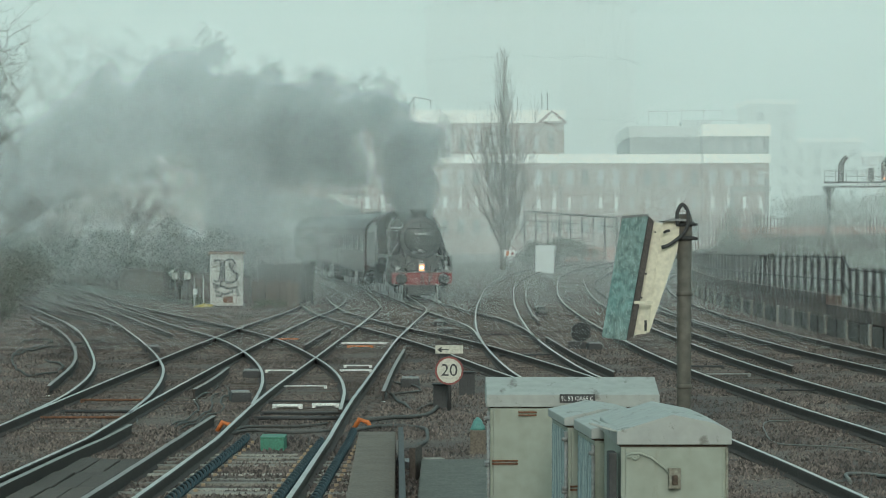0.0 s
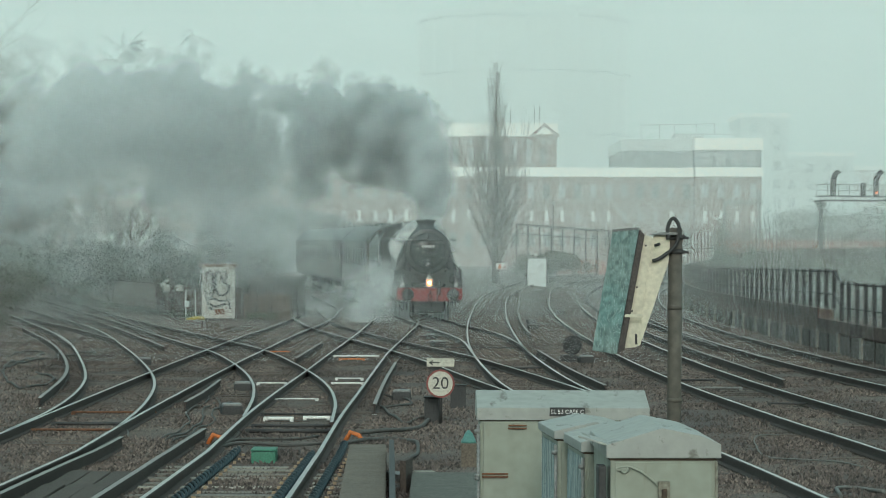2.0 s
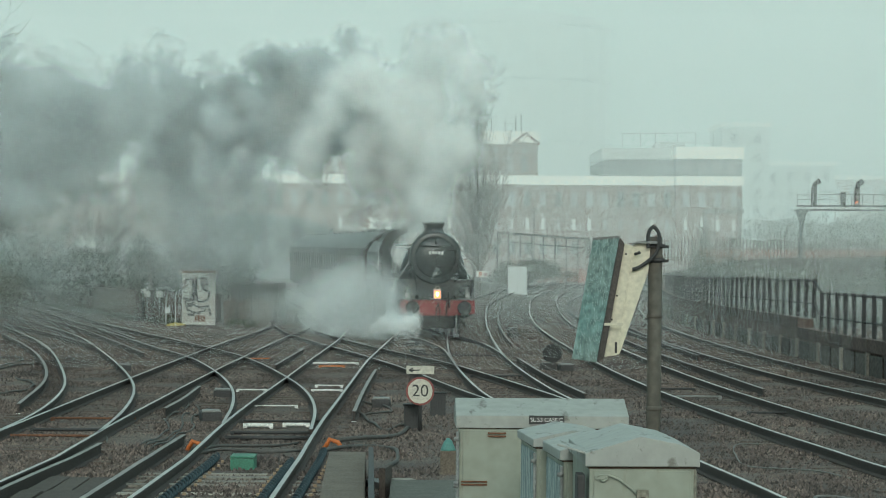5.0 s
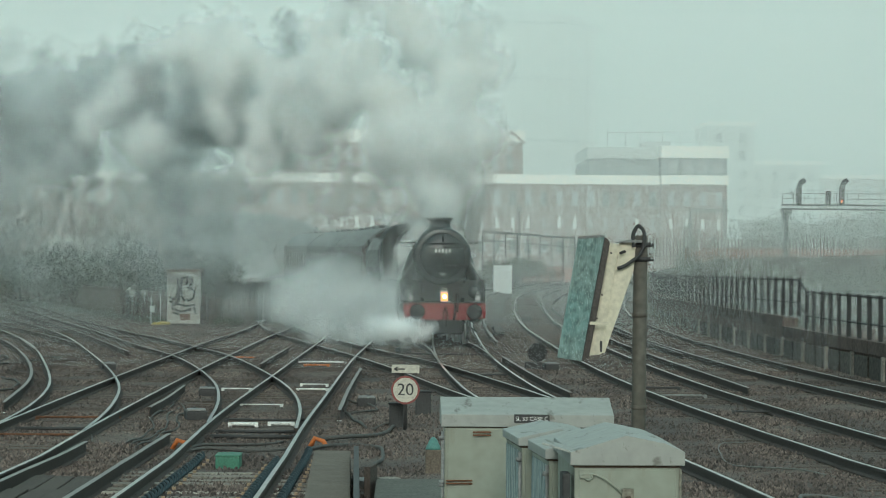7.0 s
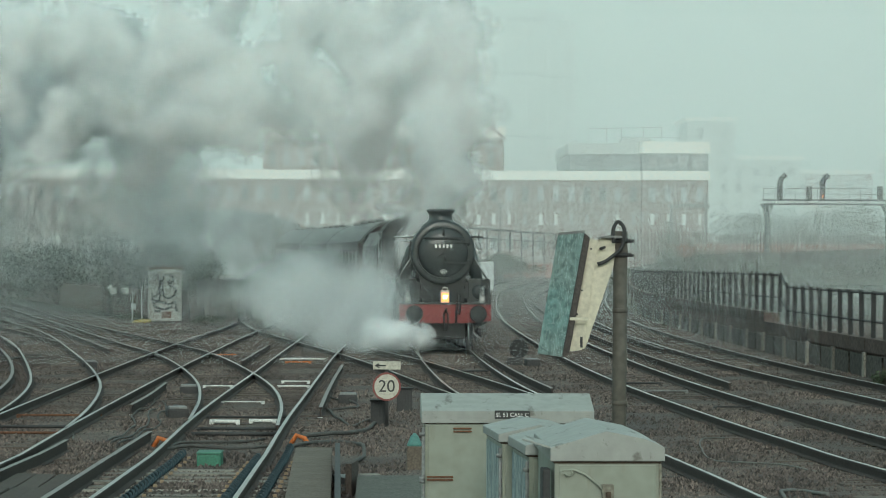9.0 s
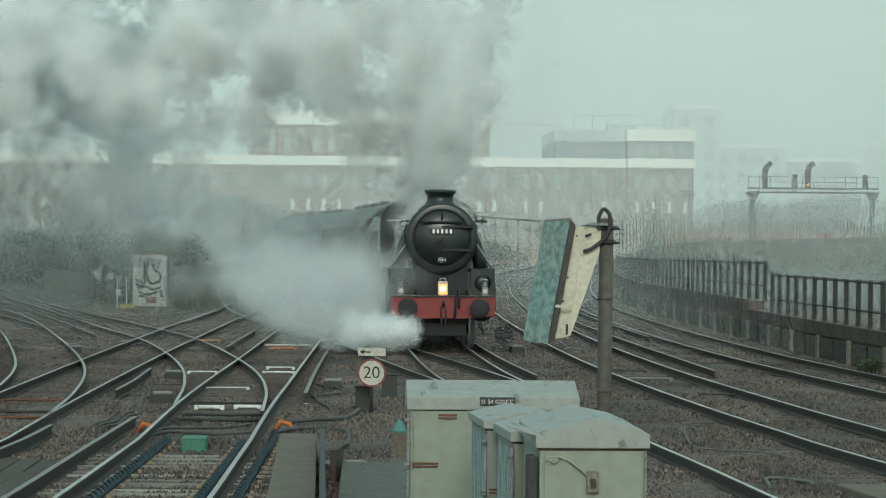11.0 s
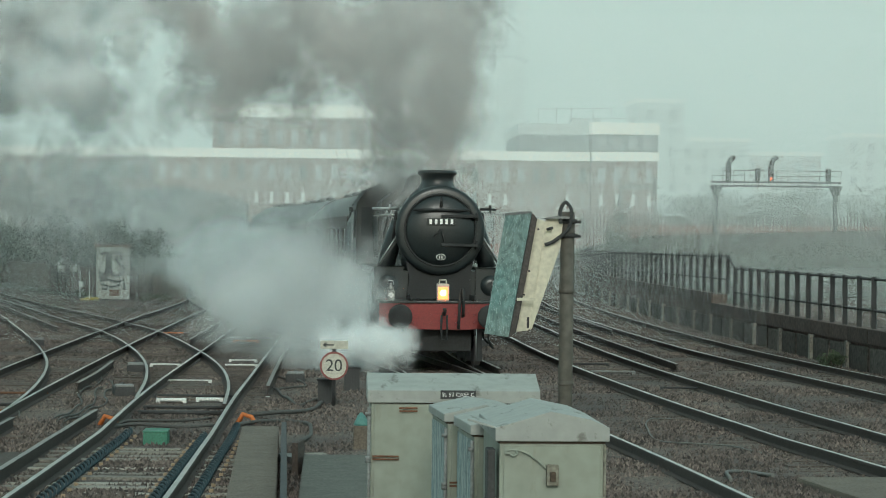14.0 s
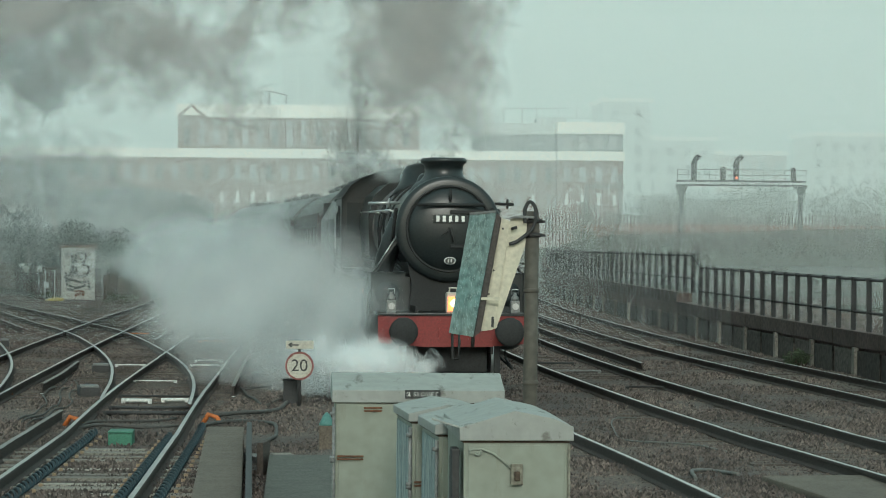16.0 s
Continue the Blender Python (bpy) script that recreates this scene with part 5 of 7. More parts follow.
def far_block(x, dist, w, z1, material, label):
    b = thing("far_building", label, "building", pose(x, dist, 0))
    part("wall", box(bmesh.new(), -w / 2, w / 2, 0, 20, -3, z1), material, b)
    part("roof", box(bmesh.new(), -w / 2 - 0.4, w / 2 + 0.4, -0.4, 20.4, z1, z1 + 0.8), M_PARAPET, b)
    n = max(2, int(w / 3.2))
    for i in range(n):
        for k in range(int(z1 / 3.4) - 1):
            part("window", box(bmesh.new(), -w / 2 + (i + 0.5) * w / n - 0.7, -w / 2 + (i + 0.5) * w / n + 0.7, -0.1, 0.05, z1 - 3.2 - 3.4 * k, z1 - 1.4 - 3.4 * k), M_SLATE, b)


far_block(-7.0, 560, 2.6, 33, M_RENDER, "pale tower faint in the mist")
far_block(62, 500, 9, 28.5, M_RENDER, "pale office block faint in the mist")
far_block(75, 520, 14, 22, M_RENDER, "low pale block faint in the mist")
far_block(92, 540, 16, 20, M_BRICK, "low brick block faint in the mist")
far_block(115, 540, 20, 24, M_RENDER, "pale flats faint in the mist")
far_block(-45, 480, 30, 12, M_RENDER, "long low pale shed faint in the mist")


M_IRON = mat("dull_gantry_steel", (0.09, 0.1, 0.1), 0.7, vary=0.3, scale=3, bump=0.05)


def build_gantry():
    g = thing("signal_gantry", "grey steel signal gantry over the far tracks", "signal gantry", pose(31.16, 220, 0.08))
    for x in (0.8, 10.8):
        bm = bmesh.new()
        box(bm, x - 0.16, x + 0.16, -0.2, 0.2, -1, 7.0, 0.02)
        prism(bm, ((x - 0.6, 7.0), (x + 0.6, 7.0), (x + 0.17, 6.2), (x - 0.17, 6.2)), -0.15, 0.15)
        part("post", bm, M_IRON, g)
    bm = bmesh.new()
    for z in (7.0, 7.35):
        box(bm, 0.4, 11.2, -0.3, 0.3, z - 0.07, z + 0.07)
    for i in range(18):
        x = 0.6 + 0.6 * i
        tube(bm, [(x, -0.3, 7.0), (x + 0.3, -0.3, 7.35), (x + 0.6, -0.3, 7.0)], 0.03, 4)
    part("beam", bm, M_IRON, g)
    bm = bmesh.new()
    for i in range(13):
        x = 0.4 + 0.9 * i
        tube(bm, [(x, -0.4, 7.35), (x, -0.4, 8.3)], 0.025, 5)
    for z in (7.85, 8.3):
        tube(bm, [(0.4, -0.4, z), (11.2, -0.4, z)], 0.025, 5)
    part("handrail", bm, M_GREY, g)
    for x, lit in ((1.75, False), (5.3, True)):
        bm = bmesh.new()
        box(bm, x - 0.24, x + 0.24, -0.6, -0.45, 7.35, 8.9, 0.05)
        tube(bm, [(x, -0.5, 8.8), (x + 0.15, -0.55, 9.15), (x + 0.5, -0.6, 9.45)], 0.22, 10)
        hd = part("signal_head", bm, M_DARK, g)
        bm = bmesh.new()
        lathe(bm, [(0.09, -0.66), (0.09, -0.6)], 'Y', 12, (x + 0.0, 0, 7.65))
        part("signal_lens", bm, GLOW_RED if lit else M_DARK, hd)
    for x in (4.2, 10.1):
        part("signal_box", box(bmesh.new(), x - 0.22, x + 0.22, -0.6, -0.4, 7.4, 8.5, 0.03), M_DARK, g)


GLOW_RED = glow("signal_red", (1.0, 0.12, 0.04), 6.0)
build_gantry()


# ---- parapet wall and iron fence ----
FENCE_WAY = spline(((12.3, 36), (11.45, 48), (11.2, 62), (11.2, 75), (11.4, 95), (12.2, 125), (14.9, 158), (19.4, 200), (28, 250)), 0.5)


M_RUSTBEAM = mat("rusty_brown_beam", (0.075, 0.052, 0.044), 0.9, vary=0.6, scale=1.5, fine=14, rand=0.25, bump=0.2)
M_PANEL = mat("stained_concrete_panel", (0.075, 0.066, 0.058), 0.9, vary=0.9, scale=2.5, fine=14, rand=0.35, bump=0.2, dirt=(0.05, 0.045, 0.04))


def build_parapet():
    w = thing("parapet_wall", "dark brick viaduct parapet with rusty iron panels", "parapet wall", kind="structure")
    bm = bmesh.new()
    pts = FENCE_WAY[::8]
    prev = None
    for i, p in enumerate(pts):
        z = ground_z(p.y)
        d = (pts[min(i + 1, len(pts) - 1)] - pts[max(i - 1, 0)]).normalized()
        s = Vector((d.y, -d.x, 0)) * 0.2
        ring = [bm.verts.new(p - s + Vector((0, 0, z - 0.4))), bm.verts.new(p + s + Vector((0, 0, z - 0.4))), bm.verts.new(p + s + Vector((0, 0, z + 0.72))), bm.verts.new(p - s + Vector((0, 0, z + 0.72)))]
        if prev:
            for j in range(4):
                bm.faces.new((prev[j], prev[(j + 1) % 4], ring[(j + 1) % 4], ring[j]))
        prev = ring
    bmesh.ops.recalc_face_normals(bm, faces=bm.faces)
    part("wall", bm, M_BRICKDARK, w)
    for k, (p, q) in enumerate(zip(FENCE_WAY[::4], FENCE_WAY[4::4])):
        if p.y > 170:
            break
        z, d = ground_z(p.y), q - p
        turn = -math.degrees(math.atan2(d.x, d.y))
        ln = d.length
        step = 0.28 if p.y > 74 else 0.0
        b = part("rusty_beam", box(bmesh.new(), -0.26, -0.2, 0, ln - 0.02, 0.42 + step, 0.74 + step, 0.01), M_RUSTBEAM, w)
        b.matrix_basis = pose(p.x, p.y, z, 0, 0, turn)
        if step:
            b = part("raised_course", box(bmesh.new(), -0.2, 0.2, 0, ln, 0.7, 0.7 + step), M_BRICKDARK, w)
            b.matrix_basis = pose(p.x, p.y, z, 0, 0, turn)
        if k % 2 == 0:
            b = part("pilaster", box(bmesh.new(), -0.3, -0.2, -0.12, 0.12, -0.2, 0.42, 0.012), M_CONCRETE, w)
            b.matrix_basis = pose(p.x, p.y, z, 0, 0, turn)
        b = part("panel", box(bmesh.new(), -0.24, -0.2, 0.12, ln - 0.12, -0.2, 0.36, 0.012), M_PANEL, w)
        b.matrix_basis = pose(p.x, p.y, z, 0, 0, turn)
    f = thing("iron_fence", "dark iron post fence with two rails along the parapet", "fence")
    run = np.concatenate(([0], np.cumsum([(b - a).length for a, b in zip(FENCE_WAY, FENCE_WAY[1:])])))
    fx, fy = [p.x for p in FENCE_WAY], [p.y for p in FENCE_WAY]
    bm = bmesh.new()
    box(bm, -0.05, 0.05, -0.04, 0.04, 0, 1.1)
    me_a = bpy.data.meshes.new("post")
    bm.to_mesh(me_a)
    bm.free()
    me_a.materials.append(M_DARK)
    s = 0.5
    rail_lo, rail_hi = [], []
    while s < run[-1] and s < 210:
        x, y = np.interp(s, run, fx), np.interp(s, run, fy)
        z = 0.7 - 0.15 * min(max((y - 74) / 60, 0), 1.5)
        ob = new("post", me_a)
        ob.parent = f
        tall = y > 74
        ob.matrix_basis = pose(x, y, z + (0.33 if tall else 0), 0, random.uniform(-0.6, 0.6), -20)
        rail_lo.append((x, y, z + (0.74 if tall else 0.4)))
        rail_hi.append((x, y, z + (1.38 if tall else 1.05)))
        s += (1.6 if tall else 1.42) + random.uniform(-0.1, 0.1)
    for rail in (rail_lo, rail_hi):
        part("fence_rail", tube(bmesh.new(), rail, 0.03, 6), M_DARK, f)


build_parapet()


# ---- left-hand lineside: wall, cabin, fences and small posts ----
M_DAUB = mat("dark_daub_paint", (0.05, 0.055, 0.055), 0.7, vary=0.3, bump=0)
M_CABIN = mat("whitewashed_cabin", (0.46, 0.46, 0.43), 0.8, vary=0.5, scale=1.5, fine=12, bump=0.15, dirt=(0.25, 0.2, 0.17))
M_YELLOW = mat("yellow_plastic_sack", (0.45, 0.36, 0.1), 0.5, vary=0.6, scale=6, bump=0.05)


def build_lineside():
    w = thing("lineside_wall", "low dark brick lineside wall", "wall", kind="structure")
    way = spline(((-8.6, 116), (-10.5, 119), (-14.6, 130), (-24.8, 168), (-36, 205)), 2.0)
    bm = bmesh.new()
    prev = None
    for i, p in enumerate(way):
        z = ground_z(p.y)
        d = (way[min(i + 1, len(way) - 1)] - way[max(i - 1, 0)]).normalized()
        s = Vector((d.y, -d.x, 0)) * 0.15
        ring = [bm.verts.new(p + s * k + Vector((0, 0, z + v))) for k, v in ((-1, -0.4), (1, -0.4), (1, 0.9), (1.3, 0.92), (1.3, 1.02), (-1.3, 1.02), (-1.3, 0.92), (-1, 0.9))]
        if prev:
            for j in range(8):
                bm.faces.new((prev[j], prev[(j + 1) % 8], ring[(j + 1) % 8], ring[j]))
        prev = ring
    bmesh.ops.recalc_face_normals(bm, faces=bm.faces)
    part("wall", bm, M_BRICKDARK, w)
    c = thing("relay_cabin", "small white cabin daubed with dark looping marks", "cabin", pose(-8.95, 110, ground_z(110) - 0.25, 0, 0, 6))
    part("body", box(bmesh.new(), -0.68, 0.68, 0, 1.3, 0, 2.25, 0.02), M_CABIN, c)
    part("roof", box(bmesh.new(), -0.76, 0.76, -0.08, 1.4, 2.25, 2.36, 0.02), M_RUST, c, "rusty brown flat roof")
    part("vent", box(bmesh.new(), -0.15, 0.25, -0.03, 0.0, 0.25, 0.5, 0.01), M_RUST, c)
    for stroke in (((-0.55, 1.95), (-0.3, 2.0), (-0.28, 1.3), (-0.42, 1.1), (-0.58, 1.25)), ((-0.1, 2.0), (0.25, 2.02), (0.33, 1.8), (0.15, 1.62), (0.42, 1.45), (0.35, 1.15), (0.0, 1.08), (-0.12, 1.5), (-0.1, 2.0)), ((-0.22, 1.9), (-0.2, 1.2), (-0.35, 0.95), (-0.6, 1.05)), ((0.05, 1.8), (0.2, 1.8)), ((0.12, 1.7), (0.13, 1.9)),
                   ((-0.55, 0.85), (-0.2, 0.92), (0.1, 0.82), (0.45, 0.9)), ((-0.5, 0.75), (-0.1, 0.6), (0.3, 0.72)), ((-0.45, 0.55), (-0.2, 0.5)), ((0.42, 0.8), (0.48, 0.5))):
        way2 = spline(stroke, 0.08)
        bm = bmesh.new()
        prev = None
        for k, a in enumerate(way2):
            d = (way2[min(k + 1, len(way2) - 1)] - way2[max(k - 1, 0)]).normalized()
            s = Vector((-d.y, d.x, 0)) * 0.048
            pair = [bm.verts.new((v.x, -0.004, v.y)) for v in (a - s, a + s)]
            if prev:
                bm.faces.new((prev[0], prev[1], pair[1], pair[0]))
            prev = pair
        part("daub", bm, M_DAUB, c)
    # palisade behind the cabin
    f = thing("palisade_fence", "dark weathered timber palisade fence", "fence")
    me = chunk_mesh("paling", 0.1, 0.03, 1.75, M_DARK, 0.02)
    for i in range(22):
        ob = new("paling", me)
        ob.parent = f
        ob.matrix_basis = pose(-7.75 + 0.105 * i, 112 + 0.03 * i, ground_z(112) + 1.55 + random.uniform(-0.04, 0.05), 0, random.uniform(-2, 2), 0)
    for z in (0.4, 1.2):
        part("fence_rail", box(bmesh.new(), -7.8, -5.45, 112.05, 112.12, z, z + 0.09), M_DARK, f)
    f = thing("timber_bay", "low rotten timber sleeper bay", "timber wall")
    me = chunk_mesh("plank", 0.24, 0.06, 1.2, M_SLEEPER, 0.03)
    for i in range(7):
        ob = new("plank", me)
        ob.parent = f
        ob.matrix_basis = pose(-7.6 + 0.27 * i, 107 + 0.1 * i, ground_z(107) + random.uniform(0.75, 1.0), 0, random.uniform(-3, 3), 0)
    # posts and little signs
    for x, y in ((-11.9, 118), (-11.35, 118)):
        t = thing("small_sign", "small pale sign board on a post", "sign", pose(x, y, ground_z(y) - 0.2))
        part("post", tube(bmesh.new(), [(0, 0, 0), (0, 0, 1.1)], 0.03, 6), M_GREY, t)
        part("board", box(bmesh.new(), -0.15, 0.15, -0.05, -0.03, 1.02, 1.3, 0.01), M_CABIN, t)
    t = thing("white_frame", "white tubular steel frame by the cabin", "frame", pose(-10.2, 111, ground_z(111) - 0.2))
    part("tube", tube(bmesh.new(), [(-0.2, 0, 0), (-0.2, 0, 1.2), (0.18, 0, 1.25), (0.2, 0, 0)], 0.025, 6), M_RENDER, t)
    part("box", box(bmesh.new(), -0.25, -0.05, -0.1, 0.1, 0.5, 0.75, 0.02), M_RENDER, t)
    t = thing("leaning_post", "leaning pale marker board on a post", "post", pose(-12.4, 121, ground_z(121) - 0.2))
    part("post", tube(bmesh.new(), [(0, 0, 0), (0, 0, 1.25)], 0.05, 6), M_DARK, t)
    part("board", box(bmesh.new(), -0.1, 0.45, -0.03, 0.0, -0.05, 0.05, 0.01), M_WHITE, t).matrix_basis = pose(0, 0, 1.25, 0, -38, 0)
    t = thing("yellow_sack", "crumpled yellow plastic sack on the ground", "sack", pose(-9.65, 108, ground_z(108) - 0.22))
    bm = bmesh.new()
    bmesh.ops.create_icosphere(bm, subdivisions=3, radius=0.3)
    for v in bm.verts:
        v.co *= 1 + 0.5 * noise.noise(v.co * 5)
        v.co.z = max(0, v.co.z * 0.7)
        v.co.x *= 1.4
    part("sack", bm, M_YELLOW, t)


build_lineside()


def build_verge():
    """Rough grass and dirt between the left-hand tracks and the wall."""
    bm = bmesh.new()
    rows = []
    for i in range(40):
        t = i / 39
        y = 104 + 75 * t
        xr, xl = -7.2 - 16.5 * t ** 1.05, -9.8 - 22 * t
        rows.append([bm.verts.new((xr + (xl - xr) * k, y + 4 * k, ground_z(y) - 0.19 + 0.12 * k + 0.06 * noise.noise((i * 0.8, k * 5, 0)))) for k in (0, 0.3, 0.65, 1.2)])
    for a, b in zip(rows, rows[1:]):
        for j in range(3):
            bm.faces.new((a[j], b[j], b[j + 1], a[j + 1])).smooth = True
    bmesh.ops.recalc_face_normals(bm, faces=bm.faces)
    tagged(part("verge", bm, M_VERGE), "rough dark grass verge beside the tracks", "verge", kind="structure")


def build_waste():
    """Dark waste ground beyond the parapet."""
    bm = bmesh.new()
    rows = []
    for i in range(30):
        y = 40 + 170 * i / 29
        x0 = float(np.interp(y, [p.y for p in FENCE_WAY], [p.x for p in FENCE_WAY])) + 0.3
        rows.append([bm.verts.new((x0 + k, y, ground_z(y) - 0.15 + 0.3 * noise.noise((i * 0.5, k * 0.3, 2)) * (k > 1))) for k in (0, 2, 5, 10, 20, 34, 60)])
    for a, b in zip(rows, rows[1:]):
        for j in range(6):
            bm.faces.new((a[j], a[j + 1], b[j + 1], b[j])).smooth = True
    bmesh.ops.recalc_face_normals(bm, faces=bm.faces)
    tagged(part("waste_ground", bm, M_VERGE), "dark scrubby waste ground beyond the parapet", "ground", kind="structure")


M_VERGE = mat("dark_verge", (0.036, 0.04, 0.026), 0.95, vary=0.8, scale=0.8, fine=9, bump=0.6, dirt=(0.045, 0.037, 0.028))
build_verge()
build_waste()


def build_middle_distance():
    c = thing("trackside_cabinet", "pale grey trackside cabinet beside the curve", "cabinet", pose(7.15, 186, ground_z(186) - 0.2))
    part("body", box(bmesh.new(), -0.65, 0.65, 0, 0.8, 0, 2.0, 0.02), M_RENDER, c)
    part("door", box(bmesh.new(), -0.6, 0.0, -0.02, 0.0, 0.1, 1.9, 0.01), M_RENDER, c)
    part("roof", box(bmesh.new(), -0.7, 0.7, -0.05, 0.85, 2.0, 2.06, 0.01), M_GREY, c)
    b = thing("brick_wall", "low red brick wall beyond the curve", "wall", pose(13.5, 250, ground_z(250) - 0.3))
    part("wall", box(bmesh.new(), -2.0, 2.6, 0, 0.4, 0, 1.5), M_REDBRICK, b)
    part("coping", box(bmesh.new(), -2.1, 2.7, -0.05, 0.45, 1.5, 1.62), M_BRICKDARK, b)
    t = thing("small_sign", "small red and white sign board on a post", "sign", pose(4.3, 172, ground_z(172) - 0.2))
    part("post", tube(bmesh.new(), [(0, 0, 0), (0, 0, 1.7)], 0.03, 6), M_GREY, t)
    bd = part("board", box(bmesh.new(), -0.36, 0.36, -0.05, -0.03, 1.4, 1.8, 0.01), M_WHITE, t)
    part("mark", box(bmesh.new(), -0.2, -0.02, -0.056, -0.05, 1.45, 1.75), M_ORANGE, bd)
    part("mark", box(bmesh.new(), 0.1, 0.3, -0.056, -0.05, 1.5, 1.65), M_RED, bd)
    r = thing("bridge_railing", "dark bridge railing on a ramp beyond the trees", "railing", pose(0, 235, 0))
    pts = [(7.2 + 1.02 * i, 0, 5.2 - 0.07 * i) for i in range(9)]
    part("rail", tube(bmesh.new(), pts, 0.09, 6), M_DARK, r)
    part("rail", tube(bmesh.new(), [(x, y, z - 0.8) for x, y, z in pts], 0.05, 6), M_DARK, r)
    for x, y, z in pts:
        part("post", tube(bmesh.new(), [(x, y, 0.3), (x, y, z)], 0.06, 6), M_DARK, r)
    lp = thing("lamp_post", "slender grey lamp post fading into mist", "lamp post", pose(10.2, 230, 0))
    part("pole", tube(bmesh.new(), [(0, 0, 0), (0, 0, 7.0)], 0.09, 8, 0.06), M_GREY, lp)
    part("lantern", box(bmesh.new(), -0.2, 0.2, -0.2, 0.2, 6.9, 7.25, 0.04), M_GREY, lp)
    # far palings beyond the parapet
    f = thing("palisade_fence", "brown timber palisade fence beyond the parapet", "fence")
    me = chunk_mesh("paling", 0.07, 0.04, 2.9, M_BARK, 0.02)
    for i in range(110):
        ob = new("paling", me)
        ob.parent = f
        ob.matrix_basis = pose(19.5 + 0.27 * i, 208 + 0.01 * i, ground_z(208) + 3.9 + 0.12 * math.sin(i * 0.4) + random.uniform(-0.06, 0.06))
    part("fence_rail", box(bmesh.new(), 19.4, 49.4, 208, 208.06, 3.0, 3.1), M_BARK, f)
    b = thing("brick_wall", "long low red brick wall behind the palings", "wall", pose(0, 262, 0))
    part("wall", box(bmesh.new(), 28, 66, 0, 0.4, 0, 4.0), M_REDBRICK, b)
    part("coping", box(bmesh.new(), 27.9, 66.1, -0.05, 0.45, 4.0, 4.14), M_BRICKDARK, b)
    em = thing("embankment", "scrubby dark bank beyond the parapet", "bank", kind="structure")
    bm = bmesh.new()
    prism(bm, ((16, -0.5), (75, -0.5), (75, 3.3), (45, 3.5), (27, 2.9), (18.5, 1.2)), 209, 226)
    part("bank", bm, M_BANK, em)
    # overbridge portal frame behind the gantry, and low sheds on the left
    g = thing("portal_frame", "thin grey portal frame fading into mist", "portal frame", pose(31.6, 290, 0))
    part("post", box(bmesh.new(), -0.15, 0.15, -0.2, 0.2, 0, 8.3), M_GREY, g)
    part("post", box(bmesh.new(), 3.6, 3.9, -0.2, 0.2, 0, 9.6), M_GREY, g)
    part("beam", box(bmesh.new(), -0.2, 4.2, -0.2, 0.2, 8.1, 8.5), M_GREY, g)
    for x, y, ww, h, m, lab in ((-27.5, 240, 9.5, 4.6, M_RENDER, "long low white shed in the haze"), (-16, 262, 15, 7.2, M_SLATE, "low dark shed with curved roof in the haze")):
        s = thing("far_shed", lab, "shed", pose(x, y, 0))
        part("wall", box(bmesh.new(), -ww / 2, ww / 2, 0, 10, 0, h - 1.4), m, s)
        bm = bmesh.new()
        prism(bm, [(-ww / 2 - 0.2, h - 1.4)] + [(-ww / 2 + ww * i / 10, h - 1.4 + 1.4 * math.sin(math.pi * i / 10) ** 0.7) for i in range(11)] + [(ww / 2 + 0.2, h - 1.4)], -0.3, 10.3)
        part("roof", bm, m, s)


M_REDBRICK = mat("red_brick", (0.32, 0.13, 0.09), 0.9, vary=0.5, scale=0.7, fine=6, bump=0.2)
M_BANK = mat("scrubby_bank", (0.05, 0.055, 0.04), 0.95, vary=0.6, scale=0.5, fine=4, bump=0.5)
build_middle_distance()


# ---- mist: haze imitated by sheets of fine strips standing across the camera's view ----
def build_haze_veils():
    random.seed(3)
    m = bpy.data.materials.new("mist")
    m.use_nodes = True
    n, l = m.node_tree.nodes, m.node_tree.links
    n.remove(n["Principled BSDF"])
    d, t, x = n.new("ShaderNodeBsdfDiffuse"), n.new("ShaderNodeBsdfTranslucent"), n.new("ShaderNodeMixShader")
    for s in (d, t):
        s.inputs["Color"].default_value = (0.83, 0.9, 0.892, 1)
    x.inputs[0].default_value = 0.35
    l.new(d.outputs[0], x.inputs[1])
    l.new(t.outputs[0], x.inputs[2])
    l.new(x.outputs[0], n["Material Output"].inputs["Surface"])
    for cover, sheets in HAZE_VEILS:
        # unit-distance sheet, strips finer than a camera pixel, shared and scaled to each distance
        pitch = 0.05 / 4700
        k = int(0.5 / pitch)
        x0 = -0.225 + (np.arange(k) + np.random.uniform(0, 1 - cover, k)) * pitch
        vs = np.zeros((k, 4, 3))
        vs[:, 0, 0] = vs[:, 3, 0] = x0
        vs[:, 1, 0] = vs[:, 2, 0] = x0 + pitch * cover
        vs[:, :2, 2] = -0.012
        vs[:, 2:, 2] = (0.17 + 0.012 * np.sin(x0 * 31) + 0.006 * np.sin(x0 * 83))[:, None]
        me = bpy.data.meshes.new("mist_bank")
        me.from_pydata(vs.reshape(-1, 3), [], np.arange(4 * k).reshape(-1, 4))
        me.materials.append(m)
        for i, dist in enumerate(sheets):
            ob = tagged(new("mist_bank", me), "sheet of fine upright strips standing in for winter mist", "mist", kind="stuff", group="mist banks")
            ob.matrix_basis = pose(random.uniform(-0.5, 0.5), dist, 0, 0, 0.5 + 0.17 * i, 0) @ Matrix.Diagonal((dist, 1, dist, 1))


HAZE_VEILS = ((0.048, (66, 80, 96, 109, 124, 142, 162, 186)), (0.2, (240, 325)), (0.28, (410, 440, 480, 540, 590)))
build_haze_veils()


# ---- smoke and steam: soft billows, each a rigid cluster of curved wisps ----
scene.cycles.transparent_max_bounces = 512
scene.cycles.max_bounces, scene.cycles.diffuse_bounces, scene.cycles.transmission_bounces = 16, 12, 12


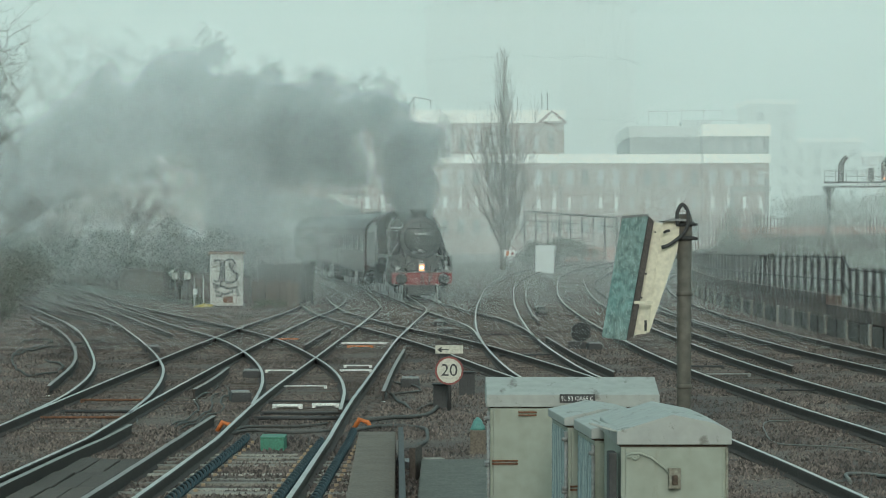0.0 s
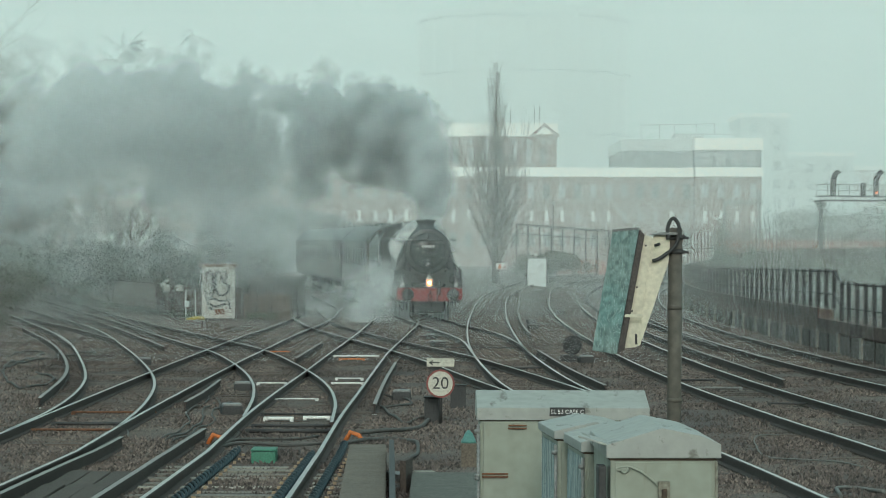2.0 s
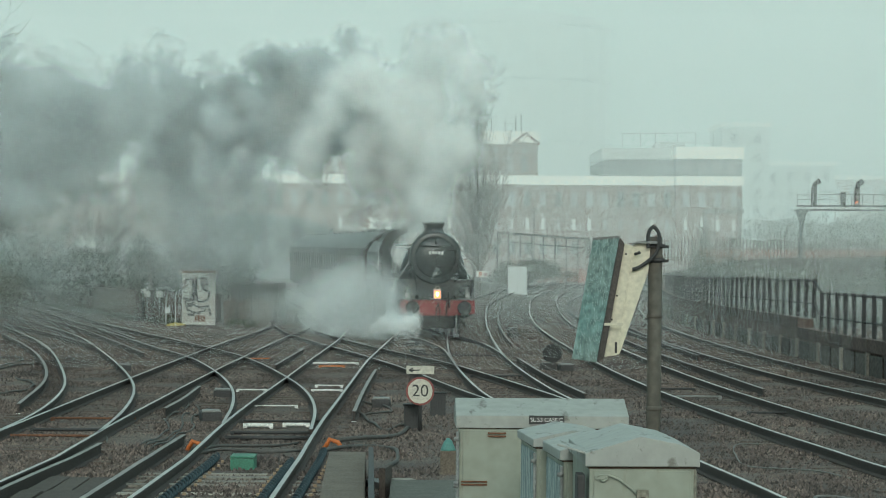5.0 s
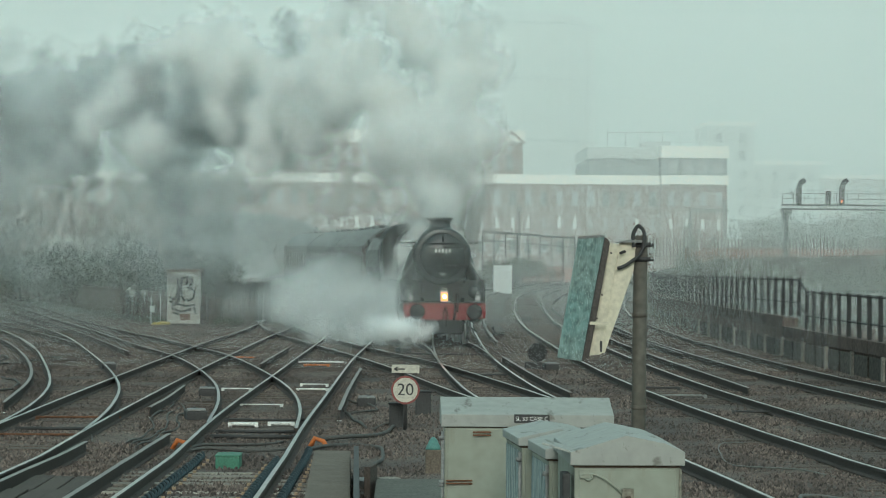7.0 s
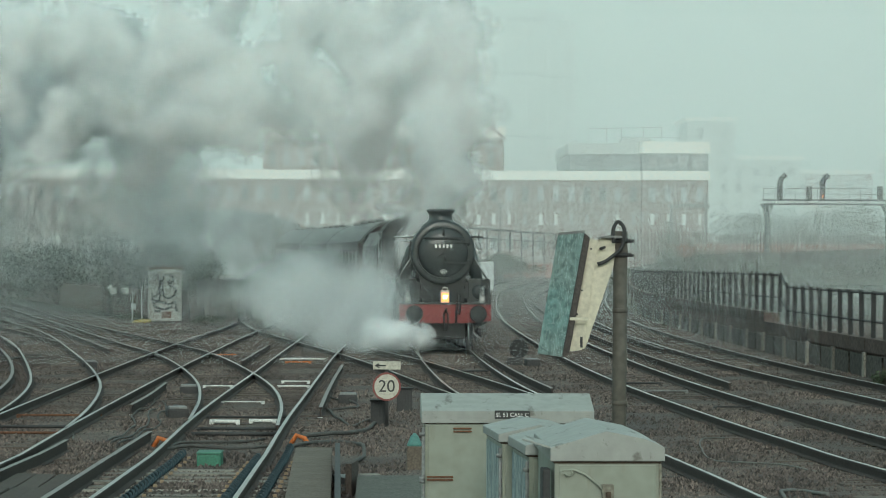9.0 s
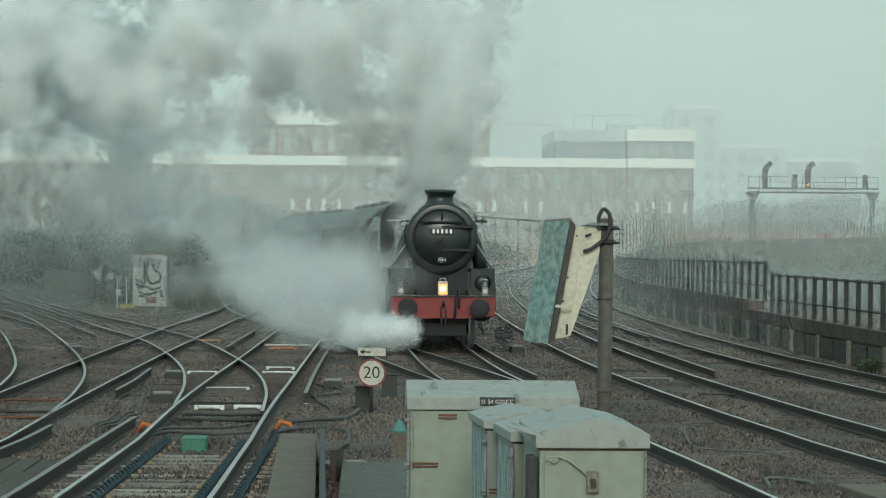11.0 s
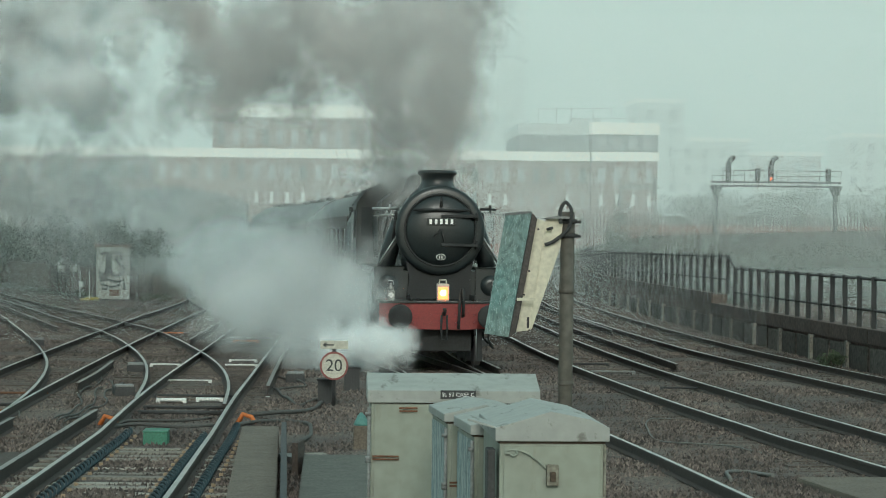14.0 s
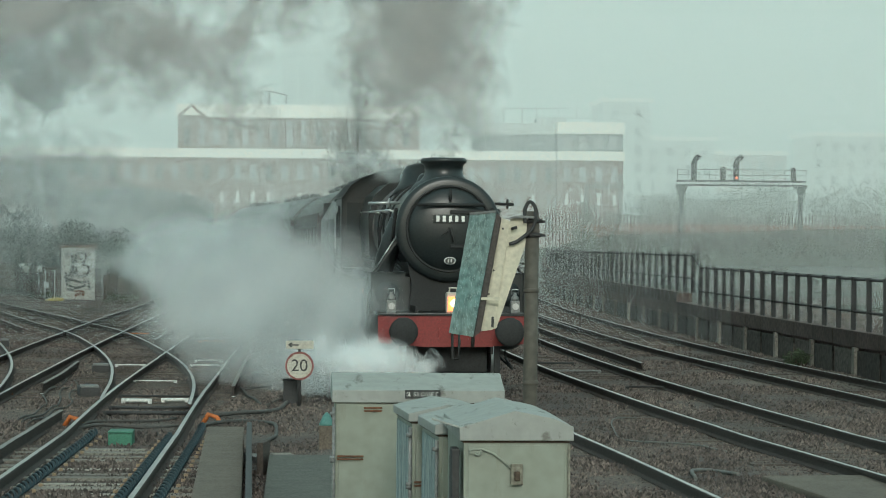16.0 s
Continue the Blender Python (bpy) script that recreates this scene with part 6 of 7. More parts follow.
def vapour(name, colour, peak, vary):
    """A thin vapour: see-through at the rim of each wisp, scattering light evenly both ways."""
    m = bpy.data.materials.new(name)
    m.use_nodes = True
    n, l = m.node_tree.nodes, m.node_tree.links
    n.remove(n["Principled BSDF"])
    uv = n.new("ShaderNodeUVMap")
    uv.uv_map = "wisp"
    tc = n.new("ShaderNodeTexCoord")
    ns = n.new("ShaderNodeTexNoise")
    ns.inputs["Scale"].default_value = 1.5
    ns.inputs["Detail"].default_value = 3
    l.new(tc.outputs["Object"], ns.inputs["Vector"])
    ln = n.new("ShaderNodeVectorMath")
    ln.operation = 'LENGTH'
    l.new(uv.outputs["UV"], ln.inputs[0])
    add = n.new("ShaderNodeMath")
    add.operation = 'MULTIPLY_ADD'
    l.new(ns.outputs["Fac"], add.inputs[0])
    add.inputs[1].default_value = 0.6
    add.inputs[2].default_value = -0.3
    su = n.new("ShaderNodeMath")
    su.operation = 'ADD'
    l.new(ln.outputs["Value"], su.inputs[0])
    l.new(add.outputs[0], su.inputs[1])
    mr = n.new("ShaderNodeMapRange")
    mr.interpolation_type = 'SMOOTHERSTEP'
    mr.inputs["From Min"].default_value, mr.inputs["From Max"].default_value = 0.9, 0.0
    mr.inputs["To Min"].default_value, mr.inputs["To Max"].default_value = 0.0, peak
    l.new(su.outputs[0], mr.inputs["Value"])
    d, t, x, tr, mx = (n.new(k) for k in ("ShaderNodeBsdfDiffuse", "ShaderNodeBsdfTranslucent", "ShaderNodeMixShader", "ShaderNodeBsdfTransparent", "ShaderNodeMixShader"))
    info = n.new("ShaderNodeObjectInfo")
    hv = n.new("ShaderNodeHueSaturation")
    rr = n.new("ShaderNodeMapRange")
    rr.inputs["To Min"].default_value, rr.inputs["To Max"].default_value = 1 - vary, 1 + vary
    l.new(info.outputs["Random"], rr.inputs["Value"])
    l.new(rr.outputs["Result"], hv.inputs["Value"])
    hv.inputs["Color"].default_value = (*colour, 1)
    for s in (d, t):
        l.new(hv.outputs["Color"], s.inputs["Color"])
    x.inputs[0].default_value = 0.5
    l.new(d.outputs[0], x.inputs[1])
    l.new(t.outputs[0], x.inputs[2])
    l.new(mr.outputs["Result"], mx.inputs[0])
    l.new(tr.outputs[0], mx.inputs[1])
    l.new(x.outputs[0], mx.inputs[2])
    l.new(mx.outputs[0], n["Material Output"].inputs["Surface"])
    return m


M_SMOKE = {"dark": vapour("smoke_dark", (0.55, 0.58, 0.585), 0.24, 0.05), "mid": vapour("smoke_mid", (0.7, 0.725, 0.73), 0.2, 0.05),
           "light": vapour("smoke_light", (0.935, 0.935, 0.925), 0.21, 0.02), "brown": vapour("smoke_brownish", (0.74, 0.71, 0.69), 0.105, 0.03),
           "thin": vapour("smoke_thin_brown", (0.62, 0.6, 0.585), 0.07, 0.05),
           "steam": vapour("steam_white", (0.88, 0.905, 0.905), 0.048, 0.01), "drain": vapour("steam_dense", (0.98, 0.99, 0.99), 0.2, 0.01)}


def billow_mesh(name, ax, ay, az, lobes, lobe, per, material):
    """Round lobes spread in an ellipsoid of half axes ax, ay, az, each a cluster of soft wisps."""
    vs, fs, uvs = [], [], []
    for i in range(lobes):
        v = Vector((random.gauss(0, 1), random.gauss(0, 1), random.gauss(0, 1))).normalized() * random.random() ** 0.4
        mid = Vector((v.x * ax, v.y * ay, az * (2 * (i + 0.5) / lobes - 1)))
        big = lobe * random.uniform(0.7, 1.2)
        for j in range(per):
            u = Vector((random.gauss(0, 1), random.gauss(0, 1), random.gauss(0, 1))).normalized()
            face = Vector((random.gauss(0, 1), random.gauss(0, 1), random.gauss(0, 1))).normalized()
            r = big * random.uniform(0.42, 0.68)
            c = mid + u * big * 0.64 * random.random() ** 0.4
            a = face.orthogonal().normalized()
            b = face.cross(a)
            k0 = len(vs)
            for q in (0.0, 0.55, 1.0):
                for k in range(1 if q == 0 else 7):
                    x, y = q * math.cos(k * 0.8976), q * math.sin(k * 0.8976)
                    p = c + r * (a * x + b * y) + face * 0.3 * r * (1 - q * q)
                    vs.append(tuple(p))
                    uvs.append((x, y))
            for k in range(7):
                k2 = (k + 1) % 7
                fs.append((k0, k0 + 1 + k, k0 + 1 + k2))
                fs.append((k0 + 1 + k, k0 + 8 + k, k0 + 8 + k2, k0 + 1 + k2))
    me = bpy.data.meshes.new(name)
    me.from_pydata(vs, [], fs)
    layer = me.uv_layers.new(name="wisp")
    for lp in me.loops:
        layer.data[lp.index].uv = uvs[lp.vertex_index]
    me.materials.append(material)
    return me


random.seed(11)
SMALL = {k: [billow_mesh("smoke_billow", 0.3, 0.3, 1.4, 5, 1.0, 38, M_SMOKE[k]) for _ in range(5)] for k in ("dark", "mid", "light", "brown", "thin", "steam")}
LARGE = {k: [billow_mesh("smoke_billow", 1.8, 1.8, 1.5, 7, 1.5, 22, M_SMOKE[k]) for _ in range(5)] for k in ("dark", "mid")}
JET = {k: [billow_mesh("smoke_billow", 0.1, 0.1, 0.6, 4, 0.4, 20, M_SMOKE[k]) for _ in range(3)] for k in ("dark", "mid", "light", "brown")}
DRAIN = [billow_mesh("steam_jet", 0.2, 0.2, 0.4, 4, 0.48, 20, M_SMOKE["drain"]) for _ in range(3)]
HAZE = [billow_mesh("smoke_billow", 2.6, 2.6, 1.6, 6, 2.2, 16, vapour("smoke_thin", (0.62, 0.64, 0.64), 0.068, 0.12)) for _ in range(3)]
puffs = []
WIND = -1.45


def loco_point(t, p):
    return vehicle_pose(train_s(t), 2.3, 8.0) @ Vector(p)


def smoke_tint(te):
    """The smoke's tone as the fire burns: dark at first, then steamy pale, then thin and brownish."""
    k = te + random.uniform(-0.2, 0.2)
    return "dark" if k < 1.3 else "mid" if k < 2.7 else "light" if k < 11.0 else "brown"


class Flight:
    """One billow's way: up out of the chimney at te, spreading from the plume's middle line, then off on the wind."""

    def __init__(self, te, base, rise, tau, lean, wind, spread):
        self.te, self.base, self.rise, self.tau, self.lean, self.wind = te, base, rise, tau, lean, wind
        u = Vector((random.gauss(0, 1), random.gauss(0, 1), random.gauss(0, 1))).normalized() * random.random() ** 0.4
        self.off = Vector((u.x, u.y * 0.7, u.z * 0.8)) * spread
        self.spin = [random.uniform(-75, 75) for _ in range(3)]

    def at(self, a):
        k, g = 1 - math.exp(-a / self.tau), 1 - math.exp(-a / 1.6)
        x = self.base.x + self.lean * k + self.wind * (a - 0.8 * (1 - math.exp(-a / 0.8)))
        y = self.base.y + 0.25 * a
        z = self.base.z + 0.5 * min(1, a / 0.18) + self.rise * k + 0.12 * a
        p = Vector((x, y, z)) + self.off * (g * (1 + 0.06 * a))
        return Matrix.Translation(p) @ pose(0, 0, 0, 90 * math.exp(-a / 0.25) + self.spin[0] * k, self.spin[1] * k + 4 * a, self.spin[2] * k)


def flight_rows(te, at, hidden, ages):
    """Rows of one billow: inside the engine until te, then by its age."""
    rows = []
    k = 0.0
    while k < te - 0.02:
        rows.append((k, Matrix.Translation(loco_point(k, hidden)) @ pose(0, 0, 0, 90, 0, 0)))
        k += 0.8
    if te > 0:
        rows.append((te, Matrix.Translation(loco_point(te, hidden)) @ pose(0, 0, 0, 90, 0, 0)))
    else:
        rows.append((0.0, at(-te)))
    for a in ages:
        t = min(te + a, 16.0)
        if t > 0.06:
            rows.append((t, at(t - te)))
        if t >= 16:
            break
    out = []
    for r in rows:
        if not out or r[0] - out[-1][0] > 0.06:
            out.append(r)
    if out[-1][0] < 16:
        out.append((16.0, rows[-1][1]))
    return out


SMOKE_AGES = (0.18, 0.4, 0.7, 1.1, 1.6, 2.3, 3.2, 4.5, 6, 8, 10.5, 13, 16, 20, 24, 28)
STEAM_AGES = (0.15, 0.35, 0.6, 1.0, 1.5, 2.2, 3.2, 4.5, 6.5, 9, 12, 16)


def puff(name, label, group, mesh, rows):
    ob = tagged(new(name, mesh), label, "smoke" if "smoke" in name else "steam", group)
    ob.matrix_basis = rows[0][1]
    puffs.append((ob, rows))


def make_smoke():
    chimney = (0, 2.35, 4.1)
    te = -8.5
    while te < -0.9:
        fl = Flight(te, loco_point(te, chimney), random.uniform(2.6, 4.4), 1.4, -0.6, WIND * random.uniform(1.15, 1.4), 2.3)
        puff("smoke_billow", "dark grey coal smoke billow rolling off on the wind", "smoke from the chimney", random.choice(LARGE["dark" if te > -5 else "mid"]), flight_rows(te, fl.at, chimney, SMOKE_AGES))
        te += 0.24
    while te < 15.8:
        tint = smoke_tint(te)
        rise = float(np.interp(te, (0.6, 1.6, 3.0, 5.0, 9.0, 12.0), (3.6, 5.0, 6.4, 7.4, 7.4, 7.0))) * random.uniform(0.75, 1.1)
        drift = random.uniform(0.7, 1.2 if te < 1.5 else 2.7)
        rise *= float(np.interp(drift, (0.9, 2.6), (1.0, 0.4)))
        lean = float(np.interp(te, (0.4, 1.2, 3.0), (-0.6, 0.9, 2.0))) * random.uniform(0.8, 1.15)
        spread = float(np.interp(te, (0, 2.5), (1.9, 2.8)))
        fl = Flight(te, loco_point(te, chimney), rise, random.uniform(1.05, 1.35), lean, WIND * drift, spread)
        lab = {"dark": "dark grey coal smoke billow", "mid": "grey coal smoke billow", "light": "pale steamy smoke billow", "brown": "thin brownish smoke billow"}[tint]
        puff("smoke_billow", lab + " rising from the chimney", "smoke from the chimney", random.choice(SMALL[tint]), flight_rows(te, fl.at, (0, 4.2, 2.68), SMOKE_AGES))
        te += 0.1 if te < 1.3 else 0.08 if te < 6 else 0.11
    te = -0.5
    while te < 15.95:
        fl = Flight(te, loco_point(te, (0, 2.35, 3.2)), random.uniform(4, 6), 1.1, 0.5 if te > 1.2 else -0.3, WIND, 0.4)
        puff("smoke_billow", "small dense smoke jet leaving the chimney", "smoke from the chimney", random.choice(JET[smoke_tint(te)]), flight_rows(te, fl.at, (0, 2.6, 2.68), SMOKE_AGES))
        te += 0.4
    te = 2.0
    while te < 14.0:
        fl = Flight(te, loco_point(te, (0, 2.35, 3.2)), random.uniform(1.5, 5.0), 1.6, -0.4, WIND * random.uniform(1.0, 2.2), 2.4)
        puff("smoke_billow", "thin brownish smoke haze drifting under the plume", "smoke from the chimney", random.choice(SMALL["thin"]), flight_rows(te, fl.at, (0, 4.2, 2.68), SMOKE_AGES))
        te += 0.5


def make_old_smoke():
    """Older smoke spread over the left-hand side, drifting and slowly lifting."""
    for i in range(28):
        x, y = random.uniform(-24, -6), random.uniform(112, 134)
        z = random.uniform(4.2, 9.6)
        drift, spin = random.uniform(-0.45, 0.05), [random.uniform(-50, 50) for _ in range(3)]
        rows = []
        for k in range(9):
            t = 2.0 * k
            rows.append((t, Matrix.Translation((x + drift * t, y - 0.3 * t, z + 0.1 * t + 0.02 * max(0, t - 4) ** 2)) @ pose(0, 0, 0, spin[0] * t / 16, spin[1] * t / 16, spin[2] * t / 8)))
        puff("smoke_billow", "grey coal smoke spread out by the wind", "smoke from the chimney", random.choice(LARGE["mid"] if i % 3 == 0 else HAZE), rows)
    for i in range(12):
        x, y, z = random.uniform(-22, -4), random.uniform(106, 124), random.uniform(2.6, 4.6)
        drift, spin = random.uniform(-0.3, 0.05), [random.uniform(-50, 50) for _ in range(3)]
        puff("smoke_billow", "thin grey smoke hanging low over the tracks", "smoke from the chimney", random.choice(HAZE),
             [(4.0 * k, Matrix.Translation((x + drift * 4 * k, y - k, z + 0.3 * k)) @ pose(0, 0, 0, 0, spin[1] * k / 4, spin[2] * k / 4)) for k in range(5)])


def steam_at(a, base, out, rise, wind, spin):
    k = 1 - math.exp(-a / 0.9)
    return Matrix.Translation((base.x - out * k + wind * a, base.y - 0.5 * k + 0.1 * a, base.z + rise * (1 - math.exp(-a / 2.2)) + 0.05 * a)) @ pose(0, 0, 0, 90 * math.exp(-a / 0.3) + spin[0] * k, 60 * k + spin[1] * k, spin[2] * k)


def make_steam():
    te = 0.7
    while te < 15.9:
        base = loco_point(te, (-1.35, 0.3, 0.65))
        out, rise, wind = random.uniform(0.0, 2.3), random.uniform(0.0, 1.2), random.uniform(-0.22, 0.0)
        spin = [random.uniform(-40, 40) for _ in range(3)]
        puff("steam_cloud", "white steam blown low from the cylinder drains", "steam from the cylinders", random.choice(SMALL["steam"]),
             flight_rows(te, lambda a: steam_at(a, base, out, rise, wind, spin), (0, 4.2, 2.68), STEAM_AGES))
        te += 0.16


def running_steam(name, label, mesh, places, start, hidden):
    """Steam that keeps forming at one place on the engine and so runs along with it."""
    for i, (x, y, z) in enumerate(places):
        rows = []
        for k in range(33):
            t = 0.5 * k
            shown = t >= start + 0.1 * i
            p = (x + 0.15 * math.sin(2.1 * t + i), y + 0.1 * math.sin(3.3 * t + 2 * i), z + 0.08 * math.sin(2.7 * t + 3 * i)) if shown else hidden
            rows.append((t, Matrix.Translation(loco_point(t, p)) @ (pose(0, 0, 0, 90, 20 * math.sin(t + i), 80) if shown else pose(0, 0, 0, 90, 0, 0))))
        puff(name, label, "steam from the cylinders", mesh[i % len(mesh)], rows)


def make_running_steam():
    running_steam("steam_jet", "dense white steam jet at the cylinder drains", DRAIN, [(-0.85 - 0.15 * i, random.uniform(-0.5, 0.2), random.uniform(0.3, 0.55) + 0.02 * i) for i in range(9)], 4.4, (0, 2.6, 2.68))
    running_steam("steam_jet", "thin white steam leaking at the safety valves", [JET["light"][0]], [(-0.3, 8.3, 3.85), (-1.0, 8.9, 3.95)], 4.4, (0, 5.0, 2.68))


random.seed(23)
make_smoke()
make_old_smoke()
make_steam()
make_running_steam()


# ---- vegetation ----
def limb(bm, p, d, length, r, depth, spread, up, twig):
    """A tapering, slightly bent limb with side branches."""
    pts = [p]
    n = 4
    for i in range(n):
        d = (d + Vector((random.uniform(-1, 1), random.uniform(-1, 1), random.uniform(-0.6, 1) + up)) * 0.12).normalized()
        pts.append(pts[-1] + d * length / n)
    tube(bm, pts, r, 5 if r > 0.03 else 3, r * 0.5, cap=False, mi=0 if r > 0.03 else 1)
    if depth <= 0:
        return
    for i in range(twig):
        k = random.uniform(0.25, 1.0)
        q = pts[min(n, int(k * n) + (1 if k > 0.5 else 0))]
        side = Vector((random.uniform(-1, 1), random.uniform(-1, 1), random.uniform(-0.3, 0.6)))
        nd = (d * (1 - spread) + side.normalized() * spread + Vector((0, 0, up))).normalized()
        limb(bm, q, nd, length * random.uniform(0.45, 0.7), max(r * 0.45, 0.006), depth - 1, spread, up, twig)


def bare_tree(x, y, h, label, name="bare_tree", depth=4, spread=0.62, twig=5, r=0.16, trunks=1):
    t = thing(name, label, "tree", pose(x, y, ground_z(y) - 0.3))
    bm = bmesh.new()
    pts = [Vector((0, 0, 0))]
    for i in range(5):
        pts.append(pts[-1] + Vector((random.uniform(-0.12, 0.12), random.uniform(-0.12, 0.12), h * 0.03)))
    tube(bm, pts, r, 8, r * 0.8)
    part("trunk", bm, M_BARK, t)
    bm = bmesh.new()
    for i in range(5 + trunks):
        a = random.uniform(0, 6.28)
        limb(bm, pts[-1] - Vector((0, 0, random.uniform(0, h * 0.1))), Vector((0.55 * math.cos(a), 0.55 * math.sin(a), 1)).normalized(), h * 0.5, r * 0.5, depth - 1, spread, 0.12, twig)
    part("crown", bm, [M_BARK, M_TWIG], t, "leafless branches and fine twigs")


def poplar(x, y, h):
    t = thing("bare_poplar", "tall leafless poplar with upswept brown twigs", "tree", pose(x, y, ground_z(y) - 0.3))
    part("trunk", tube(bmesh.new(), [(0, 0, 0), (0.1, 0, h * 0.3), (0.0, 0, h * 0.65), (0.15, 0, h)], 0.24, 8, 0.02), M_BARK, t)
    bm = bmesh.new()
    for i in range(150):
        k = random.random()
        z = h * (0.05 + 0.86 * k)
        reach = (2.7 if k < 0.42 else 1.35 * (1.35 - k)) * random.uniform(0.35, 1.1)
        a = random.uniform(0, 6.28)
        ln = min(h * 0.26, max(1.4, reach * 2.0))
        limb(bm, Vector((0.05, 0, z)), Vector((reach / ln * math.cos(a), reach / ln * math.sin(a), 0.9)).normalized(), ln, 0.04 * (1.2 - k), 2, 0.3, 0.3, 4)
    part("crown", bm, [M_BARK, M_TWIG], t, "upswept leafless twigs")


def bush(x, y, w, h, material, label, leaves=900, d=None, name="bush", leaf=0.12, cat="bush"):
    """Stems and many small leaves in an uneven mound."""
    t = thing(name, label, cat, pose(x, y, ground_z(y) - 0.25))
    bm = bmesh.new()
    for i in range(14):
        a = random.uniform(0, 6.28)
        k = random.uniform(0.2, 0.9)
        tube(bm, [(0.2 * w * math.cos(a), 0.2 * w * math.sin(a), 0), (k * w / 2 * math.cos(a), k * (d or w) / 2 * math.sin(a), h * random.uniform(0.6, 1.05))], 0.025, 4, 0.006)
    part("stem_clump", bm, M_BARK, t)
    vs, fs = [], []
    lobes = [(random.uniform(-0.42, 0.42) * w, random.uniform(-0.4, 0.4) * (d or w), random.uniform(0.35, 0.8) * h, random.uniform(0.18, 0.34)) for _ in range(int(8 + w))]
    leaf *= 0.7
    for i in range(int(leaves * 2.6)):
        lx, ly, lz, lr = random.choice(lobes)
        u = Vector((random.gauss(0, 1), random.gauss(0, 1), random.gauss(0, 1))).normalized() * random.random() ** 0.4
        c = Vector((lx + u.x * lr * min(w, 2.5 * h), ly + u.y * lr * min(w, 2.5 * h), max(0.05, lz + u.z * lr * h)))
        a = Vector((random.gauss(0, 1), random.gauss(0, 1), random.gauss(0, 1))).normalized() * leaf * random.uniform(0.6, 1.4)
        b = a.orthogonal().normalized() * leaf * random.uniform(0.25, 0.5)
        k = len(vs)
        vs += [tuple(c - a), tuple(c + b), tuple(c + a), tuple(c - b)]
        fs.append((k, k + 1, k + 2, k + 3))
    me = bpy.data.meshes.new("leaves")
    me.from_pydata(vs, [], fs)
    me.materials.append(material)
    ob = tagged(new("leaves", me), kind="stuff")
    ob.parent = t


random.seed(5)
poplar(4.5, 200, 16.0)
bare_tree(-18.2, 100, 11.0, "leafless tree with drooping branches beside the wall", depth=5, spread=0.72, twig=5, r=0.1)
bare_tree(-21.5, 150, 8.5, "leafless multi-stemmed tree fading into haze", depth=5, spread=0.5, twig=4, trunks=6, r=0.1)
bare_tree(-25.5, 165, 8.5, "leafless tree fading into haze", depth=5, spread=0.55, twig=4, trunks=5, r=0.1)
bare_tree(-19.0, 158, 6.0, "small leafless tree fading into haze", depth=4, spread=0.5, twig=5, trunks=3)
bare_tree(15.0, 215, 5.0, "small leafless tree beyond the tracks", depth=3, spread=0.5, twig=5, r=0.1, trunks=3)
bare_tree(-8.5, 205, 6.0, "small leafless tree beyond the tracks", depth=3, spread=0.5, twig=5, r=0.1, trunks=3)
for x, y, w, h, k in ((-12.2, 128, 4.5, 3.4, 3200), (-9.3, 124, 3.0, 3.4, 2400), (-15.5, 135, 5.0, 3.2, 2800), (-19.5, 145, 6.0, 3.0, 2800), (-24.5, 158, 7.0, 3.2, 2800), (-30, 175, 8.0, 3.0, 1500)):
    bush(x, y, w, h, M_LEAF, "dark evergreen bush behind the lineside wall", k, leaf=0.14)
bush(-12.3, 121, 1.6, 4.0, M_LEAF, "tall thin evergreen shrub rising over the bushes", 420, leaf=0.14)
for x, y, w, h in ((-15.8, 92, 3.4, 2.0), (-16.8, 98, 4.0, 2.6), (-15.0, 84, 2.6, 1.3), (-17.8, 108, 4, 2.4)):
    bush(x, y, w, h, M_SCRUB, "dry brown scrub beside the track", 1500, leaf=0.09)
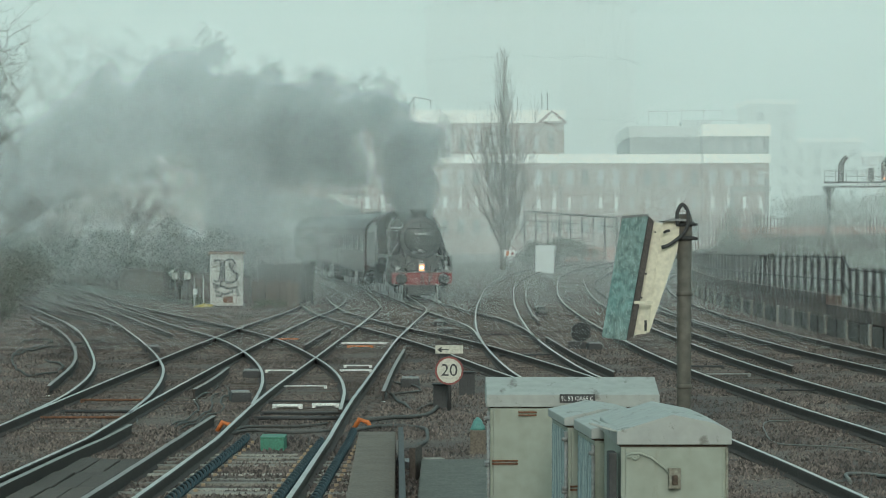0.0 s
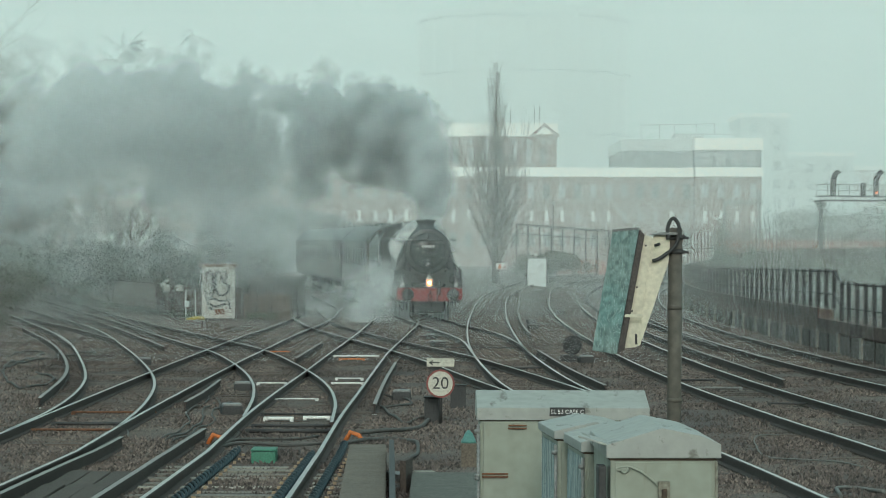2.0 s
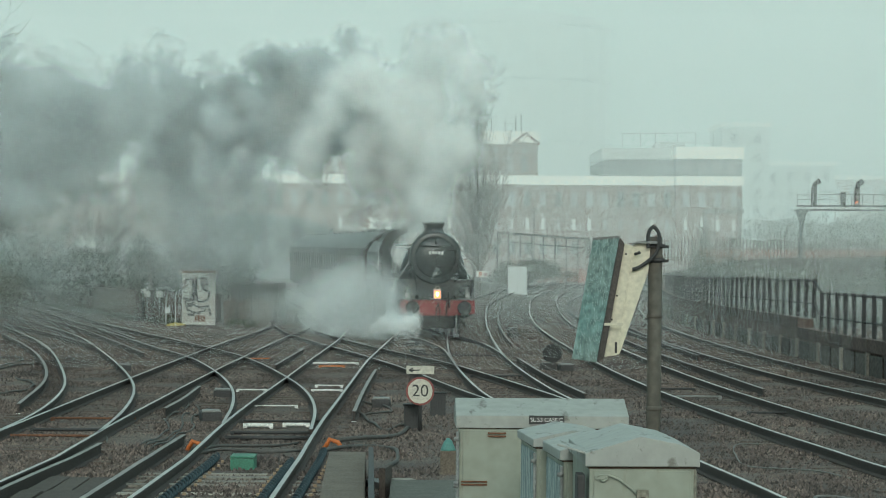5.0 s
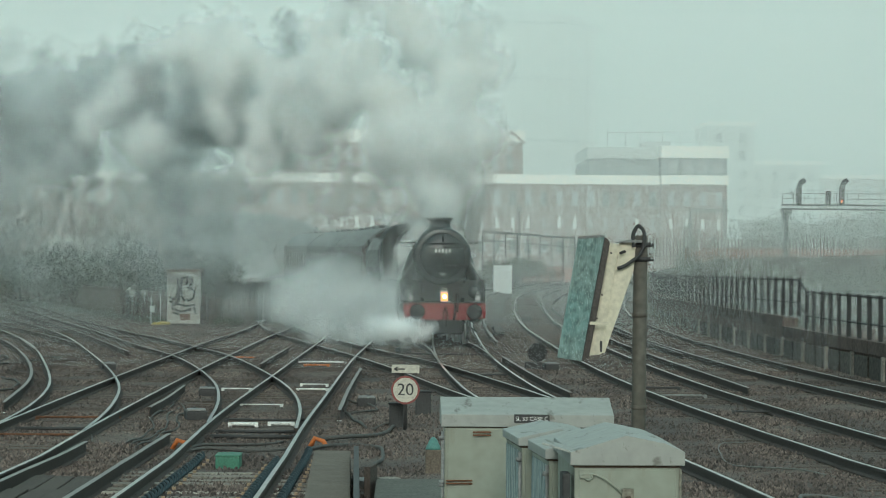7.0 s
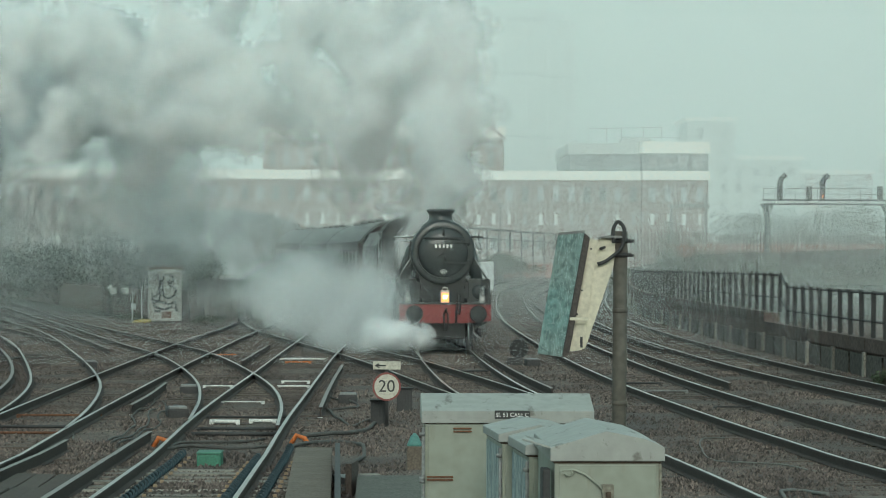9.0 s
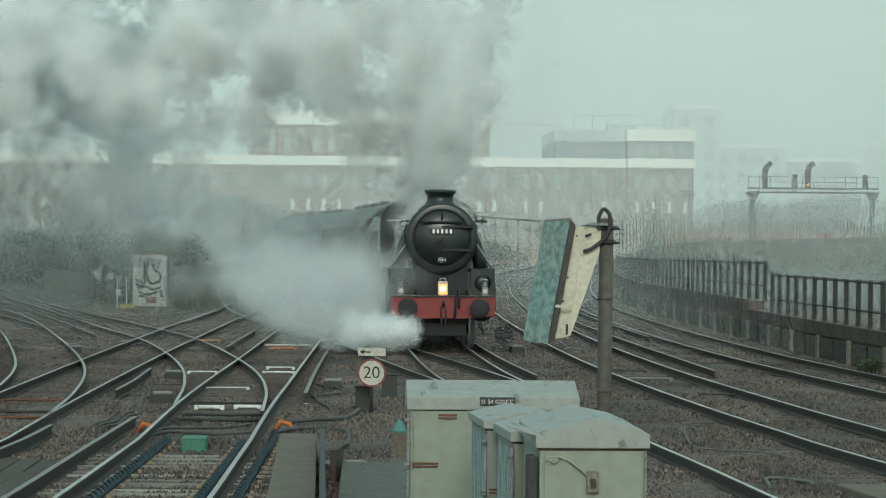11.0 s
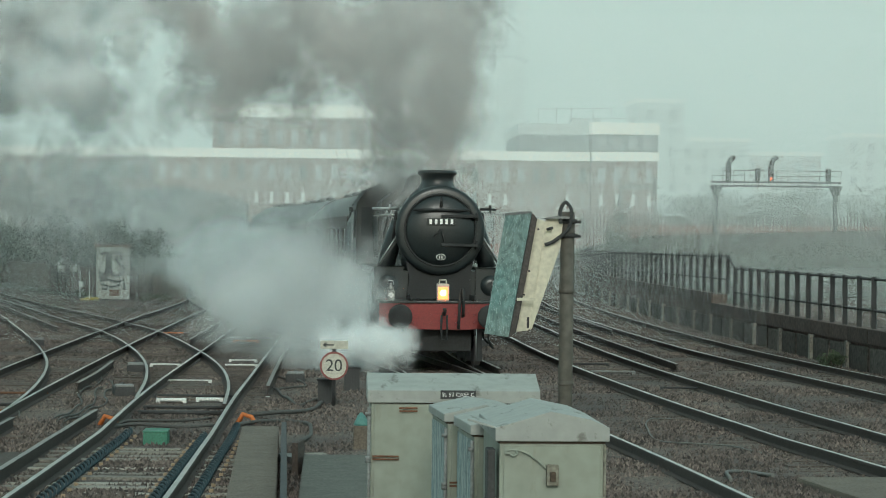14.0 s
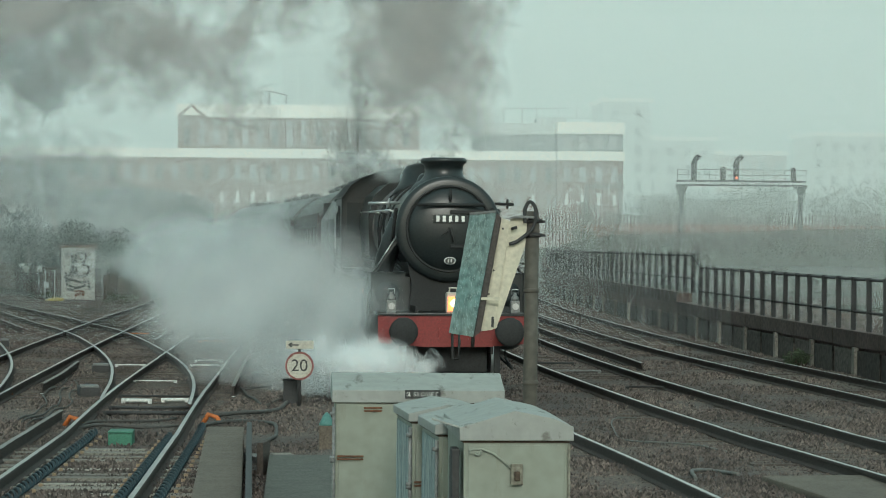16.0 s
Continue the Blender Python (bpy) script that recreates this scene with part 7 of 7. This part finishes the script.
bush(19.3, 171, 2.8, 4.9, M_LEAF, "rounded evergreen shrub beyond the fence", 1300, leaf=0.1)
for x, y, w, h in ((24, 185, 7, 2.2), (33, 190, 9, 2.4), (41, 200, 10, 2.6), (16.5, 190, 5, 1.8), (50, 210, 12, 3.2), (8.2, 215, 4, 2.6), (11, 225, 5, 2.4)):
    bush(x, y, w, h, M_SCRUB, "misty scrub beyond the parapet", 1300, leaf=0.16)
for x, w, h in ((47, 13, 7.8), (60, 15, 8.2), (74, 16, 8.8), (90, 18, 8.6)):
    bush(x, 334, w, h, M_LEAF, "dark belt of evergreen scrub fading into mist", 3400, leaf=0.3)
for x, y, w in ((10.6, 55.5, 0.6), (-10.6, 112, 1.2), (-6.9, 106, 1.4)):
    bush(x, y, w, 0.5, M_GRASS, "green weeds growing at the wall foot", 260, leaf=0.06, name="weeds", cat="weeds")



# ---- coaches behind the first, and the sleepers ----
for _k in range(2):
    coaches.append(copy_thing(coach, pose(0, 0, 0)))
for _c in coaches[1:]:
    for _o in _c.children:
        if _o.name.startswith("wheelset"):
            wheels.append((_o, 0.46, _o.matrix_basis.translation.y))
lay_sleepers()


# ---- everything that moves ----
def motions():
    times = [i * 0.5 for i in range(33)]
    walk(loco, [(t, vehicle_pose(train_s(t), 2.3, 8.0)) for t in times])
    walk(tender, [(t, vehicle_pose(train_s(t) + 11.6, 1.2, 5.5)) for t in times])
    for i, c in enumerate(coaches):
        walk(c, [(t, vehicle_pose(train_s(t) + 19.2 + 20.3 * i, 2.8, 17.0)) for t in times])
    for ws, r, y in wheels:
        step = 0.1 if r < 0.6 else 0.2
        n = int(round(16 / step))
        walk(ws, [(k * step, Matrix.Translation((0, y, r)) @ Matrix.Rotation(SPEED * k * step / r, 4, 'X')) for k in range(n + 1)])
    for rod, s in zip(rods, (-1, 1)):
        rows = []
        for k in range(161):
            a = SPEED * k * 0.1 / 0.915
            rows.append((k * 0.1, pose(0, 0.33 * math.sin(a), 0.915 - 0.33 * math.cos(a))))
        walk(rod, rows)
    for ob, rows in puffs:
        walk(ob, rows)


motions()
